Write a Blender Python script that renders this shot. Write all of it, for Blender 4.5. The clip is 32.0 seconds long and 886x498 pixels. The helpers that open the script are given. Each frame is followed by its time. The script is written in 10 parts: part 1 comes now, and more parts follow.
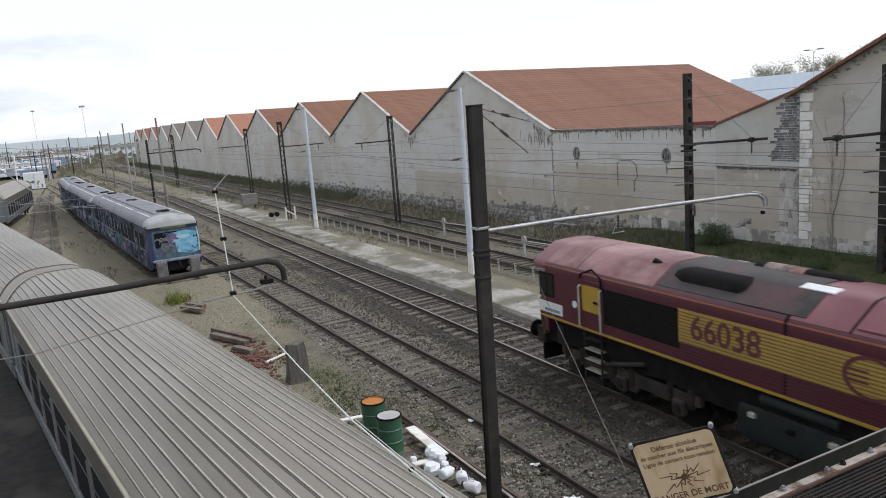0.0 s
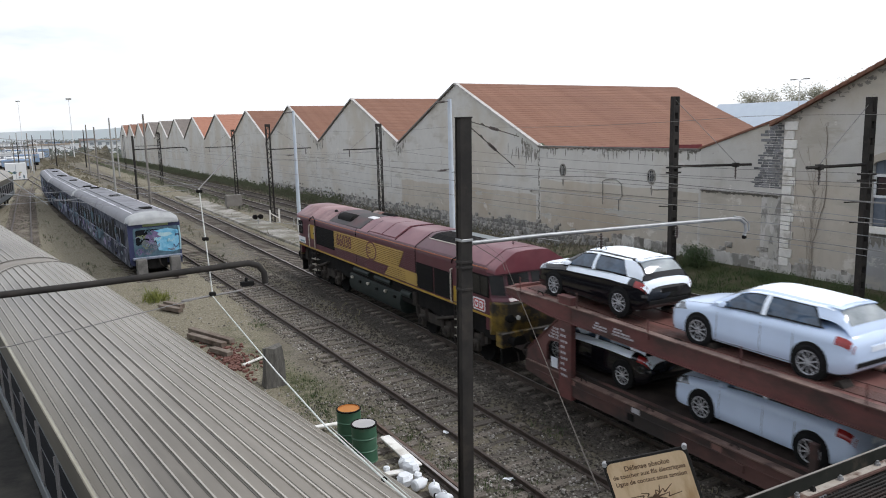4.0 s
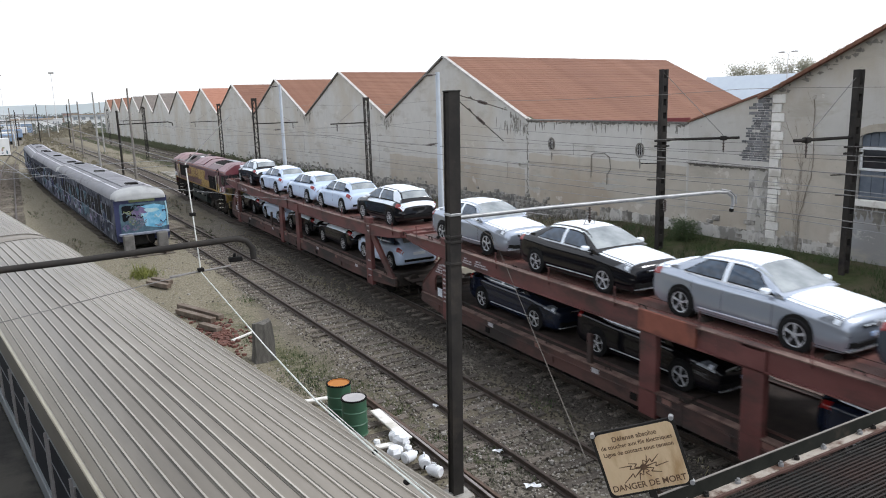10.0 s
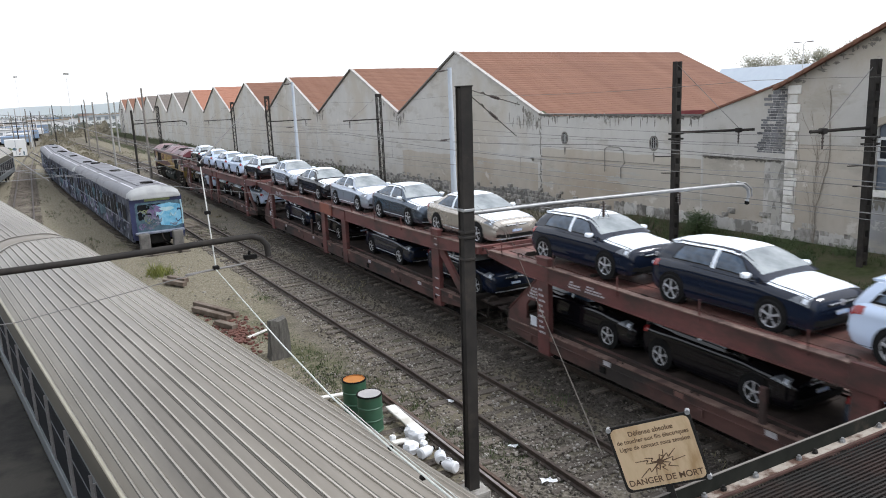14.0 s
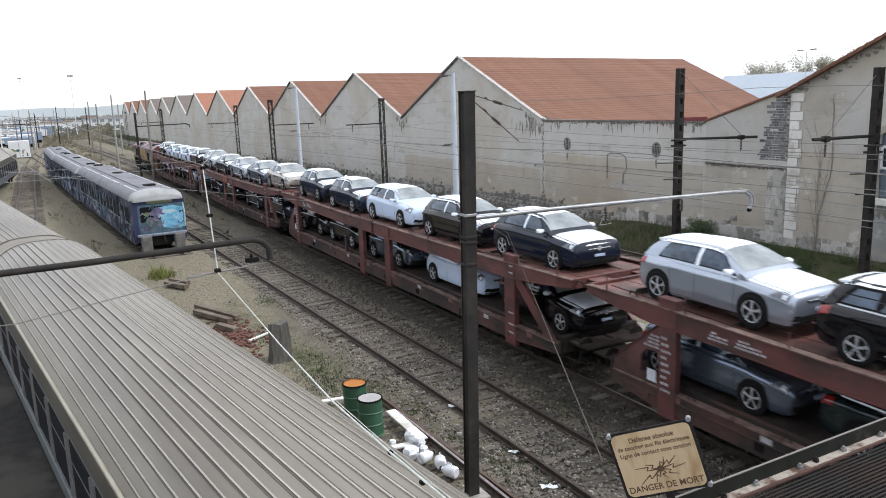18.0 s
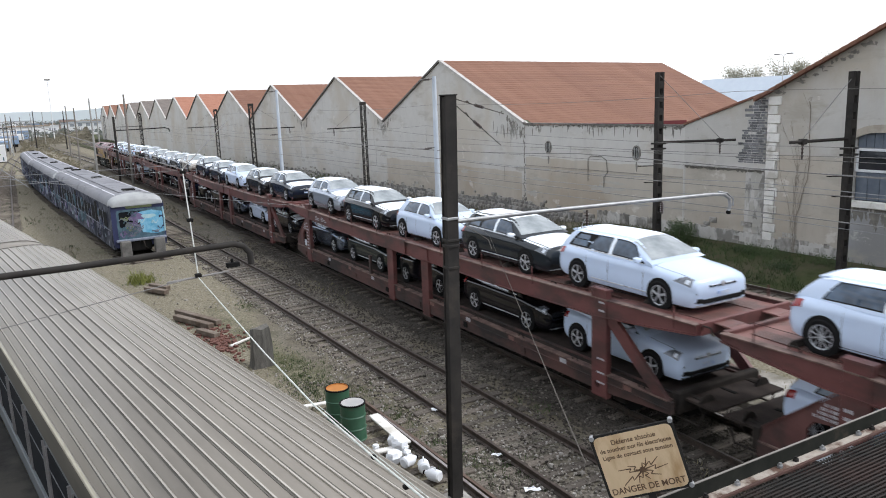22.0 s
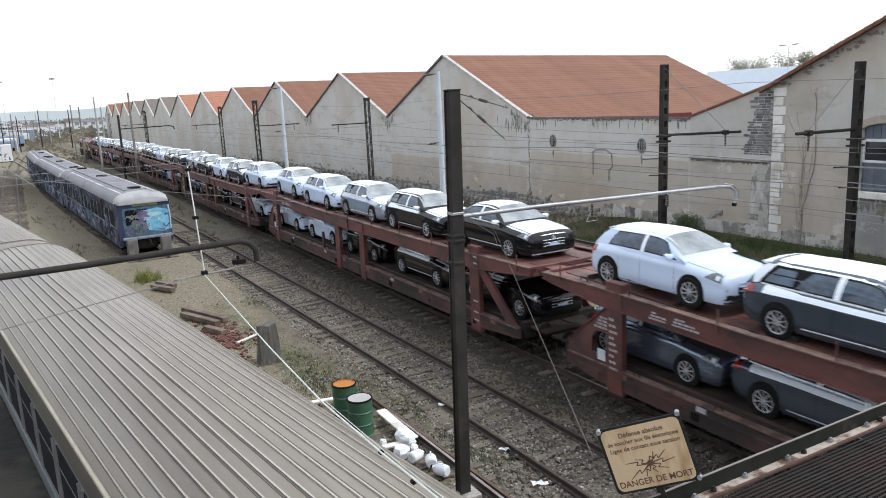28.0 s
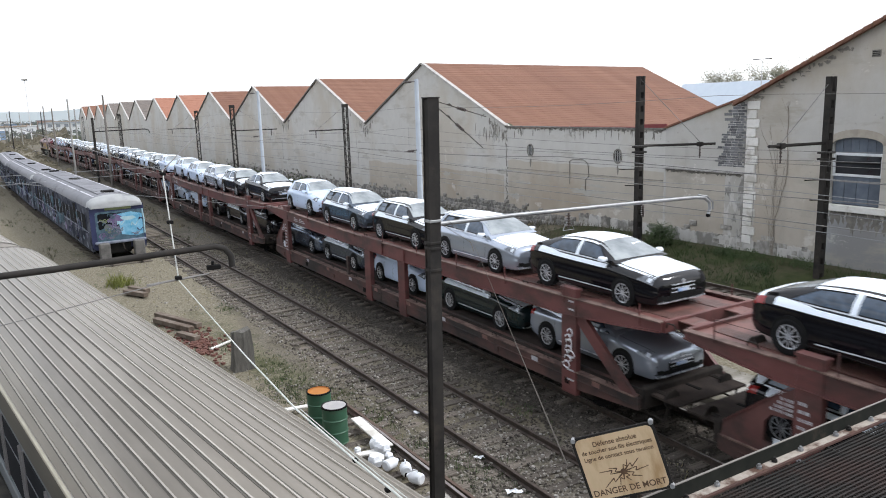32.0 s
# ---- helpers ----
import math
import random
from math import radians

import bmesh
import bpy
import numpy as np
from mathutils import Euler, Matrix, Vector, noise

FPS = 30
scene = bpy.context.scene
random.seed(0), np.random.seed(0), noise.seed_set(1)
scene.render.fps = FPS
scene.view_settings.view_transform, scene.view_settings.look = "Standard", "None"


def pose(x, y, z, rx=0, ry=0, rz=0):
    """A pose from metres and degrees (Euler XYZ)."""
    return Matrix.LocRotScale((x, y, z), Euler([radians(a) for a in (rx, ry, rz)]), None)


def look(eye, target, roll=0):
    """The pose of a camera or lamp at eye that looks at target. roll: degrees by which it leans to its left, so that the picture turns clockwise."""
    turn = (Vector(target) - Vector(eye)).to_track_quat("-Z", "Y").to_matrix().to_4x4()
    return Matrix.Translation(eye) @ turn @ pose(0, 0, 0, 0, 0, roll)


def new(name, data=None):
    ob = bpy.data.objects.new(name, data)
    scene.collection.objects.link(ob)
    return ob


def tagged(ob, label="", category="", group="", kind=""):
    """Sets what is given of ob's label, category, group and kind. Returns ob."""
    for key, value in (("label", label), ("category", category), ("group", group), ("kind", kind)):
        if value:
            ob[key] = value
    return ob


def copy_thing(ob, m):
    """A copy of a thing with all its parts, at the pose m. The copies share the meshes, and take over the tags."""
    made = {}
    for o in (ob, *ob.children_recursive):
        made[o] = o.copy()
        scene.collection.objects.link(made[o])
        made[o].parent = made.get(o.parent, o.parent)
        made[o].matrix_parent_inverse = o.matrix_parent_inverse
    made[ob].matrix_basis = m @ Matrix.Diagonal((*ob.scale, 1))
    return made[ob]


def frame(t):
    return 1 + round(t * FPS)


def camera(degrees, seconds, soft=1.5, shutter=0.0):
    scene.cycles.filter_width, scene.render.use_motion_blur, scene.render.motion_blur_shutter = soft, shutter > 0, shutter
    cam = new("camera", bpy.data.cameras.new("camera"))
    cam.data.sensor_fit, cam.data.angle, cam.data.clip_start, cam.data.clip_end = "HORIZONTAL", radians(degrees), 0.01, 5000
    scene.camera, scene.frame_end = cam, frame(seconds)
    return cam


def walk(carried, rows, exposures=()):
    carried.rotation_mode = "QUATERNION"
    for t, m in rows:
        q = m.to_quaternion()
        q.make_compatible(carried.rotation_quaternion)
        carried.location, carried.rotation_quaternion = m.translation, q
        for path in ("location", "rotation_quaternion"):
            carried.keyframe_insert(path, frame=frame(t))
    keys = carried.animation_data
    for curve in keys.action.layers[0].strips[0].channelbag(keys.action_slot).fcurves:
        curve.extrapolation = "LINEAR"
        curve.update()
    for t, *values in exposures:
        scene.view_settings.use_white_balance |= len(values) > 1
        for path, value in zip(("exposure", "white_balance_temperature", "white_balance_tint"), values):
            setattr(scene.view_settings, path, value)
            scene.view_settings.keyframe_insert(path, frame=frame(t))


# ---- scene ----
EYE = (0.0, 0.0, 7.526)
cam = camera(61.4, 32.0, 1.0, 0.4)
PATH = [
    (0, (9.012, 17.502, 3.997), -4.35),
    (0.5, (8.969, 17.523, 3.987), -4.25),
    (1, (8.927, 17.542, 3.979), -4.22),
    (1.5, (8.990, 17.510, 3.978), -3.94),
    (2, (9.123, 17.448, 4.012), -3.33),
    (2.5, (9.248, 17.394, 4.072), -2.88),
    (3, (9.317, 17.373, 4.156), -2.39),
    (3.5, (9.348, 17.368, 4.212), -1.81),
    (5.5, (9.624, 17.244, 4.359), -1.15),
    (6, (9.648, 17.229, 4.351), -1.17),
    (6.5, (9.705, 17.197, 4.354), -1.14),
    (7, (9.724, 17.175, 4.291), -1.13),
    (7.5, (9.694, 17.123, 3.945), -0.82),
    (8, (9.656, 17.107, 3.769), -0.79),
    (8.5, (9.563, 17.136, 3.667), -0.92),
    (9, (9.561, 17.126, 3.615), -1.14),
    (9.5, (9.592, 17.103, 3.593), -1.44),
    (10, (9.628, 17.078, 3.571), -1.66),
    (10.5, (9.621, 17.072, 3.527), -1.80),
    (11, (9.589, 17.082, 3.495), -1.79),
    (11.5, (9.432, 17.164, 3.472), -1.89),
    (12, (9.378, 17.188, 3.449), -2.03),
    (12.5, (9.334, 17.204, 3.416), -2.14),
    (13, (9.292, 17.219, 3.382), -2.22),
    (13.5, (9.276, 17.227, 3.382), -2.29),
    (14, (9.293, 17.240, 3.471), -2.43),
    (14.5, (9.310, 17.238, 3.503), -2.48),
    (16.5, (9.311, 17.254, 3.576), -2.35),
    (17, (9.312, 17.256, 3.584), -2.26),
    (17.5, (9.296, 17.265, 3.589), -2.18),
    (18, (9.269, 17.282, 3.597), -1.98),
    (18.5, (9.285, 17.275, 3.606), -2.16),
    (19, (9.378, 17.228, 3.619), -2.36),
    (19.5, (9.460, 17.186, 3.633), -2.37),
    (20, (9.501, 17.167, 3.651), -2.31),
    (20.5, (9.527, 17.156, 3.663), -2.20),
    (21, (9.589, 17.124, 3.675), -2.15),
    (21.5, (9.654, 17.088, 3.677), -2.05),
    (22, (9.696, 17.063, 3.673), -2.02),
    (22.5, (9.700, 17.058, 3.664), -2.07),
    (23, (9.706, 17.053, 3.654), -2.13),
    (23.5, (9.751, 17.029, 3.660), -1.94),
    (24, (9.643, 17.086, 3.641), -1.97),
    (24.5, (9.630, 17.090, 3.630), -2.07),
    (25, (9.539, 17.135, 3.601), -2.08),
    (25.5, (9.499, 17.149, 3.567), -2.22),
    (27.5, (9.507, 17.142, 3.558), -2.51),
    (28, (9.553, 17.115, 3.550), -2.64),
    (28.5, (9.589, 17.092, 3.537), -2.77),
    (29, (9.569, 17.098, 3.515), -2.78),
    (29.5, (9.589, 17.087, 3.515), -2.78),
    (30, (9.640, 17.061, 3.526), -2.64),
    (30.5, (9.994, 16.877, 3.619), -2.29),
    (31, (10.116, 16.821, 3.690), -1.77),
    (31.5, (10.193, 16.784, 3.732), -1.58),
    (32, (10.113, 16.831, 3.725), -1.70),
]
walk(cam, [(t, look(EYE, target, roll)) for t, target, roll in PATH], [(0, 0.13), (3, 0.18), (6, 0.27), (9, 0.38), (13, 0.47), (19, 0.49), (28, 0.52), (32, 0.55)])

# ---------------------------------------------------------------- light
SUN_EL, SUN_AZ = 48, 118          # degrees; azimuth clockwise from +y


def make_world():
    w = bpy.data.worlds.new("overcast_sky")
    scene.world = w
    w.use_nodes = True
    nt = w.node_tree
    nt.nodes.clear()
    out = nt.nodes.new("ShaderNodeOutputWorld")
    sky = nt.nodes.new("ShaderNodeTexSky")
    sky.sky_type = "NISHITA"
    sky.sun_disc = False
    sky.sun_elevation, sky.sun_rotation = radians(SUN_EL), radians(SUN_AZ)
    bg = nt.nodes.new("ShaderNodeBackground")
    bg.inputs[1].default_value = 0.13
    nt.links.new(sky.outputs[0], bg.inputs[0])
    co = nt.nodes.new("ShaderNodeTexCoord")
    mp = nt.nodes.new("ShaderNodeMapping")
    mp.inputs["Scale"].default_value = (2.2, 2.2, 9.0)
    mp.inputs["Location"].default_value = (0.55, 0.2, 0.1)
    nt.links.new(co.outputs["Generated"], mp.inputs[0])
    nz = nt.nodes.new("ShaderNodeTexNoise")
    nz.inputs["Scale"].default_value, nz.inputs["Detail"].default_value = 1.6, 5
    nt.links.new(mp.outputs[0], nz.inputs[0])
    ramp = nt.nodes.new("ShaderNodeValToRGB")
    ramp.color_ramp.elements[0].position, ramp.color_ramp.elements[0].color = 0.37, (0.58, 0.665, 0.79, 1)
    ramp.color_ramp.elements[1].position, ramp.color_ramp.elements[1].color = 0.50, (0.97, 1.0, 1.065, 1)
    nt.links.new(nz.outputs[0], ramp.inputs[0])
    cl = nt.nodes.new("ShaderNodeBackground")
    cl.inputs[1].default_value = 1.0
    side = nt.nodes.new("ShaderNodeSeparateXYZ")
    nt.links.new(co.outputs["Generated"], side.inputs[0])
    clear = nt.nodes.new("ShaderNodeMapRange")
    clear.inputs["From Min"].default_value, clear.inputs["From Max"].default_value = 0.02, 0.14
    nt.links.new(side.outputs["X"], clear.inputs[0])
    white = nt.nodes.new("ShaderNodeMix")
    white.data_type = "RGBA"
    nt.links.new(clear.outputs[0], white.inputs[0])
    nt.links.new(ramp.outputs[0], white.inputs[6])
    white.inputs[7].default_value = (0.97, 1.0, 1.065, 1)
    nt.links.new(white.outputs[2], cl.inputs[0])
    mix = nt.nodes.new("ShaderNodeMixShader")
    mix.inputs[0].default_value = 0.88
    nt.links.new(bg.outputs[0], mix.inputs[1])
    nt.links.new(cl.outputs[0], mix.inputs[2])
    nt.links.new(mix.outputs[0], out.inputs[0])


make_world()
sun = new("sun", bpy.data.lights.new("sun", "SUN"))
sun.data.energy, sun.data.angle, sun.data.color = 1.75, radians(12), (0.985, 0.99, 1.01)
_e, _a = radians(SUN_EL), radians(SUN_AZ)
sun.matrix_world = look((0, 0, 60), (-math.sin(_a) * math.cos(_e) * 50, -math.cos(_a) * math.cos(_e) * 50, 60 - math.sin(_e) * 50))


# ---------------------------------------------------------------- mesh tools
class Geo:
    """Collects vertices and faces of one mesh."""

    def __init__(self):
        self.v, self.f = [], []

    def add(self, vs, fs):
        o = len(self.v)
        self.v += [tuple(p) for p in vs]
        self.f += [tuple(i + o for i in q) for q in fs]
        return self

    def box(self, x0, x1, y0, y1, z0, z1, bev=0.0):
        if not bev:
            vs = [(x, y, z) for z in (z0, z1) for y in (y0, y1) for x in (x0, x1)]
            return self.add(vs, [(0, 2, 3, 1), (4, 5, 7, 6), (0, 1, 5, 4), (2, 6, 7, 3), (0, 4, 6, 2), (1, 3, 7, 5)])
        b = bev
        rings = []
        for z, d in ((z0, b), (z0 + b, 0), (z1 - b, 0), (z1, b)):
            xa, xb, ya, yb = x0 + d, x1 - d, y0 + d, y1 - d
            c = b * 0.8
            rings.append([(xa + c, ya, z), (xb - c, ya, z), (xb, ya + c, z), (xb, yb - c, z), (xb - c, yb, z), (xa + c, yb, z), (xa, yb - c, z), (xa, ya + c, z)])
        return self.loft(rings)

    def loft(self, rings, closed=True, caps=True):
        n = len(rings[0])
        vs = [p for r in rings for p in r]
        fs = []
        for a in range(len(rings) - 1):
            for k in range(n if closed else n - 1):
                m = (k + 1) % n
                fs.append((a * n + k, a * n + m, (a + 1) * n + m, (a + 1) * n + k))
        if caps and closed:
            fs.append(tuple(range(n))[::-1])
            fs.append(tuple(range((len(rings) - 1) * n, len(rings) * n)))
        return self.add(vs, fs)

    def cyl(self, p, q, r, n=10, r2=None, caps=True):
        p, q = Vector(p), Vector(q)
        d = (q - p).normalized()
        a = d.orthogonal().normalized()
        b = d.cross(a)
        r2 = r if r2 is None else r2
        rings = [[c + (a * math.cos(2 * math.pi * k / n) + b * math.sin(2 * math.pi * k / n)) * rr for k in range(n)] for c, rr in ((p, r), (q, r2))]
        return self.loft(rings, caps=caps)

    def tube(self, pts, r, n=6):
        pts = [Vector(p) for p in pts]
        rings = []
        up = None
        for i, p in enumerate(pts):
            d = (pts[min(i + 1, len(pts) - 1)] - pts[max(i - 1, 0)]).normalized()
            if up is None:
                up = d.orthogonal().normalized()
            up = (up - d * up.dot(d)).normalized()
            s = d.cross(up)
            rings.append([p + (up * math.cos(2 * math.pi * k / n) + s * math.sin(2 * math.pi * k / n)) * r for k in range(n)])
        return self.loft(rings)

    def prism(self, poly, axis, a, b):
        """A flat outline, given in the two other axes, pushed from a to b along the axis."""
        def at(p, t):
            return {"x": (t, p[0], p[1]), "y": (p[0], t, p[1]), "z": (p[0], p[1], t)}[axis]
        return self.loft([[at(p, a) for p in poly], [at(p, b) for p in poly]])

    def lathe(self, base, prof, n=16):
        """A profile of (radius, height) round the upright axis at base."""
        x, y, z = base
        return self.loft([[(x + r * math.cos(2 * math.pi * k / n), y + r * math.sin(2 * math.pi * k / n), z + h) for k in range(n)] for r, h in prof])


def part(name, g, material, parent=None, label="", smooth=False):
    """One mesh object, under a thing where one is given."""
    me = bpy.data.meshes.new(name)
    me.from_pydata(g.v, [], g.f)
    bm = bmesh.new()
    bm.from_mesh(me)
    bmesh.ops.recalc_face_normals(bm, faces=bm.faces)
    bm.to_mesh(me)
    bm.free()
    me.materials.append(material)
    if smooth:
        me.polygons.foreach_set("use_smooth", [True] * len(me.polygons))
        me.set_sharp_from_angle(angle=radians(38))
    ob = new(name, me)
    if parent:
        ob.parent = parent
    if label:
        ob["label"] = label
    return ob


def again(src, name, parent, x=0.0, y=0.0, z=0.0, rz=0.0):
    """Another object on the mesh of src."""
    ob = new(name, src.data)
    ob.parent = parent
    ob.location = (x, y, z)
    ob.rotation_euler = (0, 0, rz)
    return ob


def thing(name, label, category, x=0.0, y=0.0, z=0.0, rz=0.0, group="", kind=""):
    ob = new(name)
    ob.location, ob.rotation_euler = (x, y, z), (0, 0, rz)
    return tagged(ob, label, category, group, kind)


# ---------------------------------------------------------------- materials
def mat(name, c1, c2=None, rough=0.7, scale=3.0, metal=0.0, bump=0.0, bscale=None, spec=0.5, stretch=(1, 1, 1), c3=None, s3=0.5, t3=(0.5, 0.62), rnd=0.0, coat=0.0):
    """Two colours mixed by fine noise, a third in large stains, and relief."""
    m = bpy.data.materials.new(name)
    m.use_nodes = True
    nt = m.node_tree
    b = nt.nodes["Principled BSDF"]
    b.inputs["Roughness"].default_value, b.inputs["Metallic"].default_value = rough, metal
    b.inputs["Specular IOR Level"].default_value = spec
    b.inputs["Coat Weight"].default_value = coat
    if c2 is None:
        c2 = tuple(x * 0.8 for x in c1)
    co = nt.nodes.new("ShaderNodeTexCoord")
    mp = nt.nodes.new("ShaderNodeMapping")
    mp.inputs["Scale"].default_value = stretch
    nt.links.new(co.outputs["Object"], mp.inputs[0])

    def noisy(sc, detail=6.0):
        n = nt.nodes.new("ShaderNodeTexNoise")
        n.inputs["Scale"].default_value, n.inputs["Detail"].default_value, n.inputs["Roughness"].default_value = sc, detail, 0.62
        nt.links.new(mp.outputs[0], n.inputs[0])
        return n

    def mixed(fac, a, c, lo, hi):
        r = nt.nodes.new("ShaderNodeMapRange")
        r.inputs["From Min"].default_value, r.inputs["From Max"].default_value = lo, hi
        nt.links.new(fac, r.inputs[0])
        x = nt.nodes.new("ShaderNodeMix")
        x.data_type = "RGBA"
        nt.links.new(r.outputs[0], x.inputs[0])
        if isinstance(a, tuple):
            x.inputs[6].default_value = (*a, 1)
        else:
            nt.links.new(a, x.inputs[6])
        x.inputs[7].default_value = (*c, 1)
        return x.outputs[2]

    n1 = noisy(scale)
    col = mixed(n1.outputs[0], tuple(c1), c2, 0.35, 0.65)
    if c3:
        n3 = noisy(s3, 8.0)
        col = mixed(n3.outputs[0], col, c3, *t3)
    if rnd:
        oi = nt.nodes.new("ShaderNodeObjectInfo")
        mr = nt.nodes.new("ShaderNodeMapRange")
        mr.inputs["To Min"].default_value, mr.inputs["To Max"].default_value = 1 - rnd, 1 + rnd
        nt.links.new(oi.outputs["Random"], mr.inputs[0])
        hs = nt.nodes.new("ShaderNodeHueSaturation")
        nt.links.new(mr.outputs[0], hs.inputs["Value"])
        nt.links.new(col, hs.inputs["Color"])
        col = hs.outputs[0]
    nt.links.new(col, b.inputs["Base Color"])
    rr = nt.nodes.new("ShaderNodeMapRange")
    rr.inputs["To Min"].default_value, rr.inputs["To Max"].default_value = max(0.02, rough - 0.08), min(1, rough + 0.08)
    nt.links.new(n1.outputs[0], rr.inputs[0])
    nt.links.new(rr.outputs[0], b.inputs["Roughness"])
    if bump:
        nb = noisy(bscale or scale * 4)
        bp = nt.nodes.new("ShaderNodeBump")
        bp.inputs["Strength"].default_value, bp.inputs["Distance"].default_value = bump, 0.03
        nt.links.new(nb.outputs[0], bp.inputs["Height"])
        nt.links.new(bp.outputs[0], b.inputs["Normal"])
    return m


def soil(name, c1, c2, c3, c4):
    """Stony soil with dry and mossy patches of several sizes."""
    m = mat(name, c1, c2, 0.95, 13, bump=1.0, bscale=16, c3=c3, s3=0.3, t3=(0.42, 0.6), spec=0.15)
    nt = m.node_tree
    b = nt.nodes["Principled BSDF"]
    last = b.inputs["Base Color"].links[0].from_socket
    co = nt.nodes.new("ShaderNodeTexCoord")
    for scale, lo, hi, col, most in ((0.45, 0.54, 0.64, c4, 0.75), (1.7, 0.58, 0.68, tuple(v * 0.45 for v in c1), 0.7), (5.0, 0.62, 0.67, tuple(v * 1.45 for v in c2), 0.6)):
        nz = nt.nodes.new("ShaderNodeTexNoise")
        nz.inputs["Scale"].default_value, nz.inputs["Detail"].default_value, nz.inputs["Roughness"].default_value = scale, 10, 0.7
        nt.links.new(co.outputs["Object"], nz.inputs[0])
        mr = nt.nodes.new("ShaderNodeMapRange")
        mr.inputs["From Min"].default_value, mr.inputs["From Max"].default_value, mr.inputs["To Max"].default_value = lo, hi, most
        nt.links.new(nz.outputs[0], mr.inputs[0])
        mx = nt.nodes.new("ShaderNodeMix")
        mx.data_type = "RGBA"
        nt.links.new(mr.outputs[0], mx.inputs[0])
        nt.links.new(last, mx.inputs[6])
        mx.inputs[7].default_value = (*col, 1)
        last = mx.outputs[2]
    nt.links.new(last, b.inputs["Base Color"])
    return m


def yard_soil(name):
    """Yard floor: brown ballast, black with oil and painted train shade along the main track, olive soil beside the
    coaches, dark grass by the wall.
    """
    m = soil(name, (0.067, 0.058, 0.046), (0.222, 0.20, 0.167), (0.135, 0.117, 0.085), (0.07, 0.074, 0.042))
    nt = m.node_tree
    b = nt.nodes["Principled BSDF"]
    last = b.inputs["Base Color"].links[0].from_socket
    co = nt.nodes.new("ShaderNodeTexCoord")
    fine = nt.nodes.new("ShaderNodeTexNoise")
    fine.inputs["Scale"].default_value, fine.inputs["Detail"].default_value, fine.inputs["Roughness"].default_value = 12, 8, 0.7
    nt.links.new(co.outputs["Object"], fine.inputs[0])
    edge = nt.nodes.new("ShaderNodeTexNoise")
    edge.inputs["Scale"].default_value, edge.inputs["Detail"].default_value, edge.inputs["Roughness"].default_value = 1.3, 10, 0.75
    nt.links.new(co.outputs["Object"], edge.inputs[0])
    for key, ca, cb, most in (("olive", (0.10, 0.088, 0.058), (0.285, 0.255, 0.192), 0.95), ("oil", (0.017, 0.015, 0.013), (0.10, 0.088, 0.076), 0.95), ("green", (0.03, 0.04, 0.014), (0.075, 0.08, 0.034), 0.9)):
        at = nt.nodes.new("ShaderNodeAttribute")
        at.attribute_name = key
        add = nt.nodes.new("ShaderNodeMath")
        add.operation = "ADD"
        nt.links.new(at.outputs["Fac"], add.inputs[0])
        nt.links.new(edge.outputs[0], add.inputs[1])
        mr = nt.nodes.new("ShaderNodeMapRange")
        mr.inputs["From Min"].default_value, mr.inputs["From Max"].default_value, mr.inputs["To Max"].default_value = 0.85, 1.2, most
        nt.links.new(add.outputs[0], mr.inputs[0])
        tone = nt.nodes.new("ShaderNodeMapRange")
        tone.inputs["From Min"].default_value, tone.inputs["From Max"].default_value = 0.36, 0.64
        nt.links.new(fine.outputs[0], tone.inputs[0])
        own = nt.nodes.new("ShaderNodeMix")
        own.data_type = "RGBA"
        nt.links.new(tone.outputs[0], own.inputs[0])
        own.inputs[6].default_value, own.inputs[7].default_value = (*ca, 1), (*cb, 1)
        mx = nt.nodes.new("ShaderNodeMix")
        mx.data_type = "RGBA"
        nt.links.new(mr.outputs[0], mx.inputs[0])
        nt.links.new(last, mx.inputs[6])
        nt.links.new(own.outputs[2], mx.inputs[7])
        last = mx.outputs[2]
    nt.links.new(last, b.inputs["Base Color"])
    return m


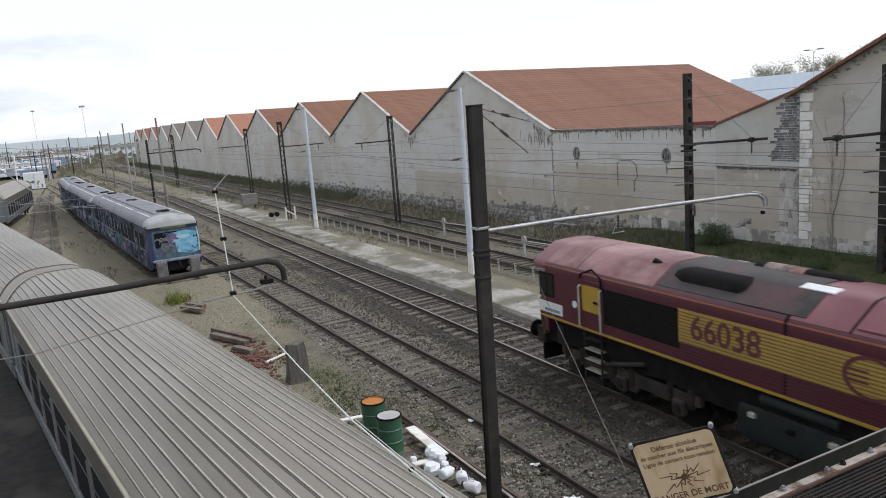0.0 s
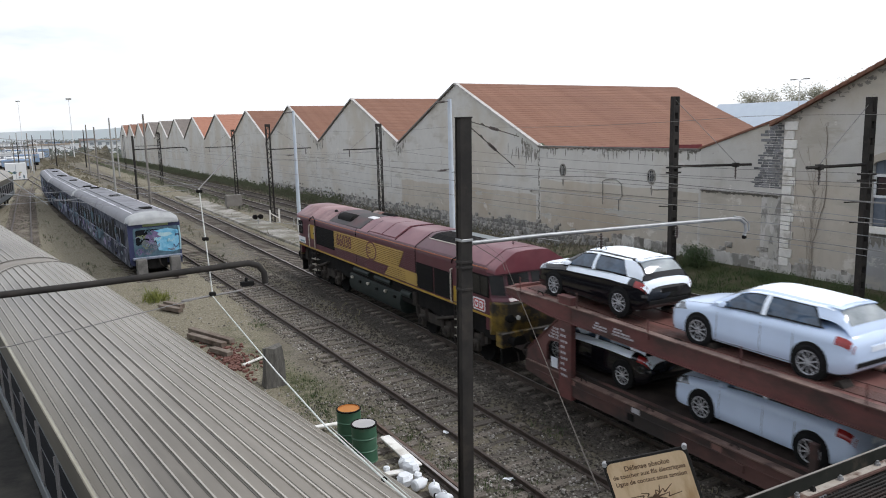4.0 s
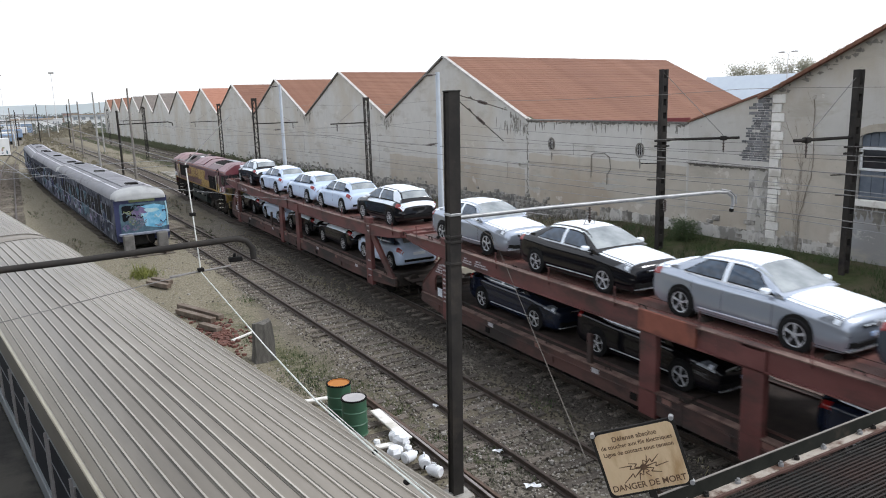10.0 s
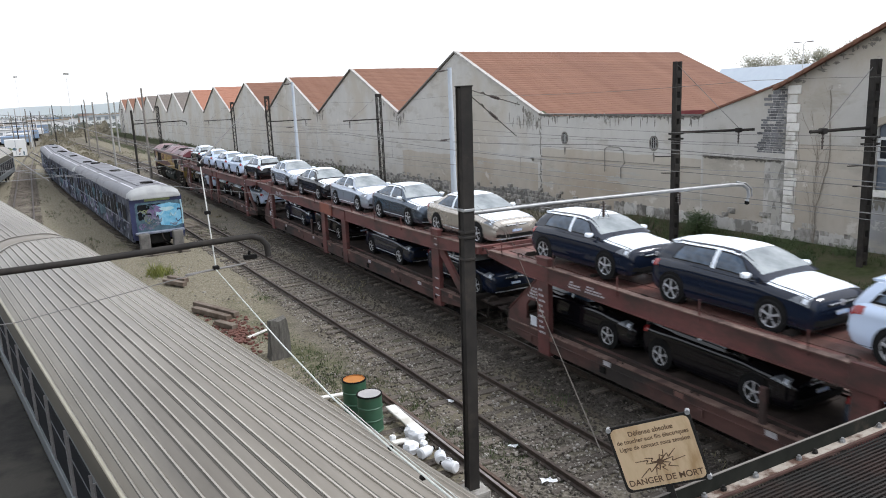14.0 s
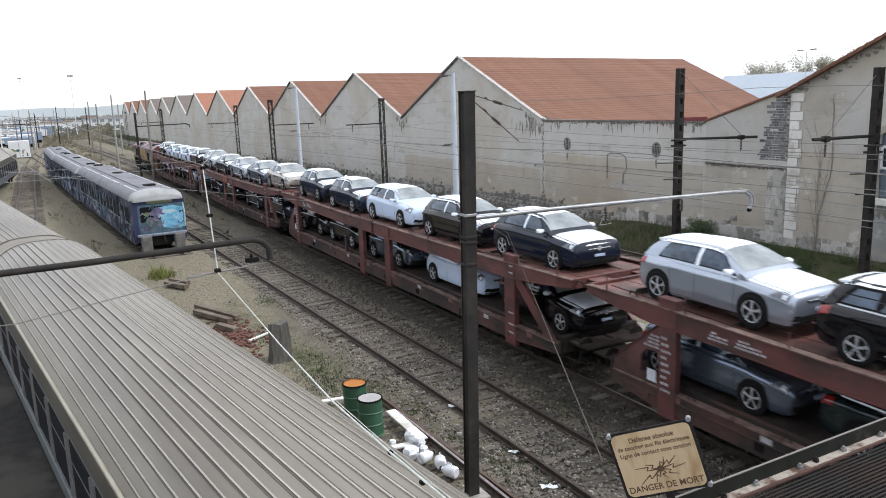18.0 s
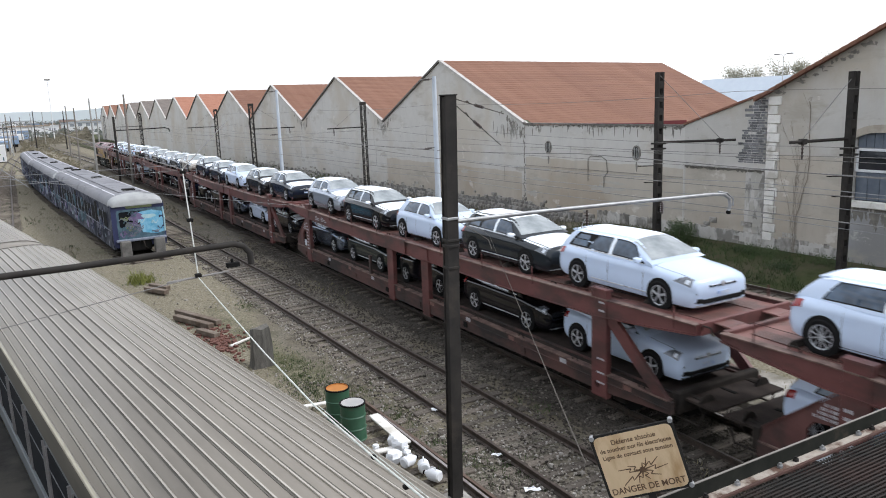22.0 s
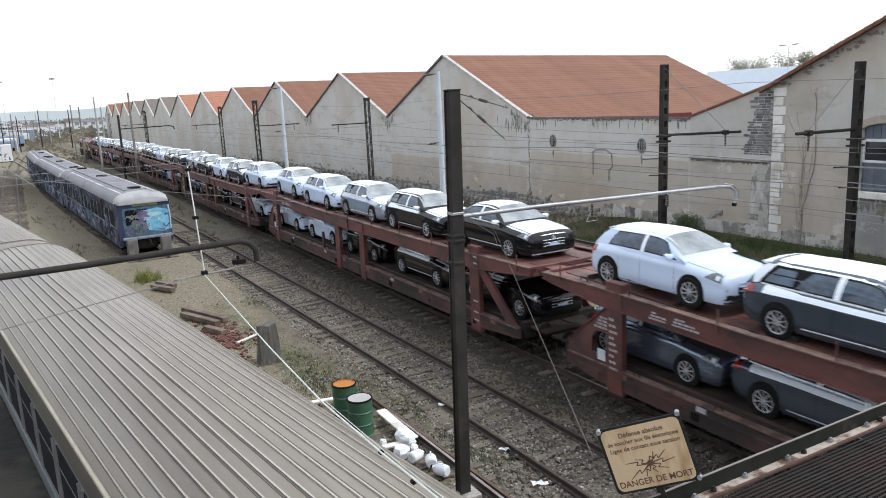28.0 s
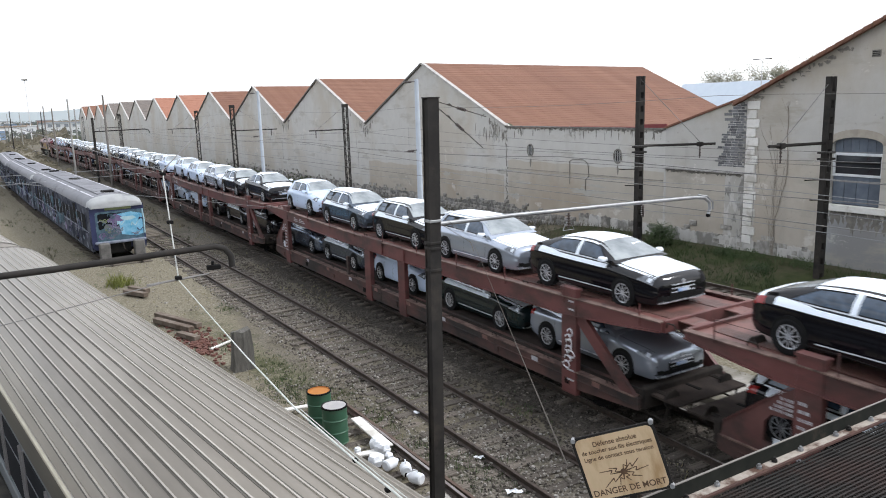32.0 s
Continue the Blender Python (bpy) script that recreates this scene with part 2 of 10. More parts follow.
def weathered_plaster(name, c1, tan, dirt):
    """Old render: grey and tan zones, dark runs down from the eaves, fine pits."""
    m = mat(name, c1, tuple(v * 1.08 for v in c1), 0.92, 1.3, bump=0.3, bscale=16, c3=tan, s3=0.16, t3=(0.46, 0.6), stretch=(1, 1, 0.8))
    nt = m.node_tree
    b = nt.nodes["Principled BSDF"]
    last = b.inputs["Base Color"].links[0].from_socket
    co = nt.nodes.new("ShaderNodeTexCoord")
    for stretch, scale, lo, hi, col, most in (((1, 1, 0.12), 1.1, 0.57, 0.74, (0.32, 0.30, 0.27, 1), 0.26), ((1, 0.5, 1.6), 0.55, 0.56, 0.66, (0.38, 0.35, 0.30, 1), 0.6), ((1, 1, 1), 3.0, 0.64, 0.70, (0.30, 0.28, 0.25, 1), 0.5), ((1, 0.7, 1), 0.8, 0.62, 0.66, (0.66, 0.63, 0.58, 1), 0.5)):
        mp = nt.nodes.new("ShaderNodeMapping")
        mp.inputs["Scale"].default_value = stretch
        mp.inputs["Location"].default_value = (scale * 3, scale * 7, lo * 9)
        nt.links.new(co.outputs["Object"], mp.inputs[0])
        nz = nt.nodes.new("ShaderNodeTexNoise")
        nz.inputs["Scale"].default_value, nz.inputs["Detail"].default_value, nz.inputs["Roughness"].default_value = scale, 9, 0.65
        nt.links.new(mp.outputs[0], nz.inputs[0])
        mr = nt.nodes.new("ShaderNodeMapRange")
        mr.inputs["From Min"].default_value, mr.inputs["From Max"].default_value, mr.inputs["To Max"].default_value = lo, hi, min(0.9, most * dirt)
        nt.links.new(nz.outputs[0], mr.inputs[0])
        mx = nt.nodes.new("ShaderNodeMix")
        mx.data_type = "RGBA"
        nt.links.new(mr.outputs[0], mx.inputs[0])
        nt.links.new(last, mx.inputs[6])
        mx.inputs[7].default_value = col
        last = mx.outputs[2]
    nt.links.new(last, b.inputs["Base Color"])
    return m


M = {
    "ballast": yard_soil("ballast_soil"),
    "stone": mat("ballast_stone", (0.20, 0.18, 0.155), (0.36, 0.34, 0.31), 0.9, 2.0, spec=0.3),
    "stone_dark": mat("oily_stone", (0.12, 0.105, 0.087), (0.22, 0.198, 0.17), 0.9, 2.0, spec=0.3),
    "verge_soil": mat("grassy_soil", (0.036, 0.047, 0.018), (0.06, 0.068, 0.031), 0.95, 3, bump=0.6, c3=(0.08, 0.073, 0.046), s3=0.35, t3=(0.45, 0.6), spec=0.1),
    "stone_oily": mat("oil_soaked_stone", (0.045, 0.038, 0.032), (0.10, 0.088, 0.076), 0.9, 2.0, spec=0.3),
    "moss_soil": soil("mossy_soil", (0.075, 0.066, 0.046), (0.24, 0.215, 0.165), (0.18, 0.158, 0.105), (0.065, 0.072, 0.034)),
    "rail": mat("rail_steel", (0.042, 0.032, 0.026), (0.085, 0.062, 0.05), 0.6, 6, metal=0.3),
    "railtop": mat("worn_rail_head", (0.38, 0.36, 0.34), (0.26, 0.22, 0.2), 0.35, 5, metal=0.85),
    "sleeper": mat("old_wood", (0.075, 0.06, 0.048), (0.14, 0.12, 0.10), 0.92, 4, stretch=(0.4, 6, 3), bump=0.5, rnd=0.35),
    "pave": mat("pale_gravel", (0.25, 0.235, 0.21), (0.36, 0.34, 0.31), 0.95, 5, bump=0.4, c3=(0.13, 0.118, 0.088), s3=0.45, t3=(0.42, 0.56)),
    "plaster": weathered_plaster("plaster", (0.52, 0.507, 0.478), (0.485, 0.445, 0.385), 1.0),
    "plaster_tan": weathered_plaster("tan_plaster", (0.455, 0.415, 0.355), (0.41, 0.35, 0.28), 1.3),
    "plaster_grey": weathered_plaster("grey_plaster", (0.47, 0.455, 0.425), (0.42, 0.38, 0.32), 1.7),
    "plaster_slate": weathered_plaster("slate_grey_plaster", (0.33, 0.335, 0.34), (0.27, 0.265, 0.26), 1.2),
    "plaster_light": mat("pale_plaster", (0.50, 0.48, 0.45), (0.60, 0.58, 0.55), 0.92, 2.2, bump=0.5, bscale=12, c3=(0.24, 0.23, 0.21), s3=1.1, t3=(0.47, 0.58), stretch=(1, 1, 0.8)),
    "rubble": mat("rubble_stone", (0.25, 0.235, 0.21), (0.42, 0.40, 0.37), 0.95, 3.5, bump=0.8, c3=(0.15, 0.14, 0.125), s3=1.2, t3=(0.5, 0.6), rnd=0.2),
    "stain": mat("dark_verge_coping", (0.10, 0.095, 0.09), (0.2, 0.185, 0.165), 0.95, 4, bump=0.4),
    "white_stone": mat("whitewashed_stone", (0.66, 0.64, 0.60), (0.78, 0.76, 0.72), 0.85, 3, c3=(0.5, 0.47, 0.42), s3=1.5, rnd=0.08),
    "tile_red": mat("red_roof_tile", (0.188, 0.095, 0.064), (0.226, 0.121, 0.085), 0.9, 0.7, bump=0.15, bscale=20, c3=(0.160, 0.082, 0.060), s3=0.12, t3=(0.45, 0.75), rnd=0.05, spec=0.2),
    "tile_orange": mat("orange_roof_tile", (0.29, 0.125, 0.078), (0.34, 0.155, 0.10), 0.85, 1.5, bump=0.3),
    "tile_grey": mat("grey_roof_tile", (0.12, 0.105, 0.095), (0.18, 0.15, 0.13), 0.85, 1.5, bump=0.3),
    "metal_roof": mat("pale_blue_sheet_roof", (0.55, 0.62, 0.70), (0.6, 0.67, 0.74), 0.5, 1),
    "flash_red": mat("dark_red_flashing", (0.17, 0.025, 0.03), (0.2, 0.04, 0.04), 0.7, 2),
    "trim_white": mat("grey_white_verge", (0.36, 0.34, 0.32), (0.52, 0.5, 0.47), 0.8, 3),
}

# ---------------------------------------------------------------- ground and tracks
GZ = -0.16                         # ballast level; the rail heads lie at 0 before the bridge


def fall(y):
    """The yard falls gently away from the bridge."""
    return -0.006 * max(0.0, y - 12)



def bank_rise(x, y):
    """The grassy bank before the low wall; it runs out beside the sheds."""
    return min(0.55, max(0.0, x - 25.5) * 0.16) * min(1.0, max(0.0, (38 - y) / 6))


def step_to(v, a, b):
    k = min(1.0, max(0.0, (v - a) / (b - a)))
    return k * k * (3 - 2 * k)


def make_ground():
    g = Geo()
    xs = [-3000, -400, -120, -40, -15] + [-10 + 0.5 * k for k in range(91)] + [60, 150, 500, 3000]
    ys = [-300, -60, -10] + [0.5 * k for k in range(121)] + list(range(61, 121)) + [160, 220, 320, 600, 1200, 4500]
    def h(x, y):
        z = GZ - 0.02 + fall(min(y, 600))
        if 0 <= y <= 120 and -10 <= x <= 35:
            z += 0.045 * noise.noise((x * 0.5, y * 0.5, 0)) + 0.03 * noise.noise((x * 1.7, y * 1.7, 3))
        if x > 25.5:
            z += bank_rise(x, y)
        return z
    n = len(xs)
    spots = [(x, y) for y in ys for x in xs]
    g.add([(x, y, h(x, y)) for x, y in spots], [(a * n + b, a * n + b + 1, (a + 1) * n + b + 1, (a + 1) * n + b) for a in range(len(ys) - 1) for b in range(n - 1)])
    ob = part("ground", g, M["ballast"], smooth=True)
    zones = {
        # oil stain widened to paint the train's shade too, weaker far off
        "oil": lambda x, y: (1 - step_to(abs(x - LINE_B(y)), 1.3, 2.9)) * (1 - 0.55 * step_to(y, 30, 52)),
        "olive": lambda x, y: (1 - step_to(x, 6.0 + min(3.0, max(0.0, y - 26) * 0.1), 8.2 + min(3.0, max(0.0, y - 26) * 0.1))) * (1 - step_to(y, 150, 300)) + 0.75 * step_to(x, 14.4, 15.2) * (1 - step_to(x, 18.0, 19.2)),
        "green": lambda x, y: 0.85 * step_to(x, 25.0, 26.6) + 0.42 * (1 - step_to(math.hypot((x - 6.9) * 1.2, (y - 19.0) * 0.35), 0.4, 2.2)) + 0.4 * (1 - step_to(math.hypot(x - 7.9, (y - 12.8) * 0.4), 0.3, 1.4)) + (0.46 * step_to(noise.noise((x * 0.55, y * 0.2, 11)), -0.05, 0.4) if 3 < x < 9 and y < 70 else 0.0),
    }
    for key, f in zones.items():
        at = ob.data.attributes.new(key, "FLOAT", "POINT")
        at.data.foreach_set("value", [f(x, y) if abs(x) < 200 else 0.0 for x, y in spots])
    return tagged(ob, "brown stony railway yard ground with gravel and soil", "ground", kind="structure")


RAIL_PROF = [(-0.07, -0.15), (0.07, -0.15), (0.07, -0.135), (0.012, -0.115), (0.012, -0.045), (0.036, -0.03), (0.036, 0.0), (-0.036, 0.0), (-0.036, -0.03), (-0.012, -0.045), (-0.012, -0.115), (-0.07, -0.135)]


def make_track(label, line, y0, y1, first=0.0, last=0.0, step=0.62, worn=True):
    """A track along line(y), the x of its middle; sleepers from first to last are single parts."""
    t = thing("railway_track", label, "track", kind="structure")
    ys = np.arange(y0, y1 + 0.1, 6.0)
    for side in (-0.752, 0.752):
        g = Geo().loft([[(line(y) + side + px, y, fall(y) + pz) for px, pz in RAIL_PROF] for y in ys])
        r = part("rail", g, M["rail"], t)
        g = Geo().loft([[(line(y) + side + px, y, fall(y) + pz) for px, pz in ((-0.03, 0.001), (0.03, 0.001), (0.025, 0.005), (-0.025, 0.005))] for y in ys])
        part("rail_head", g, M["railtop"] if worn else M["rail"], r)
    rest, src = Geo(), None
    y = y0 + 0.3
    rng = random.Random(int(y0 * 7 + first))
    while y < y1:
        dx, dz, dr = rng.uniform(-0.05, 0.05), rng.uniform(-0.02, 0.012), rng.uniform(-0.02, 0.02)
        ang = math.atan((line(y + 1) - line(y - 1)) / 2)
        if first <= y < last:
            if src is None:
                src = part("sleeper", Geo().box(-1.3, 1.3, -0.125, 0.125, -0.27, -0.14, 0.015), M["sleeper"], t)
                src.location = (line(y) + dx, y, fall(y) + dz)
            else:
                again(src, "sleeper", t, line(y) + dx, y, fall(y) + dz, dr - ang)
        elif y < 140:
            rest.box(line(y) - 1.3 + dx, line(y) + 1.3 + dx, y - 0.125, y + 0.125, fall(y) - 0.27, fall(y) - 0.14 + dz)
        y += step
    if rest.v:
        tagged(part("sleepers_far", rest, M["sleeper"], t), kind="stuff")
    return t


def LINE_A(y):
    return 9.28 - max(0.0, y - 20) * 0.018


def LINE_B(y):
    return 13.08 + 0.0085 * (y - 10) - 0.0002 * max(0.0, y - 70) ** 2


def LINE_C(y):
    return 20.5 + 0.004 * y - 0.0001 * max(0.0, y - 70) ** 2


def LINE_D(y):
    return 24.1 + 0.004 * y - 0.0001 * max(0.0, y - 70) ** 2


def LINE_BLUE(y):
    return 5.6 - 0.058 * (y - 43.5) + 0.0006 * max(0.0, min(y, 130) - 75) ** 2


def LINE_COACH(y):
    return 2.95 - 0.132 * y - max(0.0, y - 24) ** 2 * 0.0009


def LINE_Z(y):
    return 6.38


make_ground()
make_track("rusty siding track with worn wooden sleepers in gravel", LINE_A, 0, 150, 6, 60, worn=False)
make_track("main track with shiny rails under the freight train", LINE_B, -130, 330, 8, 50)
make_track("running track beside the factory wall", LINE_C, -40, 330)
make_track("running track beside the grassy bank", LINE_D, -40, 330)
make_track("curved siding under the graffiti railcars", LINE_BLUE, 42, 190)
make_track("weedy siding between the coaches and the railcars", lambda y: -1.3 + 0.0003 * max(0.0, y - 110) ** 2, 58, 200, worn=False)
make_track("curved siding under the silver coaches", LINE_COACH, -25, 130)
make_track("short rusty siding beside the oil drums", LINE_Z, -2, 17.5, 6, 17)


def make_verge():
    """Dark grassy soil along the wall."""
    for ys, m, label in ((list(range(-6, 35)), "verge_soil", "dark soil verge with short grass below the wall"), (list(range(34, 120)), "moss_soil", "brown weedy verge along the sheds")):
        g = Geo()
        xs = [25.2, 25.8, 26.6, 27.4, 28.2, 29.0, 29.88]
        g.add([(x + (0.35 * noise.noise((y * 0.3, x, 3)) if x < 26 else 0.0), y, GZ - 0.02 + fall(y) + bank_rise(x, y) + (0.05 if x > 25.3 else -0.03) + 0.03 * noise.noise((x, y * 0.8, 5))) for y in ys for x in xs], [(a * 7 + b, a * 7 + b + 1, a * 7 + b + 8, a * 7 + b + 7) for a in range(len(ys) - 1) for b in range(6)])
        tagged(part("grass_verge", g, M[m], smooth=True), label, "verge", kind="structure")


make_verge()


def make_platform():
    g = Geo()
    ys = list(range(-10, 101, 10))
    rows = [(14.9, 0), (15.0, 0.12), (17.1, 0.14), (17.35, 0)]
    g.loft([[(x + 0.006 * y + 0.12 * math.sin(y * 0.37 + x), y, GZ + fall(y) + z) for x, z in rows] + [(17.35 + 0.006 * y, y, GZ + fall(y) - 0.3), (14.9 + 0.006 * y, y, GZ + fall(y) - 0.3)] for y in ys])
    tagged(part("pavement", g, M["pave"], smooth=True), "pale worn gravel strip between the tracks", "pavement", kind="structure")


make_platform()

# ---------------------------------------------------------------- the long wall and its sheds
WX = 29.9                         # the wall's face towards the tracks
PITCH = 21.75
RIDGE = Vector((0.985, 0.172, 0))  # way of the ridges, away from the tracks


def valley(k):
    return 41.1 + PITCH * k


SHED_TILES = ["tile_red", "tile_red", "tile_red", "tile_red", "tile_orange", "tile_orange", "tile_grey", "tile_grey", "tile_grey", "tile_red", "tile_red", "tile_red"]


def slope_roof(par, name, a, b, depth, material, low=0.0, courses=36, cut=None):
    """A tiled slope from the ridge point a to the foot b, running back along the ridges; courses step down like tiles."""
    a, b = Vector(a), Vector(b)
    d = b - a
    end = b + d.normalized() * low
    g = Geo()
    for c in range(courses):
        p, q = a.lerp(end, c / courses), a.lerp(end, (c + 1.12) / courses)
        lift = Vector((0, 0, 0.03))
        far = depth if cut is None else depth + cut * (c + 0.5) / courses
        r = RIDGE * far
        g.add([p, q, q + r, p + r, p + lift * 0.3, q + lift, q + lift + r, p + lift * 0.3 + r], [(4, 5, 6, 7), (1, 2, 6, 5), (0, 4, 7, 3), (0, 1, 5, 4), (2, 3, 7, 6)])
    return tagged(part(name, g, material, par), kind="stuff")


def course_roof(par, a, b, depth, material, low, courses):
    """As slope_roof, with every tile course an object of its own."""
    a, b = Vector(a), Vector(b)
    d = (b - a).normalized()
    step = ((b - a).length + low) / courses
    q, lift, r = d * step * 1.12, Vector((0, 0, 0.022)), RIDGE * depth
    z = Vector()
    src = part("tile_course", Geo().add([z, q, q + r, r, lift * 0.3, q + lift, q + lift + r, lift * 0.3 + r], [(4, 5, 6, 7), (1, 2, 6, 5), (0, 4, 7, 3), (0, 1, 5, 4), (2, 3, 7, 6)]), material, par)
    src.location = a
    for c in range(1, courses):
        p = a + d * step * c
        if step * (c + 1) > (b - a).length:
            p += RIDGE * 0.75
        again(src, "tile_course", par, p.x, p.y, p.z)


def make_shed(k):
    y0, y1, zv = valley(k), valley(k + 1), 5.95
    ya, za = y0 + 10.95, (10.66 if k == 0 else 10.4)
    t = thing("factory_shed", "factory shed with rendered gable and %s tiled roof" % {"tile_red": "red", "tile_orange": "bright orange", "tile_grey": "dark grey"}[SHED_TILES[k]], "building", group="row of factory sheds")
    part("wall", Geo().prism([(y0, -3), (y1, -3), (y1, zv), (ya, za), (y0, zv)], "x", WX, WX + 0.45), M["plaster"], t)
    m = M[SHED_TILES[k]]
    depth = 29.8 if k == 0 else 45
    if k < 3:
        course_roof(t, (WX - 0.12, ya, za + 0.08), (WX - 0.12, y0, zv + 0.08), depth, m, 4.0 if k == 0 else 0.0, 40 if k == 0 else 30)
    else:
        slope_roof(t, "roof", (WX - 0.12, ya, za + 0.08), (WX - 0.12, y0, zv + 0.08), depth, m, courses=14)
    slope_roof(t, "roof", (WX - 0.12, ya, za + 0.08), (WX - 0.12, y1, zv + 0.08), depth, m, courses=10)
    for ye in (y0, y1):
        d = Vector((0, ye - ya, zv - za))
        n = Vector((0, -d.z, d.y)).normalized() * (1 if ye < ya else -1)
        if n.z < 0:
            n = -n
        p, q = Vector((WX - 0.16, ya, za)), Vector((WX - 0.16, ye, zv))
        g = Geo().loft([[p, p + Vector((0.3, 0, 0)), p + Vector((0.3, 0, 0)) + n * 0.14, p + n * 0.14], [q, q + Vector((0.3, 0, 0)), q + Vector((0.3, 0, 0)) + n * 0.14, q + n * 0.14]])
        # pale for the sunlit slope, dark for the other: light set by colour
        part("verge", g, M["trim_white"] if ye == y0 else M["stain"], t)
    return t


for _k in range(12):
    make_shed(_k)


def arch(yc, w, z0, z1, n=10):
    """Outline of an opening with a shallow arched head."""
    rise = 0.3
    return [(yc - w / 2, z0), (yc + w / 2, z0)] + [(yc + w / 2 * math.cos(math.pi * i / n), z1 - rise + rise * math.sin(math.pi * i / n)) for i in range(n + 1)]


def make_annex():
    t = thing("factory_annex_wall", "low stained rendered wall with two oval openings", "building")
    part("wall", Geo().prism([(27.2, -0.6), (41.1, -0.6), (41.1, 5.83), (27.2, 5.97)], "x", WX, WX + 0.4), M["plaster"], t)
    part("coping", Geo().box(WX - 0.08, WX + 0.45, 27.2, 41.1, 5.9, 6.0), M["stain"], t)
    part("flashing", Geo().prism([(37.5, 6.0), (27.25, 6.0), (27.25, 6.22), (28.9, 6.17), (29.2, 6.05)], "x", WX + 0.1, WX + 0.16), M["flash_red"], t, "dark red sheet flashing over the coping")
    t2 = thing("sloping_yard_wall", "rendered yard wall with a sloping top and a stone patch", "wall")
    part("wall", Geo().prism([(22.25, -0.6), (27.2, -0.6), (27.2, 5.97), (22.25, 7.5)], "x", WX, WX + 0.4), M["plaster_grey"], t2)
    part("coping", Geo().loft([[(WX - 0.07, y, z), (WX + 0.47, y, z), (WX + 0.47, y, z + 0.1), (WX - 0.07, y, z + 0.1)] for y, z in ((27.3, 5.95), (22.2, 7.52))]), M["tile_red"], t2)
    part("ledge", Geo().box(WX - 0.16, WX, 22.4, 27.15, 3.95, 4.04), M["trim_white"], t2)
    t3 = thing("gabled_workshop", "large rendered workshop with white corner stones and an arched window", "building")
    wall = Geo()
    head = [(17.17 + 1.03 * math.cos(math.pi * k / 12), 5.45 + 0.30 * math.sin(math.pi * k / 12)) for k in range(13)]
    wall.prism([(22.25, -0.6), (22.25, 7.45), (18.2, 9.36), (18.2, -0.6)], "x", WX - 0.05, WX + 0.45)
    wall.prism([(18.2, 9.36), (12.0, 12.2), (12.0, 6.0), (16.14, 6.0), (16.14, 5.45)] + head[::-1] + [(18.2, 5.45)], "x", WX - 0.05, WX + 0.45)
    wall.prism([(18.2, -0.6), (18.2, 2.72), (16.14, 2.72), (16.14, -0.6)], "x", WX - 0.05, WX + 0.45)
    wall.prism([(16.14, -0.6), (16.14, 6.0), (12.0, 6.0), (12.0, 12.2), (0, 7.4), (0, -0.6)], "x", WX - 0.05, WX + 0.45)
    part("wall", wall, M["plaster_grey"], t3)
    for i in range(16):
        z = 0.75 + i * 0.41
        w = 0.62 if i % 2 else 0.46
        part("corner_stone", Geo().box(WX - 0.12, WX + 0.2, 22.3 - w, 22.32, z, z + 0.375, 0.02), M["white_stone"], t3)
    d = Vector((0, 12.0 - 22.8, 12.3 - 7.2))
    slope_roof(t3, "roof", (WX - 0.35, 12.0, 12.3), (WX - 0.35, 22.75, 7.25), 30, M["tile_red"], courses=24)
    slope_roof(t3, "roof", (WX - 0.35, 12.0, 12.3), (WX - 0.35, -2, 6.7), 30, M["tile_red"], courses=10)
    n = 30
    for k in range(n):
        p, q = [Vector((0, 12.0 + 10.85 * f, 12.3 - 5.1 * f)) for f in (k / n, (k + 1.12) / n)]
        part("verge_tile", Geo().loft([[(WX - 0.42, v.y, v.z - 0.10), (WX - 0.2, v.y, v.z - 0.10), (WX - 0.2, v.y, v.z + h), (WX - 0.36, v.y, v.z + h + 0.02), (WX - 0.42, v.y, v.z + h - 0.03)] for v, h in ((p, 0.045), (q, 0.075))]), M["tile_red"], t3)


make_annex()

# ---------------------------------------------------------------- motion of the train
# displacement of the train along its track: seconds, metres
RUN = [(0, 0.35), (1, 5.40), (2, 10.46), (3, 15.69), (4, 20.96), (6, 31.66), (8, 42.56), (10, 53.60), (12, 64.72), (14, 75.97), (16, 87.16), (18, 98.35), (20, 109.51), (22, 120.63), (24, 131.80), (26, 142.78), (28, 153.56), (30, 164.26), (32, 174.96)]
MOVERS = []


def on_train(ob, y, x=0.0, z=0.0, turned=False):
    """Lets ob ride with the train: its place at the start is y along the track, x beside it and z above the rails."""
    MOVERS.append((ob, y, x, z, turned))
    ob.matrix_basis = ride(y + RUN[0][1], x, z, turned)
    return ob


def ride(y, x, z, turned):
    lean = math.degrees(math.atan((LINE_B(y + 2) - LINE_B(y - 2)) / 4))
    m = pose(LINE_B(y), y, fall(y), math.degrees(math.atan((fall(y + 2) - fall(y - 2)) / 4)), 0, -lean)
    return m @ pose(x, 0, z, 0, 0, 180 if turned else 0)


def motions():
    for ob, y, x, z, turned in MOVERS:
        walk(ob, [(t, ride(y + s, x, z, turned)) for t, s in RUN])

# ---------------------------------------------------------------- the freight train
def paint(name, c, rough=0.45, dirt=0.25, coat=0.0):
    return mat(name, c, tuple(v * 0.82 for v in c), rough, 1.4, c3=tuple(v * (1 - dirt) + 0.05 * dirt for v in c), s3=0.8, t3=(0.5, 0.75), bump=0.04, bscale=30, coat=coat)


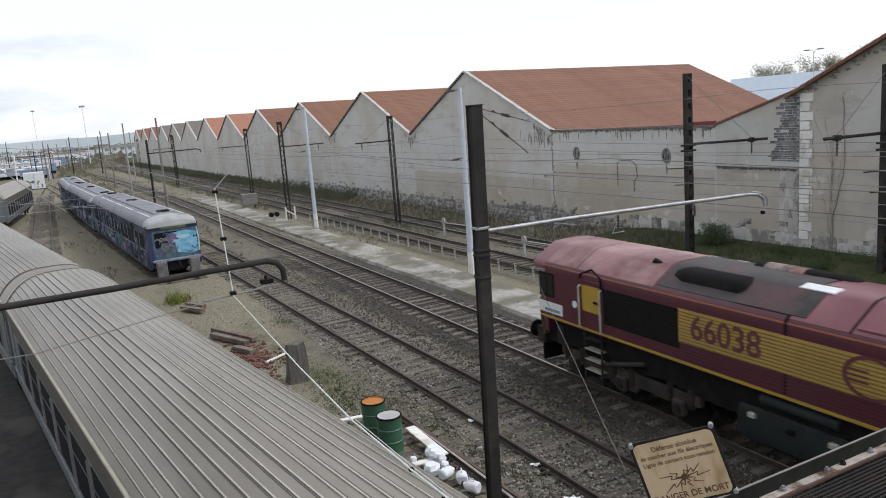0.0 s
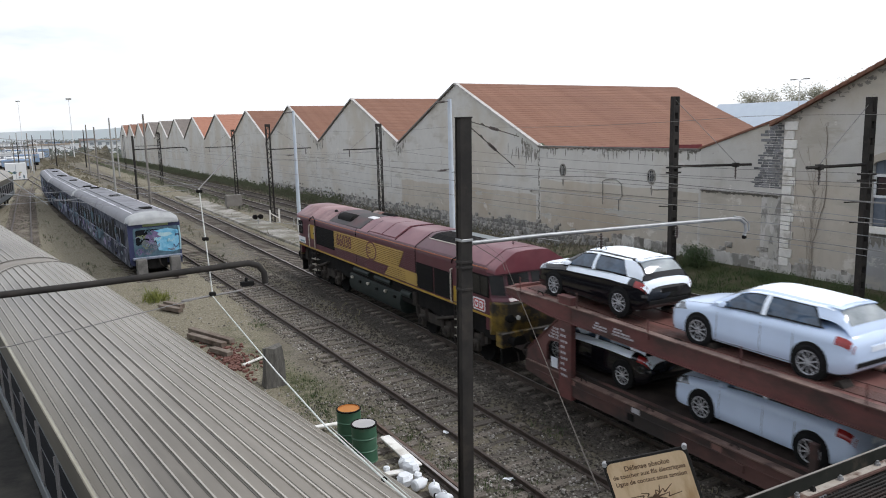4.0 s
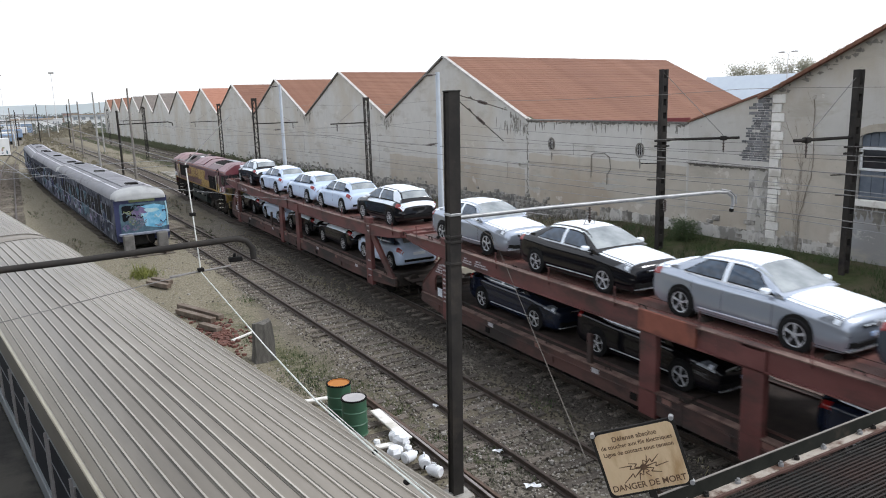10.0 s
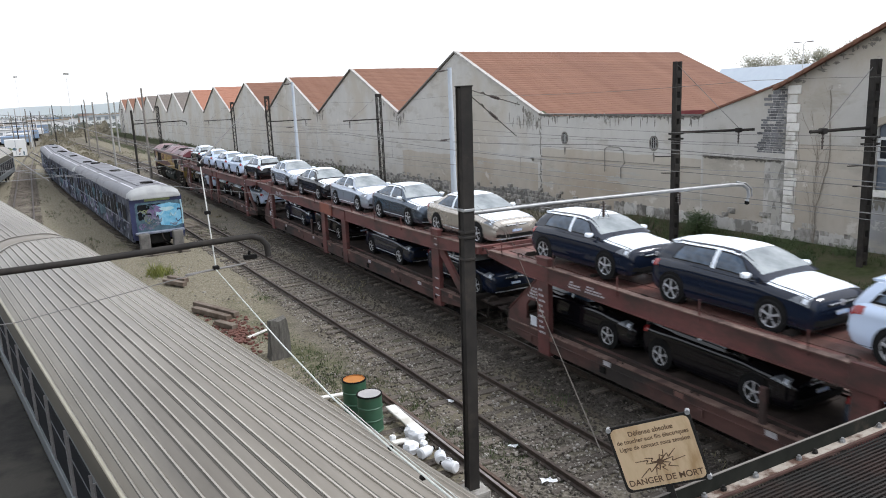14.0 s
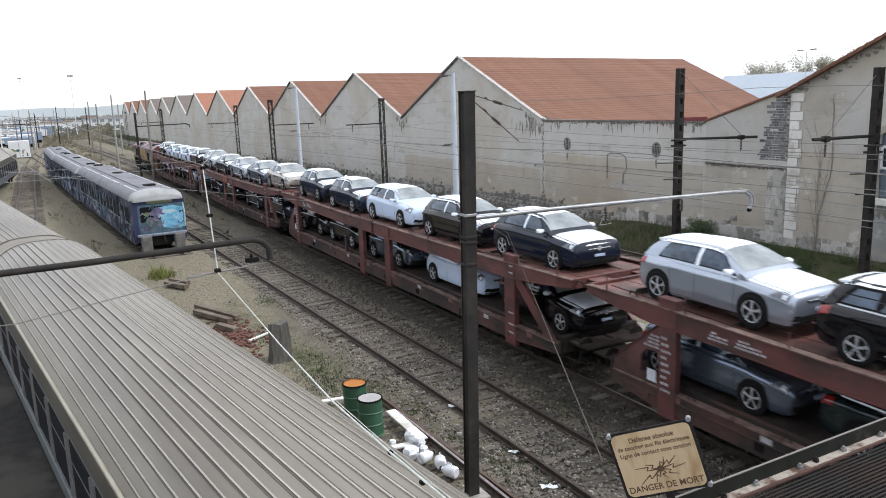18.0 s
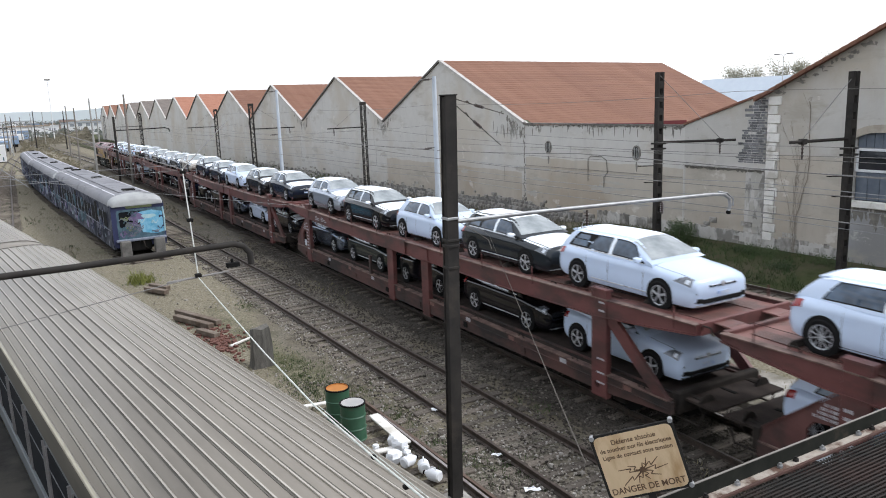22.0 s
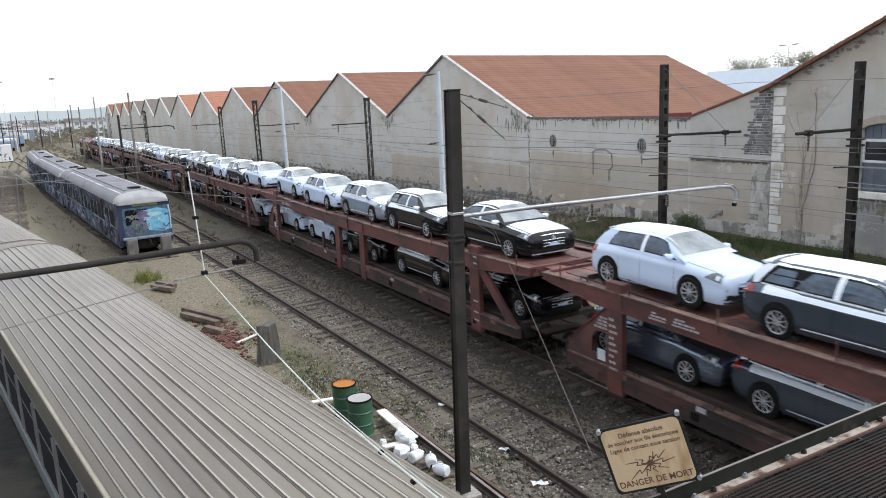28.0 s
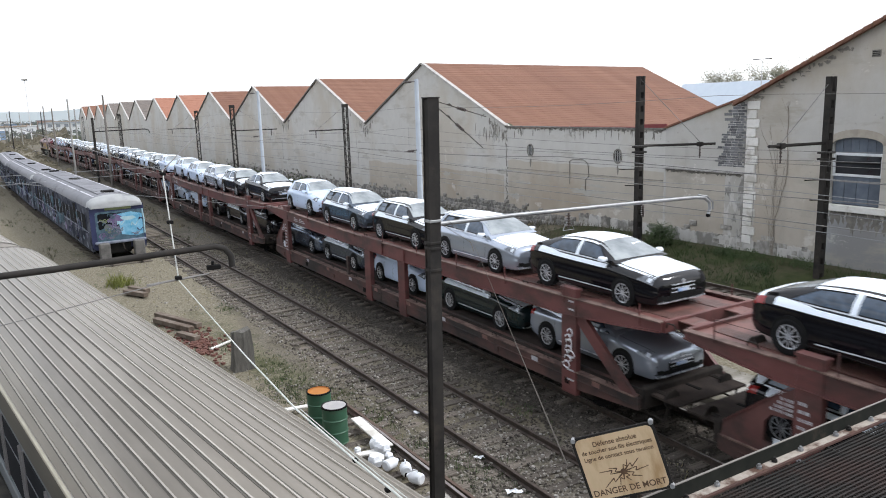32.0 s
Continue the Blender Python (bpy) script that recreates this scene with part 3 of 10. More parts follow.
M.update({
    "maroon": paint("maroon_paint", (0.088, 0.019, 0.030), 0.36),
    "maroon_roof": mat("faded_maroon_roof", (0.165, 0.047, 0.060), (0.125, 0.033, 0.046), 0.33, 1.2, spec=0.5, c3=(0.21, 0.085, 0.092), s3=0.5, t3=(0.45, 0.7)),
    "gold": paint("gold_paint", (0.40, 0.26, 0.065), 0.45),
    "yellow": paint("warning_yellow", (0.42, 0.27, 0.03), 0.5),
    "number": paint("number_maroon", (0.12, 0.03, 0.035), 0.5),
    "soot": mat("sooty_black", (0.007, 0.007, 0.007), (0.016, 0.015, 0.014), 0.9, 3, spec=0.12, bump=0.2),
    "sooty_roof": mat("sooty_roof_sheet", (0.02, 0.018, 0.018), (0.055, 0.045, 0.045), 0.55, 1.5, c3=(0.085, 0.04, 0.042), s3=0.8, t3=(0.5, 0.65), spec=0.35),
    "grille": mat("dark_grille", (0.008, 0.008, 0.008), (0.014, 0.013, 0.013), 0.8, 8, spec=0.1),
    "bogie": mat("dusty_bogie_iron", (0.017, 0.015, 0.014), (0.042, 0.035, 0.03), 0.85, 2.5, bump=0.3, spec=0.15),
    "tank": mat("dark_green_tank", (0.010, 0.016, 0.015), (0.022, 0.028, 0.025), 0.6, 2, spec=0.25),
    "glass_dark": mat("dark_glass", (0.02, 0.023, 0.027), (0.028, 0.03, 0.034), 0.08, 2, spec=0.8),
    "white_paint": mat("white_marking", (0.36, 0.35, 0.37), (0.52, 0.51, 0.54), 0.6, 9),
    "orange_line": mat("orange_line", (0.42, 0.13, 0.06), (0.36, 0.12, 0.06), 0.5, 4),
    "grey_paint": mat("weathered_grey", (0.30, 0.30, 0.29), (0.42, 0.41, 0.39), 0.6, 2),
    "joint_rust": mat("orange_rust_paint", (0.20, 0.062, 0.040), (0.25, 0.085, 0.055), 0.7, 2.5, bump=0.15, c3=(0.11, 0.04, 0.03), s3=1.4, t3=(0.5, 0.66)),
    "rust_red": mat("rust_red_wagon_paint", (0.112, 0.036, 0.033), (0.152, 0.056, 0.051), 0.58, 1.6, bump=0.15, c3=(0.045, 0.027, 0.024), s3=1.1, t3=(0.47, 0.66), stretch=(1, 0.5, 1)),
    "sill_brown": mat("grimy_brown_wagon_sill", (0.072, 0.034, 0.029), (0.105, 0.05, 0.042), 0.75, 1.7, bump=0.2, c3=(0.026, 0.020, 0.018), s3=0.9, t3=(0.42, 0.6), stretch=(1, 0.6, 1.5)),
    "gusset_brown": mat("dirty_red_brown_plate", (0.088, 0.034, 0.031), (0.125, 0.052, 0.046), 0.65, 1.8, bump=0.15, c3=(0.04, 0.025, 0.022), s3=1.2, t3=(0.44, 0.62)),
    "rub_pale": mat("rubbed_pale_red", (0.22, 0.12, 0.10), (0.16, 0.08, 0.065), 0.7, 4),
    "deck": mat("worn_red_deck", (0.14, 0.055, 0.047), (0.19, 0.088, 0.074), 0.5, 1.8, bump=0.15, c3=(0.095, 0.047, 0.038), s3=1.2),
    # albedo lowered so the shade below the upper deck is in the colour
    "deck_low": mat("shaded_dusty_lower_deck", (0.024, 0.019, 0.017), (0.05, 0.039, 0.034), 0.85, 2.0, bump=0.15, spec=0.15),
    "foam_white": mat("white_spray_paint", (0.6, 0.6, 0.62), (0.7, 0.7, 0.72), 0.6, 8),
    "deck_track": mat("worn_wheel_track", (0.07, 0.034, 0.028), (0.13, 0.062, 0.05), 0.5, 3, bump=0.4, bscale=25, stretch=(1, 2, 1)),
    "cab_glass": mat("dark_cab_glass", (0.010, 0.010, 0.011), (0.02, 0.02, 0.02), 0.25, 2, spec=0.25),
    "yellow_grime": mat("grimy_warning_yellow", (0.24, 0.155, 0.02), (0.12, 0.078, 0.016), 0.6, 1.6, c3=(0.022, 0.017, 0.012), s3=1.9, t3=(0.40, 0.55)),
    # blue-grey colour for the sheen on the radiator grille's far half
    "shutter": mat("grille_sheen", (0.14, 0.165, 0.175), (0.20, 0.23, 0.24), 0.3, 3, metal=0.3),
    "worn_edge": mat("rubbed_dusty_edge", (0.20, 0.135, 0.11), (0.11, 0.062, 0.052), 0.7, 3, c3=(0.07, 0.04, 0.034), s3=2, t3=(0.5, 0.6)),
    # darker gold-brown that paints the shade between the band's ribs
    "groove": mat("gold_groove_shade", (0.13, 0.075, 0.025), (0.2, 0.12, 0.035), 0.8, 3),
    "sticker_white": mat("white_sticker", (0.62, 0.62, 0.64), (0.74, 0.73, 0.73), 0.5, 6),
    "emblem_red": mat("emblem_red", (0.42, 0.03, 0.03), (0.36, 0.03, 0.03), 0.5, 6),
    "far_ink": mat("faded_teal_ink", (0.12, 0.22, 0.26), (0.2, 0.3, 0.33), 0.6, 9),
    "rail_bright": mat("pale_worn_steel", (0.42, 0.39, 0.33), (0.55, 0.51, 0.44), 0.45, 6, metal=0.3),
    "lid_pale": mat("pale_lens", (0.45, 0.45, 0.44), (0.55, 0.55, 0.53), 0.2, 6),
    "bogie_dust": mat("dust_grey_cast_iron", (0.030, 0.027, 0.024), (0.066, 0.057, 0.049), 0.9, 2.2, bump=0.3, spec=0.15),
    "maroon_pale": mat("sun_faded_maroon_roof", (0.34, 0.20, 0.19), (0.25, 0.12, 0.12), 0.45, 1.1, c3=(0.13, 0.045, 0.048), s3=0.5, t3=(0.45, 0.62)),
    "rust_shell": mat("rust_spotted_sheet", (0.30, 0.24, 0.22), (0.20, 0.10, 0.075), 0.6, 2.2, c3=(0.05, 0.04, 0.038), s3=1.4, t3=(0.5, 0.6)),
})


def letters(name, text, size, material, parent, m, extrude=0.004, squeeze=1.0, bold=0.012):
    cu = bpy.data.curves.new(name, "FONT")
    cu.body, cu.size, cu.extrude, cu.align_x, cu.align_y = text, size, extrude, "CENTER", "CENTER"
    cu.offset = bold * size
    tmp = new(name + "_outline", cu)
    dg = bpy.context.evaluated_depsgraph_get()
    me = bpy.data.meshes.new_from_object(tmp.evaluated_get(dg))
    bpy.data.objects.remove(tmp)
    me.materials.clear()
    me.materials.append(material)
    me.transform(Matrix.Diagonal((squeeze, 1, 1, 1)))
    ob = new(name, me)
    ob.parent = parent
    ob.matrix_basis = m
    return ob


SHOULDER = ((1.0, 3.22), (0.975, 3.29), (0.93, 3.34), (0.70, 3.525), (0.50, 3.685), (0.43, 3.725), (0.20, 3.75))      # the roof's curve: share of the half width, height


def rounded(x0, x1, z0, z1, r, n=4):
    """Outline of a plate with round corners."""
    out = []
    for cx, cz, a in ((x1 - r, z1 - r, 0), (x0 + r, z1 - r, 90), (x0 + r, z0 + r, 180), (x1 - r, z0 + r, 270)):
        out += [(cx + r * math.cos(radians(a + 90 * k / n)), cz + r * math.sin(radians(a + 90 * k / n))) for k in range(n + 1)]
    return out


def make_locomotive():
    t = thing("diesel_locomotive", "maroon and gold diesel freight locomotive with sooty roof", "locomotive")
    W, END = 1.32, 19.6
    def roof_z(x):
        k = abs(x) / W
        for (ka, za), (kb, zb) in zip(SHOULDER, SHOULDER[1:]):
            if k >= kb:
                return zb + (za - zb) * (k - kb) / (ka - kb)
        return 3.75
    def body_ring(y, drop=0.0):
        half = [(W, 1.69), (W, 3.05)] + [(W * k, z - drop * (z - 3.05)) for k, z in SHOULDER]
        return [(x, y, z) for x, z in half] + [(-x, y, z) for x, z in half[::-1]]
    part("body", Geo().loft([body_ring(0.55), body_ring(END - 0.55)]), M["maroon"], t, smooth=True)
    lo = lambda p, q: (min(p, q), max(p, q))
    for s, ye in ((-1, 0.0), (1, END)):
        at = lambda d: ye - s * d          # d metres in from the cab's end
        half = [(W * k, z) for k, z in SHOULDER]
        brow = Geo().loft([[(x, at(d), z - f) for x, z in half] + [(-x, at(d), z - f) for x, z in half[::-1]] + [(-W, at(d), 3.1), (W, at(d), 3.1)] for d, f in ((0.6, 0.0), (0.1, 0.0), (0.03, 0.012))])
        c = part("cab", Geo().loft([[(x, at(q), z) for x, q in ((-W, 0.62), (-W + 0.015, dd + 0.34), (-0.88, dd), (0.88, dd), (W - 0.015, dd + 0.34), (W, 0.62))] for z, dd in ((1.3, 0.06), (1.69, -0.06), (2.24, -0.08), (2.33, 0.0), (3.0, 0.18), (3.15, 0.22))]), M["maroon"], t, "maroon driver's cab with dark windows")
        part("cab_roof", brow, M["maroon_roof"], c, smooth=True)
        def face(x0, x1, z0, z1, off):
            f = lambda z: 0.0 + (z - 2.33) * 0.27
            return Geo().loft([[(x, at(f(z) - o), z) for x, z in ((x0, z0), (x1, z0), (x1 * 0.97, z1), (x0 * 0.97, z1))] for o in (-0.02, off)])
        for x0, x1 in ((-0.84, -0.06), (0.06, 0.84)):
            part("windscreen", face(x0, x1, 2.42, 3.02, 0.014), M["cab_glass"], c, "dark raked windscreen")
            part("wiper", face(x0 + 0.30, x0 + 0.32, 2.42, 2.82, 0.03), M["soot"], c)
        for sx in (-1, 1):
            q = []
            for z, dd in ((2.42, 0.035), (3.0, 0.18)):
                q.append([(sx * (0.93 + 0.02), at(dd + 0.02), z), (sx * (W - 0.05), at(dd + 0.32), z), (sx * (W - 0.03), at(dd + 0.30), z), (sx * 0.97, at(dd + 0.0), z)])
            part("corner_window", Geo().loft(q), M["cab_glass"], c)
        part("warning_panel", Geo().loft([[(x, at(q), z) for x, q in ((-W + 0.01, 0.42), (-W - 0.005, dd + 0.32), (-0.9, dd - 0.02), (0.9, dd - 0.02), (W + 0.005, dd + 0.32), (W - 0.01, 0.42))] for z, dd in ((1.18, 0.04), (1.62, -0.07), (2.16, -0.09), (2.22, -0.06))]), M["yellow_grime"], c, "grimy yellow warning panel below the cab windows")
        part("buffer_beam", Geo().box(-1.22, 1.22, *lo(at(0.25), at(-0.12)), 0.82, 1.3, 0.03), M["yellow_grime"] if s < 0 else M["bogie"], c)
        for x in (-0.9, 0.9):
            part("headlight", Geo().cyl((x, at(0.0), 1.72), (x, at(-0.14), 1.72), 0.13, 14).cyl((x, at(-0.13), 1.72), (x, at(-0.155), 1.72), 0.10, 14), M["soot"], c)
            part("marker_light", Geo().cyl((x * 0.7, at(0.0), 1.72), (x * 0.7, at(-0.15), 1.72), 0.07, 10), M["lid_pale"], c)
            part("buffer", Geo().cyl((x, at(-0.1), 1.05), (x, at(-0.55), 1.05), 0.12, 10).cyl((x, at(-0.55), 1.05), (x, at(-0.6), 1.05), 0.25, 16), M["soot"], c)
            part("brake_hose", Geo().tube([(x * 0.5, at(-0.12), 1.15), (x * 0.5, at(-0.3), 0.95), (x * 0.42, at(-0.3), 0.6)], 0.035, 6), M["soot"], c)
        part("coupling_hook", Geo().box(-0.08, 0.08, *lo(at(0.0), at(-0.45)), 0.95, 1.12, 0.02), M["soot"], c)
        part("plough", Geo().box(-1.15, 1.15, *lo(at(0.1), at(0.02)), 0.28, 0.82, 0.03), M["soot"], c)
        w0, w1 = lo(at(0.47 if s < 0 else 0.32), at(1.36 if s < 0 else 0.92))
        d0, d1 = lo(at(1.98 if s < 0 else 2.2), at(2.65 if s < 0 else 2.95))
        for sx in (-1, 1):
            part("window_frame", Geo().box(*lo(sx * (W + 0.002), sx * (W + 0.012)), w0 - 0.05, w1 + 0.05, 2.32, 3.0, 0.008), M["soot"], c)
            part("side_window", Geo().box(*lo(sx * (W + 0.013), sx * (W + 0.019)), w0, w1, 2.37, 2.95), M["cab_glass"], c)
            part("window_bar", Geo().box(*lo(sx * (W + 0.02), sx * (W + 0.026)), (w0 + w1) / 2 - 0.015, (w0 + w1) / 2 + 0.015, 2.37, 2.95), M["soot"], c)
            part("cab_door", Geo().box(*lo(sx * (W + 0.004), sx * (W + 0.018)), d0, d1, 1.80, 3.06, 0.008), M["maroon"], c)
            za, zb = (1.82, 2.34) if s < 0 else (2.24, 2.93)
            part("door_panel", Geo().box(*lo(sx * (W + 0.02), sx * (W + 0.026)), d0 + 0.03, d1 - 0.03, za, zb), M["yellow"], c, "yellow panel of the cab door")
            part("door_handle", Geo().box(*lo(sx * (W + 0.027), sx * (W + 0.05)), d0 + 0.08, d0 + 0.26, 2.06 if s < 0 else 2.5, 2.12 if s < 0 else 2.56, 0.006), M["soot"], c)
            part("rain_gutter", Geo().tube([(sx * (W + 0.02), d0 - 0.06, 2.9), (sx * (W + 0.02), d0 - 0.02, 3.2), (sx * (W - 0.04), (d0 + d1) / 2, 3.36), (sx * (W + 0.02), d1 + 0.02, 3.2), (sx * (W + 0.02), d1 + 0.06, 3.08)], 0.025, 6), M["soot"], c)
            for yy in (d0 - 0.05, d1 + 0.05):
                part("handrail", Geo().tube([(sx * (W + 0.01), yy, 1.75), (sx * (W + 0.08), yy, 1.80), (sx * (W + 0.08), yy, 2.86), (sx * (W + 0.01), yy, 2.91)], 0.026, 8), M["rail_bright"], c, "pale steel handrail")
            for k in range(5):
                part("step", Geo().box(*lo(sx * 1.12, sx * 1.36), d0 + 0.06, d1 - 0.06, 0.36 + 0.28 * k, 0.385 + 0.28 * k), M["rail_bright"] if k in (1, 2, 3) else M["bogie"], c)
            for yy in (d0 + 0.03, d1 - 0.03):
                part("step_hanger", Geo().box(*lo(sx * 1.30, sx * 1.34), yy - 0.02, yy + 0.02, 0.36, 1.7), M["bogie"], c)
    for sx in (-1, 1):
        a, b = sx * (W + 0.003), sx * (W + 0.014)
        part("gold_band", Geo().prism([(14.0, 2.97), (6.43, 2.97), (6.95, 2.32), (5.33, 2.30), (5.33, 1.83), (8.27, 1.83), (7.81, 2.23), (14.0, 2.20)], "x", *lo(a, b)), M["gold"], t, "gold zigzag band along the side")
        up, dn, gap = Geo(), Geo(), Geo()
        for k in range(10):
            z = 2.235 + k * 0.075
            y0 = 6.5 + max(0.0, (2.93 - z)) * 0.78 if z > 2.33 else 7.8
            up.box(*lo(sx * (W + 0.012), sx * (W + 0.028)), y0, 13.95, z, z + 0.03)
            # strip below each rib carries the groove's shade as colour
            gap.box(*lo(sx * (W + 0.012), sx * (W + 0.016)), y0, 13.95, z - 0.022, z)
        for k in range(6):
            z = 1.85 + k * 0.075
            up.box(*lo(sx * (W + 0.012), sx * (W + 0.028)), 6.36, 8.2 - (z - 1.85) * 1.0, z, z + 0.03)
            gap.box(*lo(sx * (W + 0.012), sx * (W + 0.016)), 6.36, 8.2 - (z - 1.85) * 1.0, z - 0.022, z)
            dn.box(*lo(sx * (W + 0.002), sx * (W + 0.016)), 8.36 - (z - 1.85) * 1.0, 13.95, z, z + 0.026)
        for k in range(9):
            z = 2.36 + k * 0.07
            dn.box(*lo(sx * (W + 0.002), sx * (W + 0.016)), 5.5, 6.88 - (z - 2.36) * 0.78, z, z + 0.026)
        tagged(part("band_rib", up, M["gold"], t), kind="stuff")
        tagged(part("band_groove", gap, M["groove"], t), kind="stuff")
        tagged(part("side_rib", dn, M["maroon"], t), kind="stuff")
        for ya, yb, za, zb in ((13.97, 16.55, 2.04, 2.95), (4.10, 5.40, 1.82, 2.74), (2.72, 4.02, 1.82, 2.74)):
            part("side_grille", Geo().box(*lo(a, b), ya, yb, za, zb, 0.005), M["grille"], t)
            lv = Geo()
            n = int((zb - za) / 0.075)
            for k in range(n):
                lv.box(*lo(sx * (W + 0.012), sx * (W + 0.022)), ya + 0.04, yb - 0.04, za + 0.04 + k * 0.075, za + 0.065 + k * 0.075)
            tagged(part("grille_louvre", lv, M["soot"], t), kind="stuff")
        part("yellow_stripe", Geo().box(*lo(a, sx * (W + 0.02)), 0.3, END - 0.3, 1.715, 1.775), M["yellow"], t, "bright yellow stripe along the lower edge")
        part("cantrail_line", Geo().box(*lo(a, sx * (W + 0.01)), 0.45, END - 0.45, 3.20, 3.235), M["orange_line"], t, "thin orange line below the roof")
        for yj in (5.45, 11.25):
            band = [(W * k + 0.012, z + 0.012) for k, z in ((1.0, 1.8), (1.0, 3.1)) + SHOULDER]
            part("panel_joint", Geo().loft([[(sx * x, yj + d, z) for x, z in band] for d in (-0.028, 0.028)], closed=False), M["soot"], t)
        rz = 90 if sx > 0 else -90
        letters("fleet_number", "66038", 0.74, M["number"], t, Matrix.Translation((sx * (W + 0.030), 12.70, 2.60)) @ Euler((radians(90), 0, radians(rz))).to_matrix().to_4x4(), squeeze=1.0)
        ring = Geo()
        n = 28
        vs = [(sx * (W + 0.029), 9.55 + math.cos(2 * math.pi * k / n) * r * 1.35, 2.60 + math.sin(2 * math.pi * k / n) * r) for r in (0.40, 0.33) for k in range(n)]
        ring.add(vs, [(k, (k + 1) % n, n + (k + 1) % n, n + k) for k in range(n)])
        for k in range(3):
            ring.box(*lo(sx * (W + 0.028), sx * (W + 0.032)), 9.6, 10.05, 2.48 + k * 0.1, 2.52 + k * 0.1)
        part("round_emblem", ring, M["number"], t, "dark round emblem with three bars")
        part("emblem_plate", Geo().prism(rounded(0.65, 1.37, 1.83, 2.22, 0.07), "x", *lo(sx * (W + 0.004), sx * (W + 0.014))), M["sticker_white"], t, "red and white emblem plate")
        part("emblem_field", Geo().prism(rounded(0.70, 1.32, 1.875, 2.175, 0.045), "x", *lo(sx * (W + 0.015), sx * (W + 0.019))), M["emblem_red"], t)
        for ya, yb in ((0.76, 0.98), (1.04, 1.26)):
            part("emblem_shape", Geo().prism(rounded(ya, yb, 1.91, 2.14, 0.04), "x", *lo(sx * (W + 0.02), sx * (W + 0.022))), M["sticker_white"], t)
            part("emblem_core", Geo().prism(rounded(ya + 0.06, yb - 0.05, 1.97, 2.08, 0.025), "x", *lo(sx * (W + 0.023), sx * (W + 0.025))), M["emblem_red"], t)
        part("notice", Geo().box(*lo(a, b), 18.28, 19.36, 1.86, 2.17), M["sticker_white"], t, "white notice with an unreadable line")
        part("notice_bar", Geo().box(*lo(sx * (W + 0.015), sx * (W + 0.017)), 18.4, 19.1, 1.91, 1.99), M["far_ink"], t)
        for yy, zz in ((1.72, 2.02), (17.72, 2.32)):
            part("round_sticker", Geo().cyl((a, yy, zz), (sx * (W + 0.02), yy, zz), 0.1, 14), M["sticker_white"], t)
        part("small_notice", Geo().box(*lo(a, b), 1.72, 1.93, 1.80, 1.92), M["sticker_white"], t)
        part("fuel_tank", Geo().loft([[(sx * x, y, z) for x, z in ((0.5, 0.40), (1.0, 0.40), (1.2, 0.55), (1.26, 0.85), (1.2, 1.2), (1.02, 1.32), (0.5, 1.32))] for y in (7.1, 7.25, 12.3, 12.45)]), M["tank"], t, "dark green fuel tank", True)
        for ya, yb, z in ((6.2, 7.0, 1.3), (8.0, 9.6, 1.48), (10.2, 11.9, 1.48)):
            part("air_reservoir", Geo().cyl((sx * 1.14, ya, z), (sx * 1.14, yb, z), 0.13, 14), M["tank"], t, smooth=True)
        for k in range(6):
            part("tank_fitting", Geo().box(*lo(sx * 1.2, sx * 1.3), 7.5 + k * 0.9, 7.66 + k * 0.9, 0.98 + 0.06 * (k % 2), 1.08 + 0.06 * (k % 2), 0.01), M["rail_bright"] if k % 2 else M["soot"], t)
        for yc in (3.4, 16.1):
            prof = [(-2.55, 0.98), (-2.55, 0.72), (-1.55, 0.58), (-0.6, 0.60), (-0.45, 0.42), (0.45, 0.42), (0.6, 0.60), (1.55, 0.58), (2.55, 0.72), (2.55, 0.98), (1.4, 1.08), (0.7, 0.96), (-0.7, 0.96), (-1.4, 1.08)]
            bg = part("bogie_frame", Geo().prism([(yc + p, z) for p, z in prof], "x", *lo(sx * 1.0, sx * 1.14)), M["bogie_dust"], t, "dusty cast bogie frame")
            for d in (-1.95, 0, 1.95):
                part("wheel", Geo().cyl((sx * 0.68, yc + d, 0.53), (sx * 0.82, yc + d, 0.53), 0.53, 20), M["soot"], bg)
                part("axle_box", Geo().box(*lo(sx * 1.08, sx * 1.26), yc + d - 0.18, yc + d + 0.18, 0.38, 0.76, 0.04), M["bogie_dust"], bg)
                part("axle_cover", Geo().cyl((sx * 1.26, yc + d, 0.57), (sx * 1.30, yc + d, 0.57), 0.11, 12), M["bogie"], bg)
                for e in (-0.33, 0.33):
                    part("spring", Geo().cyl((sx * 1.12, yc + d + e, 0.62), (sx * 1.12, yc + d + e, 1.05), 0.1, 10), M["bogie"], bg)
            part("damper", Geo().cyl((sx * 1.22, yc - 0.9, 1.3), (sx * 1.22, yc + 0.6, 0.9), 0.06, 8), M["bogie_dust"], bg)
            part("sand_box", Geo().box(*lo(sx * 0.98, sx * 1.2), yc + 2.35, yc + 2.7, 0.95, 1.5, 0.04), M["bogie"], t)
    # roof: faded maroon hatches, dark radiator grille, sooty exhaust casing
    def cap(name, y0, y1, m, lift=0.016, first=1, x1=None, label=""):
        half = [(W * k, z + lift) for k, z in SHOULDER[first:]]
        far = [(-x, z) for x, z in half[::-1]] if x1 is None else [(x1, roof_z(x1) + lift)]
        outer = [(-x, z) for x, z in half] + [(-x, z) for x, z in far] if x1 is None else [(-x, z) for x, z in half if x > 0] + far
        inner = [(x, z - lift - 0.02) for x, z in outer[::-1]]
        return part(name, Geo().loft([[(x, y, z) for x, z in outer + inner] for y in (y0, y1)]), m, t, label, True)
    cap("roof_hatch", 0.6, 2.3, M["maroon_roof"], 0.010)
    cap("radiator_casing", 2.36, 5.38, M["maroon"], 0.012)
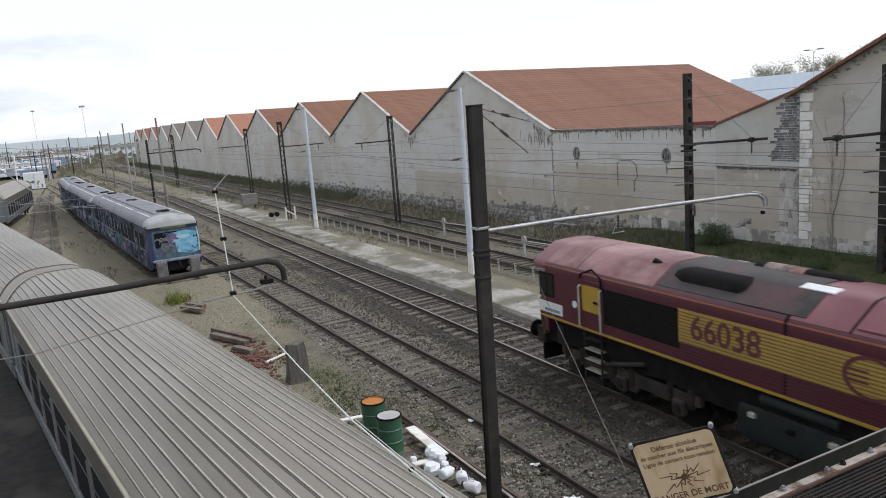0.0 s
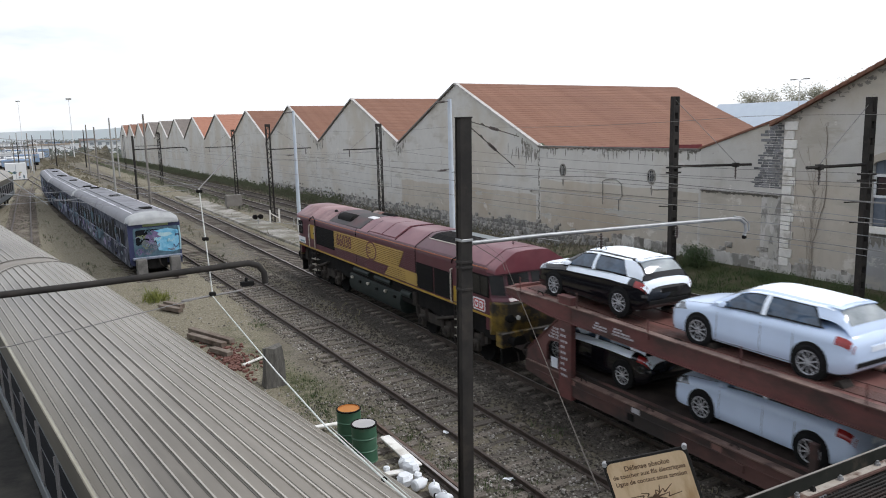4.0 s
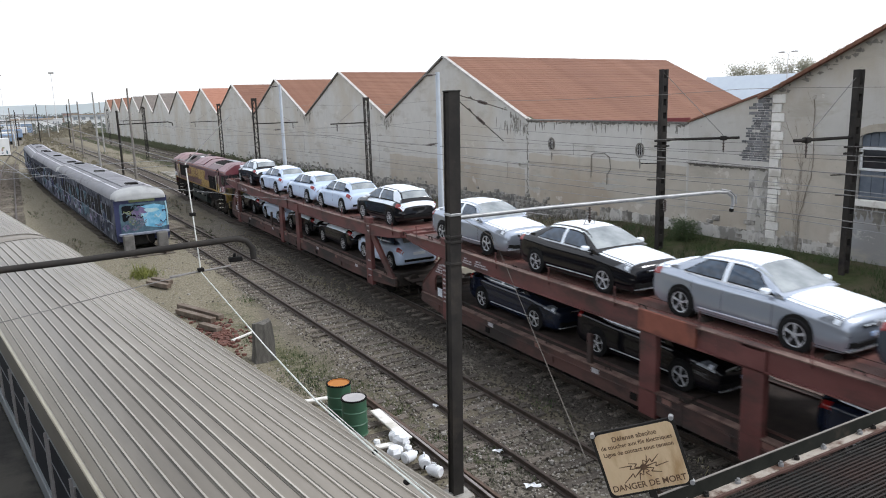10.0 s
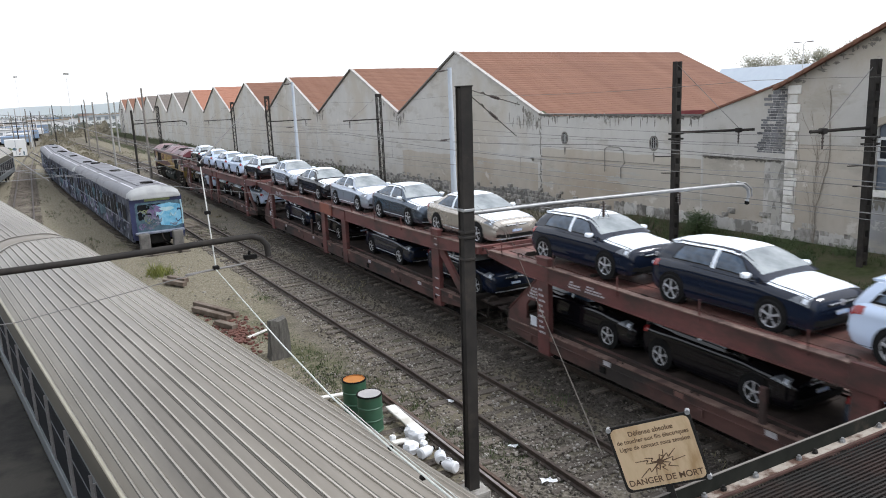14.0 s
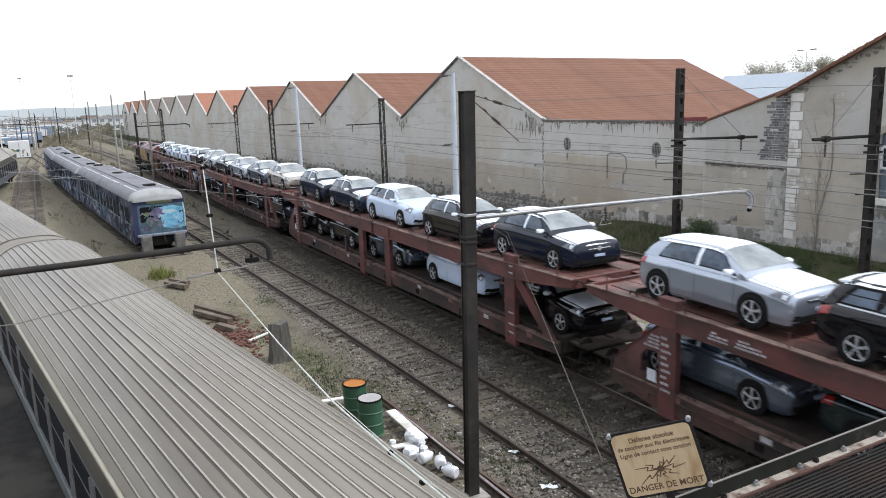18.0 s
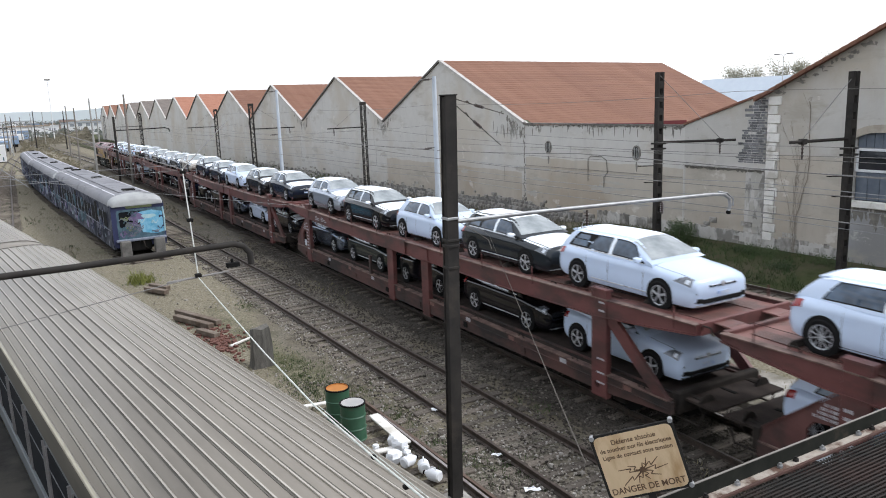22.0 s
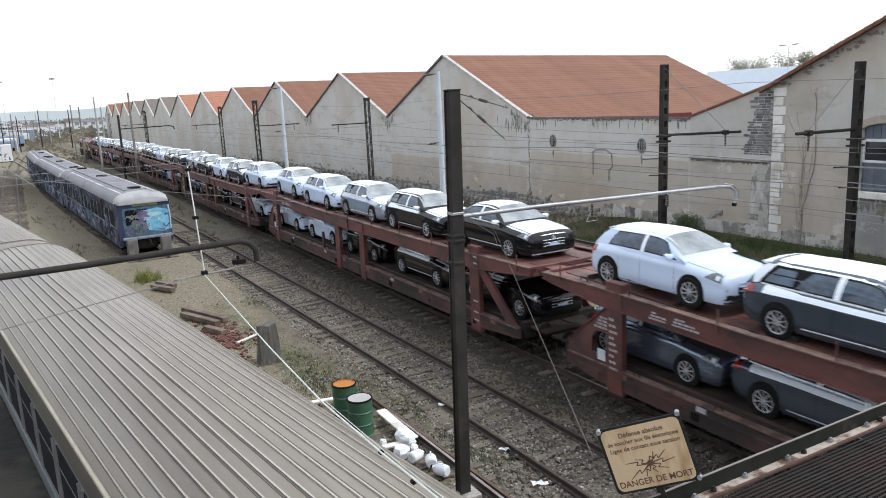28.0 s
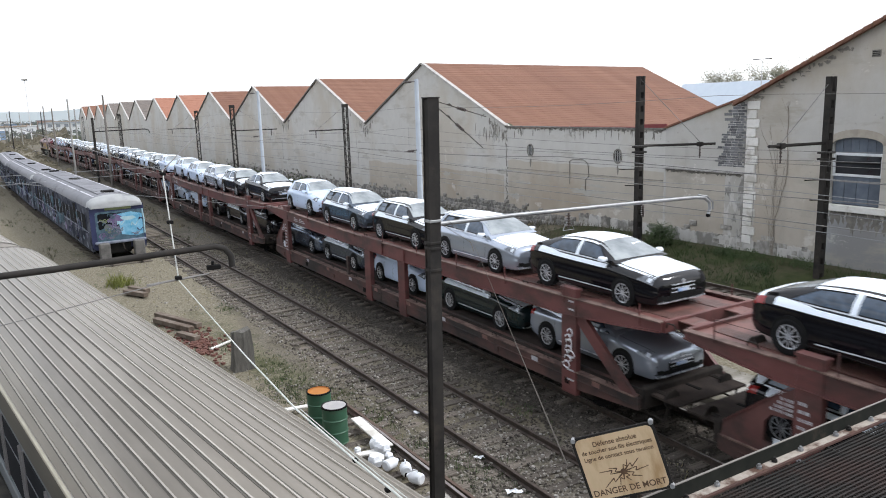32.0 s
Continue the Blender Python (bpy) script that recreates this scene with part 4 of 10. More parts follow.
    xs = [-0.84, -0.6, -0.35, 0.0, 0.35, 0.6, 0.84]
    # near half dark, far half coloured as if it reflected the sky
    for half, m, lab in ((xs[:4], "grille", "dark radiator grille in the roof"), (xs[3:], "shutter", "far half of the radiator grille with a painted blue-grey sheen")):
        grid = Geo()
        for xa, xb in zip(half, half[1:]):
            grid.loft([[(xa, y, roof_z(xa) + 0.01), (xb, y, roof_z(xb) + 0.01), (xb, y, roof_z(xb) + 0.026), (xa, y, roof_z(xa) + 0.026)] for y in (2.45, 5.15)])
        part("radiator_grille", grid, M[m], t, lab)
    for k in range(7):
        y = 2.7 + k * 0.36
        part("grille_bar", Geo().loft([[(x, y + d, roof_z(x) + e) for d, e in ((-0.012, 0.024), (0.012, 0.024), (0.012, 0.036), (-0.012, 0.036))] for x in xs[:4]]), M["bogie"], t)
    part("grille_edge", Geo().loft([[(x, 2.42, roof_z(x) + 0.02), (x, 5.2, roof_z(x) + 0.02), (x, 5.2, roof_z(x) + 0.035), (x, 2.42, roof_z(x) + 0.035)] for x in (-0.875, -0.85)]), M["rail_bright"], t)
    cap("roof_hatch", 5.52, 7.25, M["maroon_roof"])
    cap("roof_hatch", 10.0, 11.2, M["maroon_roof"])
    cap("roof_hatch", 7.28, 9.97, M["maroon_roof"])
    for ya, yb in ((7.36, 8.6), (8.66, 9.9)):
        cap("raised_hatch", ya, yb, M["maroon_roof"], 0.055, 2, 0.45, "raised faded maroon roof hatch")
    for yj in (7.265, 9.985):
        cap("hatch_joint", yj - 0.02, yj + 0.02, M["soot"], 0.03)
    cap("exhaust_casing", 11.3, 14.75, M["sooty_roof"], 0.014, 2)
    cap("sooty_flank", 10.9, 12.5, M["sooty_roof"], 0.03, 2, -0.25, "soot-blackened sloping roof panel")
    part("air_duct", Geo().loft([[(x * k - 0.62 * (1 - k), y, 3.45 + (z - 3.45) * k) for x, z in ((-1.02, 3.45), (-1.0, 3.6), (-0.88, 3.72), (-0.70, 3.76), (-0.50, 3.74), (-0.36, 3.64))] for y, k in ((12.5, 0.7), (12.62, 1.0), (14.2, 1.0), (14.5, 0.75))]), M["soot"], t, "black rounded intake duct on the roof", True)
    part("silencer", Geo().loft([[(0.45 + r * math.cos(a), y, 3.66 + 0.8 * r * math.sin(a)) for a in [math.pi * k / 8 for k in range(9)]] for y, r in ((10.95, 0.14), (11.05, 0.22), (13.3, 0.22), (13.4, 0.14))]), M["soot"], t, smooth=True)
    part("silencer_shell", Geo().loft([[(0.45 + r * math.cos(a), y, 3.66 + 0.8 * r * math.sin(a)) for a in [math.pi * k / 8 for k in range(9)]] for y, r in ((12.1, 0.225), (12.12, 0.24), (13.05, 0.24), (13.07, 0.225))]), M["rust_shell"], t, "rust-spotted pale silencer shell", True)
    part("roof_patch", Geo().loft([[(x, y, roof_z(x) + e) for x, e in ((-0.62, 0.02), (-0.36, 0.02), (-0.36, 0.05), (-0.62, 0.05))] for y in (10.75, 11.5)]), M["sticker_white"], t, "white patch on the roof")
    for k in range(5):
        part("roof_panel", Geo().box(0.30, 0.62, 13.7 + k * 0.42, 14.02 + k * 0.42, 3.66, 3.735 - 0.01 * (k % 2), 0.012), M["sticker_white"] if k < 2 else M["grey_paint"], t, "pale vent panel along the roof")
    for y in (6.0, 9.2, 11.0, 14.2, 16.2):
        part("lifting_eye", Geo().box(-1.02, -0.94, y, y + 0.1, 3.40, 3.47, 0.01), M["sticker_white"] if y in (14.2, 9.2) else M["soot"], t)
    cap("roof_hatch", 14.82, 17.6, M["maroon_pale"], 0.012)
    cap("roof_hatch", 17.64, 19.0, M["maroon_pale"], 0.010)
    part("horn", Geo().cyl((-0.62, 15.1, 3.66), (-0.62, 15.42, 3.70), 0.04, 8, 0.09).cyl((-0.62, 15.0, 3.6), (-0.62, 15.1, 3.68), 0.05, 8), M["soot"], t)
    part("aerial", Geo().cyl((0.1, 1.2, 3.68), (0.1, 1.2, 3.86), 0.02, 6), M["soot"], t)
    part("underframe", Geo().box(-1.14, 1.14, 0.3, END - 0.3, 0.95, 1.70), M["soot"], t)
    on_train(t, -2.55)
    return t


make_locomotive()


def make_wagon(rusty):
    t = thing("car_transporter_wagon", "rust-red two-deck car transporter wagon loaded with new cars", "wagon", group="wagons of the freight train")
    R = M["rust_red"]
    S = M["sill_brown"]
    for ya, yb in ((1.85, -10.08), (-10.1, -22.95)):
        f = part("underframe", Geo().box(-0.9, 0.9, yb, ya, 0.55, 0.9), M["soot"], t)
        for sx in (-1, 1):
            part("side_sill", Geo().prism(([(ya, 0.70), (ya - 1.4, 0.52), (yb, 0.50)] if ya > 0 else [(ya, 0.50), (yb + 2.2, 0.55), (yb, 0.72)]) + [(yb, 1.0), (ya, 1.0)], "x", sx * 1.36, sx * 1.46), S, t)
            part("sill_rib", Geo().box(min(sx * 1.46, sx * 1.49), max(sx * 1.46, sx * 1.49), yb + 0.1, ya - 0.5, 0.80, 0.83), S, t)
            part("sill_flange", Geo().box(min(sx * 1.3, sx * 1.5), max(sx * 1.3, sx * 1.5), yb + 0.1, ya - 0.1, 1.0, 1.03), M["worn_edge"], t)
            for k in range(5 if sx < 0 else 0):
                yk = ya - 2.1 - k * 2.35
                part("sill_label", Geo().box(min(sx * 1.46, sx * 1.467), max(sx * 1.46, sx * 1.467), yk - 0.13, yk + 0.13, 0.84, 0.96), M["white_paint"] if k % 2 else M["rub_pale"], t)
                part("lashing_ring", Geo().tube([(sx * 1.40, yk - 0.5, 1.03), (sx * 1.40, yk - 0.46, 1.12), (sx * 1.40, yk - 0.34, 1.12), (sx * 1.40, yk - 0.3, 1.03)], 0.016, 5), M["bogie"], t)
            for k in range(4 if sx < 0 else 0):
                yk = ya - 1.2 - k * 3.1
                part("tie_down", Geo().box(min(sx * 1.46, sx * 1.5), max(sx * 1.46, sx * 1.5), yk - 0.1, yk + 0.1, 0.62, 0.8, 0.01), M["soot"] if k % 2 else S, t)
        for x in (-1.08, 1.08):
            part("wheel_guide", Geo().box(x - 0.03, x + 0.03, yb + 0.05, ya - 0.05, 1.015, 1.06), M["sill_brown"], t)
        n = 4
        for k in range(n):
            a, b = ya + (yb - ya) * k / n, ya + (yb - ya) * (k + 1) / n
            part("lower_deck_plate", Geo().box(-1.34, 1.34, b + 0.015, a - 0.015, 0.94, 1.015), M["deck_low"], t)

    for sx in (-1, 1):
        def post(yc, w, z1, name="post"):
            p = part(name, Geo().box(min(sx * 1.34, sx * 1.50), max(sx * 1.34, sx * 1.50), yc - w / 2, yc + w / 2, 0.40, z1, 0.015), R, t)
            part("post_cap", Geo().box(min(sx * 1.30, sx * 1.53), max(sx * 1.30, sx * 1.53), yc - w / 2 - 0.02, yc + w / 2 + 0.02, z1 - 0.04, z1 + 0.02), R, p)
            return p
        p0 = post(0.0, 0.52, 3.12)
        post(-9.08, 0.50, 2.78)
        post(-11.82, 0.50, 2.78)
        part("joint_plate", Geo().box(min(sx * 1.485, sx * 1.545), max(sx * 1.485, sx * 1.545), -10.45, -8.80, 2.36, 2.86, 0.02), M["joint_rust"] if rusty else R, t, "cover plate over the deck joint")
        part("joint_beam", Geo().box(min(sx * 1.485, sx * 1.53), max(sx * 1.485, sx * 1.53), -12.1, -10.95, 2.32, 2.82, 0.015), R, t)
        p3 = post(-20.66, 0.54, 3.08)
        for zb0 in (0.75, 1.0, 1.35, 2.55, 2.75):
            part("marking_bar", Geo().box(min(sx * 1.50, sx * 1.506), max(sx * 1.50, sx * 1.506), -20.86, -20.60 - 0.06 * (zb0 > 2), zb0, zb0 + 0.045), M["white_paint"], p3)
        part("stanchion", Geo().box(min(sx * 1.36, sx * 1.46), max(sx * 1.36, sx * 1.46), -7.14, -6.98, 0.95, 1.78, 0.02), M["gusset_brown"], t)
        part("gusset", Geo().prism([(0.2, 2.52), (0.2, 1.86), (0.72, 1.80), (0.86, 1.62), (0.86, 1.22), (1.80, 1.0), (1.74, 1.32), (0.75, 2.12)], "x", sx * 1.38, sx * 1.45), M["gusset_brown"], t)
        part("gusset_plate", Geo().prism([(0.2, 1.24), (0.2, 1.0), (1.8, 1.0), (0.86, 1.24)], "x", sx * 1.385, sx * 1.445), M["gusset_brown"], t)
        part("gusset_flange", Geo().loft([[(sx * 1.36, y, z), (sx * 1.48, y, z), (sx * 1.48, y, z + 0.03), (sx * 1.36, y, z + 0.03)] for y, z in ((0.24, 2.53), (0.75, 2.12), (1.74, 1.32))]), R, t)
        part("brace", Geo().prism([(-20.8, 2.80), (-20.8, 2.38), (-22.4, 1.02), (-22.85, 1.02)], "x", sx * 1.36, sx * 1.46), R, t)
        # upper side beam, rising towards both ends
        zs = [(2.75, 0.10, 0.30), (2.3, 0.11, 0.22), (0.6, 0.12, 0.03), (-4.0, 0.04, 0.0), (-8.0, 0.0, 0.0), (-17.0, 0.0, 0.0), (-20.7, 0.06, 0.0), (-22.4, 0.09, 0.12), (-23.6, 0.10, 0.24)]
        part("upper_beam", Geo().loft([[(sx * 1.40, y, 2.365 + d + e), (sx * 1.48, y, 2.365 + d + e), (sx * 1.48, y, 2.79 + d), (sx * 1.40, y, 2.79 + d)] for y, d, e in zs]), R, t)
        part("beam_flange", Geo().loft([[(sx * 1.35, y, 2.79 + d), (sx * 1.54, y, 2.79 + d), (sx * 1.54, y, 2.815 + d), (sx * 1.35, y, 2.815 + d)] for y, d, e in zs]), M["worn_edge"], t)
        part("lower_flange", Geo().loft([[(sx * 1.28, y, 2.34 + d + e), (sx * 1.53, y, 2.34 + d + e), (sx * 1.53, y, 2.365 + d + e), (sx * 1.28, y, 2.365 + d + e)] for y, d, e in zs]), R, t)
        wire = []
        for k in range(11):
            yk = 2.0 - k * 2.5
            d = 0.14 if yk > -1 else 0.0
            if k % 2 == 0 and sx < 0:
                part("lashing_ring", Geo().tube([(sx * 1.33, yk - 0.9, 2.72 + d), (sx * 1.36, yk - 0.84, 2.88 + d), (sx * 1.36, yk - 0.66, 2.88 + d), (sx * 1.33, yk - 0.6, 2.72 + d)], 0.018, 5), M["bogie"], t)
            part("rail_rod", Geo().cyl((sx * 1.50, yk, 2.7 + d), (sx * 1.50, yk, 3.18 + d), 0.018, 5), R, t)
            wire.append((sx * 1.50, yk, 3.16 + d))
        part("guard_wire", Geo().tube(wire, 0.005, 4), M["soot"], t)
        for k in range(9 if sx < 0 else 0):
            g = Geo()
            yk = 0.17
            for j in range(5):
                wj = 0.035 + 0.03 * ((k * 5 + j * 3) % 3)
                if yk - wj < -0.19 + 0.06 * (k % 3):
                    break
                g.box(min(sx * 1.50, sx * 1.505), max(sx * 1.50, sx * 1.505), yk - wj, yk, 1.0 + 0.15 * k, 1.062 + 0.15 * k)
                yk -= wj + 0.025
            tagged(part("marking_bar", g, M["white_paint"], p0), kind="stuff")
        part("label_plate", Geo().box(min(sx * 1.445, sx * 1.46), max(sx * 1.445, sx * 1.46), 0.36, 0.64, 1.10, 1.38), mat("label_white", (0.7, 0.74, 0.8), None, 0.6, 3), t, "white wagon label in a holder")
        for k in range(4):
            g = Geo()
            for j in range(7 - k):
                g.box(min(sx * 1.45, sx * 1.457), max(sx * 1.45, sx * 1.457), 0.30 + j * 0.068, 0.345 + j * 0.068 - 0.01 * (j % 3), 1.90 + 0.085 * k, 1.955 + 0.085 * k)
            tagged(part("marking_bar", g, M["white_paint"], t), kind="stuff")
        for yb0, yb1 in ((-1.11, -1.57), (-1.79, -2.4)) if sx < 0 else ():
            for k in range(3):
                g = Geo()
                yk = yb0 - 0.04 * k
                while yk > yb1 + 0.25 * (k == 2):
                    wj = 0.05 + 0.04 * (int(yk * 37 + k * 5) % 3)
                    g.box(min(sx * 1.48, sx * 1.484), max(sx * 1.48, sx * 1.484), yk - wj, yk, 2.54 + 0.07 * k, 2.582 + 0.07 * k)
                    yk -= wj + 0.03
                tagged(part("marking_bar", g, M["white_paint"], t), kind="stuff")
    n = 10
    for k in range(n):
        a, b = 2.7 - 26.25 * k / n, 2.7 - 26.25 * (k + 1) / n
        d0 = 0.15 if k == 0 else (0.06 if k == 1 else (0.12 if k == n - 1 else 0.0))
        d1 = 0.08 if k == 0 else (0.13 if k == n - 1 else (0.0 if k < n - 2 else 0.08))
        part("upper_deck_plate", Geo().loft([[(-1.3, y, 2.62 + d), (1.3, y, 2.62 + d), (1.3, y, 2.70 + d), (-1.3, y, 2.70 + d)] for y, d in ((a - 0.01, d0), (b + 0.01, d1))]), M["deck"], t)
        if k % 2:
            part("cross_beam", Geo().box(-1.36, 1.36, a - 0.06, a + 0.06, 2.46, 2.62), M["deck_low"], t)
    for x in (-0.74, 0.74):
        part("wheel_track", Geo().loft([[(x - 0.19, y, 2.69 + d), (x + 0.19, y, 2.69 + d), (x + 0.19, y, 2.715 + d), (x - 0.19, y, 2.715 + d)] for y, d in ((2.5, 0.15), (0.0, 0.085), (-2.6, 0.0), (-18.0, 0.0), (-20.6, 0.11), (-23.5, 0.13))]), M["deck_track"], t, "worn dark wheel track on the upper deck")
        for k in range(9):
            yk = 1.6 - k * 2.9
            d = 0.12 if yk > 0 else (0.11 if yk < -20 else 0.0)
            part("wheel_chock", Geo().prism([(yk - 0.12, 2.71 + d), (yk + 0.12, 2.71 + d), (yk + 0.03, 2.82 + d), (yk - 0.03, 2.82 + d)], "x", x - 0.15, x + 0.15), M["bogie"], t)
    for ye, s in ((2.7, 1), (-23.55, -1)):
        part("deck_end_beam", Geo().box(-1.40, 1.40, min(ye, ye + s * 0.08), max(ye, ye + s * 0.08), 2.66, 2.93, 0.01), R, t)
        for x in (-0.74, 0.74):
            part("bridge_flap", Geo().box(x - 0.26, x + 0.26, min(ye, ye + s * 0.42), max(ye, ye + s * 0.42), 2.84, 2.87, 0.008), M["deck"], t, "hinged loading flap at the deck's end")
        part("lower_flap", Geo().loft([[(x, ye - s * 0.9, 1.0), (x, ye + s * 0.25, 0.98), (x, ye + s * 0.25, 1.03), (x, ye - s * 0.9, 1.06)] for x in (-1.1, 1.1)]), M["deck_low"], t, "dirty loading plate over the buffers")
        for x in (-1.15, 1.15):
            part("hand_grip", Geo().tube([(x, ye - s * 0.75, 0.6), (x, ye - s * 0.1, 0.58), (x, ye, 0.9)], 0.025, 6), M["bogie"], t)
    for yc in (0.4, -8.0, -12.4, -21.0):
        for sx in (-1, 1):
            w = part("wheel", Geo().cyl((sx * 0.68, yc, 0.44), (sx * 0.80, yc, 0.44), 0.44, 18), M["soot"], t)
            part("axle_box", Geo().box(min(sx * 0.9, sx * 1.15), max(sx * 0.9, sx * 1.15), yc - 0.2, yc + 0.2, 0.28, 0.6, 0.04), M["bogie"], t)
        part("axle", Geo().cyl((-0.9, yc, 0.44), (0.9, yc, 0.44), 0.08, 8), M["soot"], t)
    for ye, s in ((2.1, 1), (-23.0, -1)):
        part("end_beam", Geo().box(-1.3, 1.3, min(ye, ye - s * 0.2), max(ye, ye - s * 0.2), 0.7, 1.2, 0.03), M["bogie"], t)
        for x in (-0.88, 0.88):
            part("buffer", Geo().cyl((x, ye, 1.0), (x, ye + s * 0.4, 1.0), 0.09, 8).cyl((x, ye + s * 0.38, 1.0), (x, ye + s * 0.43, 1.0), 0.22, 14), M["bogie"], t)
        part("coupling_hook", Geo().box(-0.06, 0.06, min(ye, ye + s * 0.45), max(ye, ye + s * 0.45), 0.92, 1.06, 0.02), M["soot"], t)
    return t


POST_1, WAGON = -6.1, 26.95
_w = make_wagon(False)
on_train(_w, POST_1)
for _k in range(1, 7):
    _copy = make_wagon(True) if _k == 1 else copy_thing(_w, Matrix())
    on_train(_copy, POST_1 - WAGON * _k)
    if _k == 5:
        _rng = random.Random(6)
        for _j in range(7):
            _c = (-20.66 + _rng.uniform(-0.14, 0.14), 1.15 + 0.14 * _j)
            _g = Geo().tube([(-1.512, _c[0] + 0.13 * math.cos(a) * _rng.uniform(0.5, 1.2), _c[1] + 0.11 * math.sin(a) * _rng.uniform(0.5, 1.2)) for a in [k * 0.8 for k in range(8)]], 0.02, 4)
            part("graffiti", _g, M["foam_white"], _copy, "white sprayed scribble on the end post")

# ---------------------------------------------------------------- the new cars on the wagons
def car_paint(name, c, rough=0.25, metal=0.0):
    return mat(name, c, tuple(v * 0.93 for v in c), rough, 0.8, metal=metal, spec=0.5)


PAINT = {
    "white": car_paint("white_car_paint", (0.59, 0.70, 0.88), 0.15),
    "black": car_paint("black_car_paint", (0.006, 0.006, 0.008), 0.09),
    "navy": car_paint("navy_car_paint", (0.009, 0.0145, 0.030), 0.09),
    "grey": car_paint("grey_car_paint", (0.105, 0.13, 0.165), 0.18, 0.65),
    "graphite": car_paint("graphite_car_paint", (0.028, 0.034, 0.040), 0.12, 0.3),
    "silver": car_paint("silver_car_paint", (0.47, 0.52, 0.60), 0.2, 0.65),
    "beige": car_paint("beige_silver_car_paint", (0.55, 0.51, 0.46), 0.26, 0.7),
    "green": car_paint("dark_green_car_paint", (0.010, 0.02, 0.021), 0.09),
    "slate": car_paint("slate_blue_car_paint", (0.19, 0.23, 0.30), 0.22, 0.75),
}
M.update({
    "film": mat("white_protective_film", (0.85, 0.91, 0.98), (0.79, 0.86, 0.95), 0.4, 2.0, bump=0.15, bscale=4),
    "tyre": mat("tyre_rubber", (0.010, 0.010, 0.011), (0.017, 0.017, 0.017), 0.9, 5, spec=0.12),
    "alloy": mat("alloy_rim", (0.48, 0.50, 0.54), (0.57, 0.59, 0.62), 0.28, 5, metal=0.45),
    "trim_black": mat("black_plastic", (0.008, 0.008, 0.008), (0.013, 0.013, 0.013), 0.7, 5, spec=0.12),
    "lamp_clear": mat("clear_lamp", (0.07, 0.08, 0.095), (0.2, 0.22, 0.25), 0.1, 6, spec=0.8),
    "lamp_bright": mat("bright_lamp_lens", (0.6, 0.65, 0.72), (0.7, 0.75, 0.8), 0.1, 6),
    "lamp_red": mat("red_lamp", (0.25, 0.012, 0.012), (0.3, 0.02, 0.02), 0.15, 6, spec=0.7),
    # blue and pale tones of both glasses paint the reflected sky
    "car_glass": mat("sky_tinted_car_glass", (0.022, 0.036, 0.056), (0.075, 0.118, 0.18), 0.05, 1.6, spec=0.7),
    "screen_glass": mat("sky_pale_windscreen_glass", (0.16, 0.185, 0.20), (0.36, 0.39, 0.40), 0.06, 1.4, spec=0.7),
    "plate_blue": mat("transport_label", (0.25, 0.42, 0.75), (0.6, 0.65, 0.72), 0.5, 9),
})

# length, width, height, wheelbase, roof end and rear foot (as shares of the length), tail height
CARS = {
    "hatchback": (4.27, 1.79, 1.45, 2.62, 0.875, 0.975, 0.99),
    "saloon": (4.77, 1.83, 1.46, 2.79, 0.725, 0.885, 1.05),
    "estate": (4.73, 1.84, 1.46, 2.81, 0.915, 0.985, 1.00),
    "coupe": (4.71, 1.85, 1.40, 2.81, 0.74, 0.935, 1.03),
}
# roof line: share of the length, share of the cabin's height
ROOF = {
    "hatchback": ((0.255, 0.0), (0.30, 0.25), (0.36, 0.56), (0.42, 0.83), (0.455, 0.93), (0.50, 0.985), (0.56, 1.0), (0.66, 0.985), (0.77, 0.94), (0.875, 0.86), (0.925, 0.56), (0.975, 0.0)),
    "saloon": ((0.27, 0.0), (0.32, 0.28), (0.37, 0.57), (0.42, 0.83), (0.45, 0.93), (0.49, 0.985), (0.55, 1.0), (0.62, 0.985), (0.68, 0.94), (0.725, 0.86), (0.80, 0.48), (0.885, 0.0)),
    "estate": ((0.265, 0.0), (0.31, 0.27), (0.365, 0.57), (0.415, 0.83), (0.445, 0.93), (0.49, 0.985), (0.56, 1.0), (0.70, 0.99), (0.82, 0.95), (0.915, 0.88), (0.95, 0.55), (0.985, 0.0)),
    "coupe": ((0.27, 0.0), (0.32, 0.28), (0.375, 0.58), (0.425, 0.84), (0.455, 0.93), (0.50, 0.985), (0.55, 1.0), (0.62, 0.975), (0.68, 0.92), (0.74, 0.82), (0.83, 0.47), (0.935, 0.0)),
}
LOOK = {"white": "white", "black": "black", "navy": "dark blue", "grey": "dark grey", "silver": "silver", "beige": "pale bronze", "green": "dark green", "slate": "slate blue", "graphite": "graphite grey"}


def smooth_at(rows, f):
    """Values of rows at f, gliding from row to row."""
    k = 0
    while k < len(rows) - 2 and f > rows[k + 1][0]:
        k += 1
    a, b = rows[k], rows[k + 1]
    h = b[0] - a[0]
    u = min(1.0, max(0.0, (f - a[0]) / h))
    out = []
    for j in range(1, len(a)):
        d = (b[j] - a[j]) / h
        da = d if k == 0 else (d + (a[j] - rows[k - 1][j]) / (a[0] - rows[k - 1][0])) / 2
        db = d if k == len(rows) - 2 else (d + (rows[k + 2][j] - b[j]) / (rows[k + 2][0] - b[0])) / 2
        out.append(a[j] + h * (u * da + u * u * (3 * d - 2 * da - db) + u ** 3 * (da + db - 2 * d)))
    return out


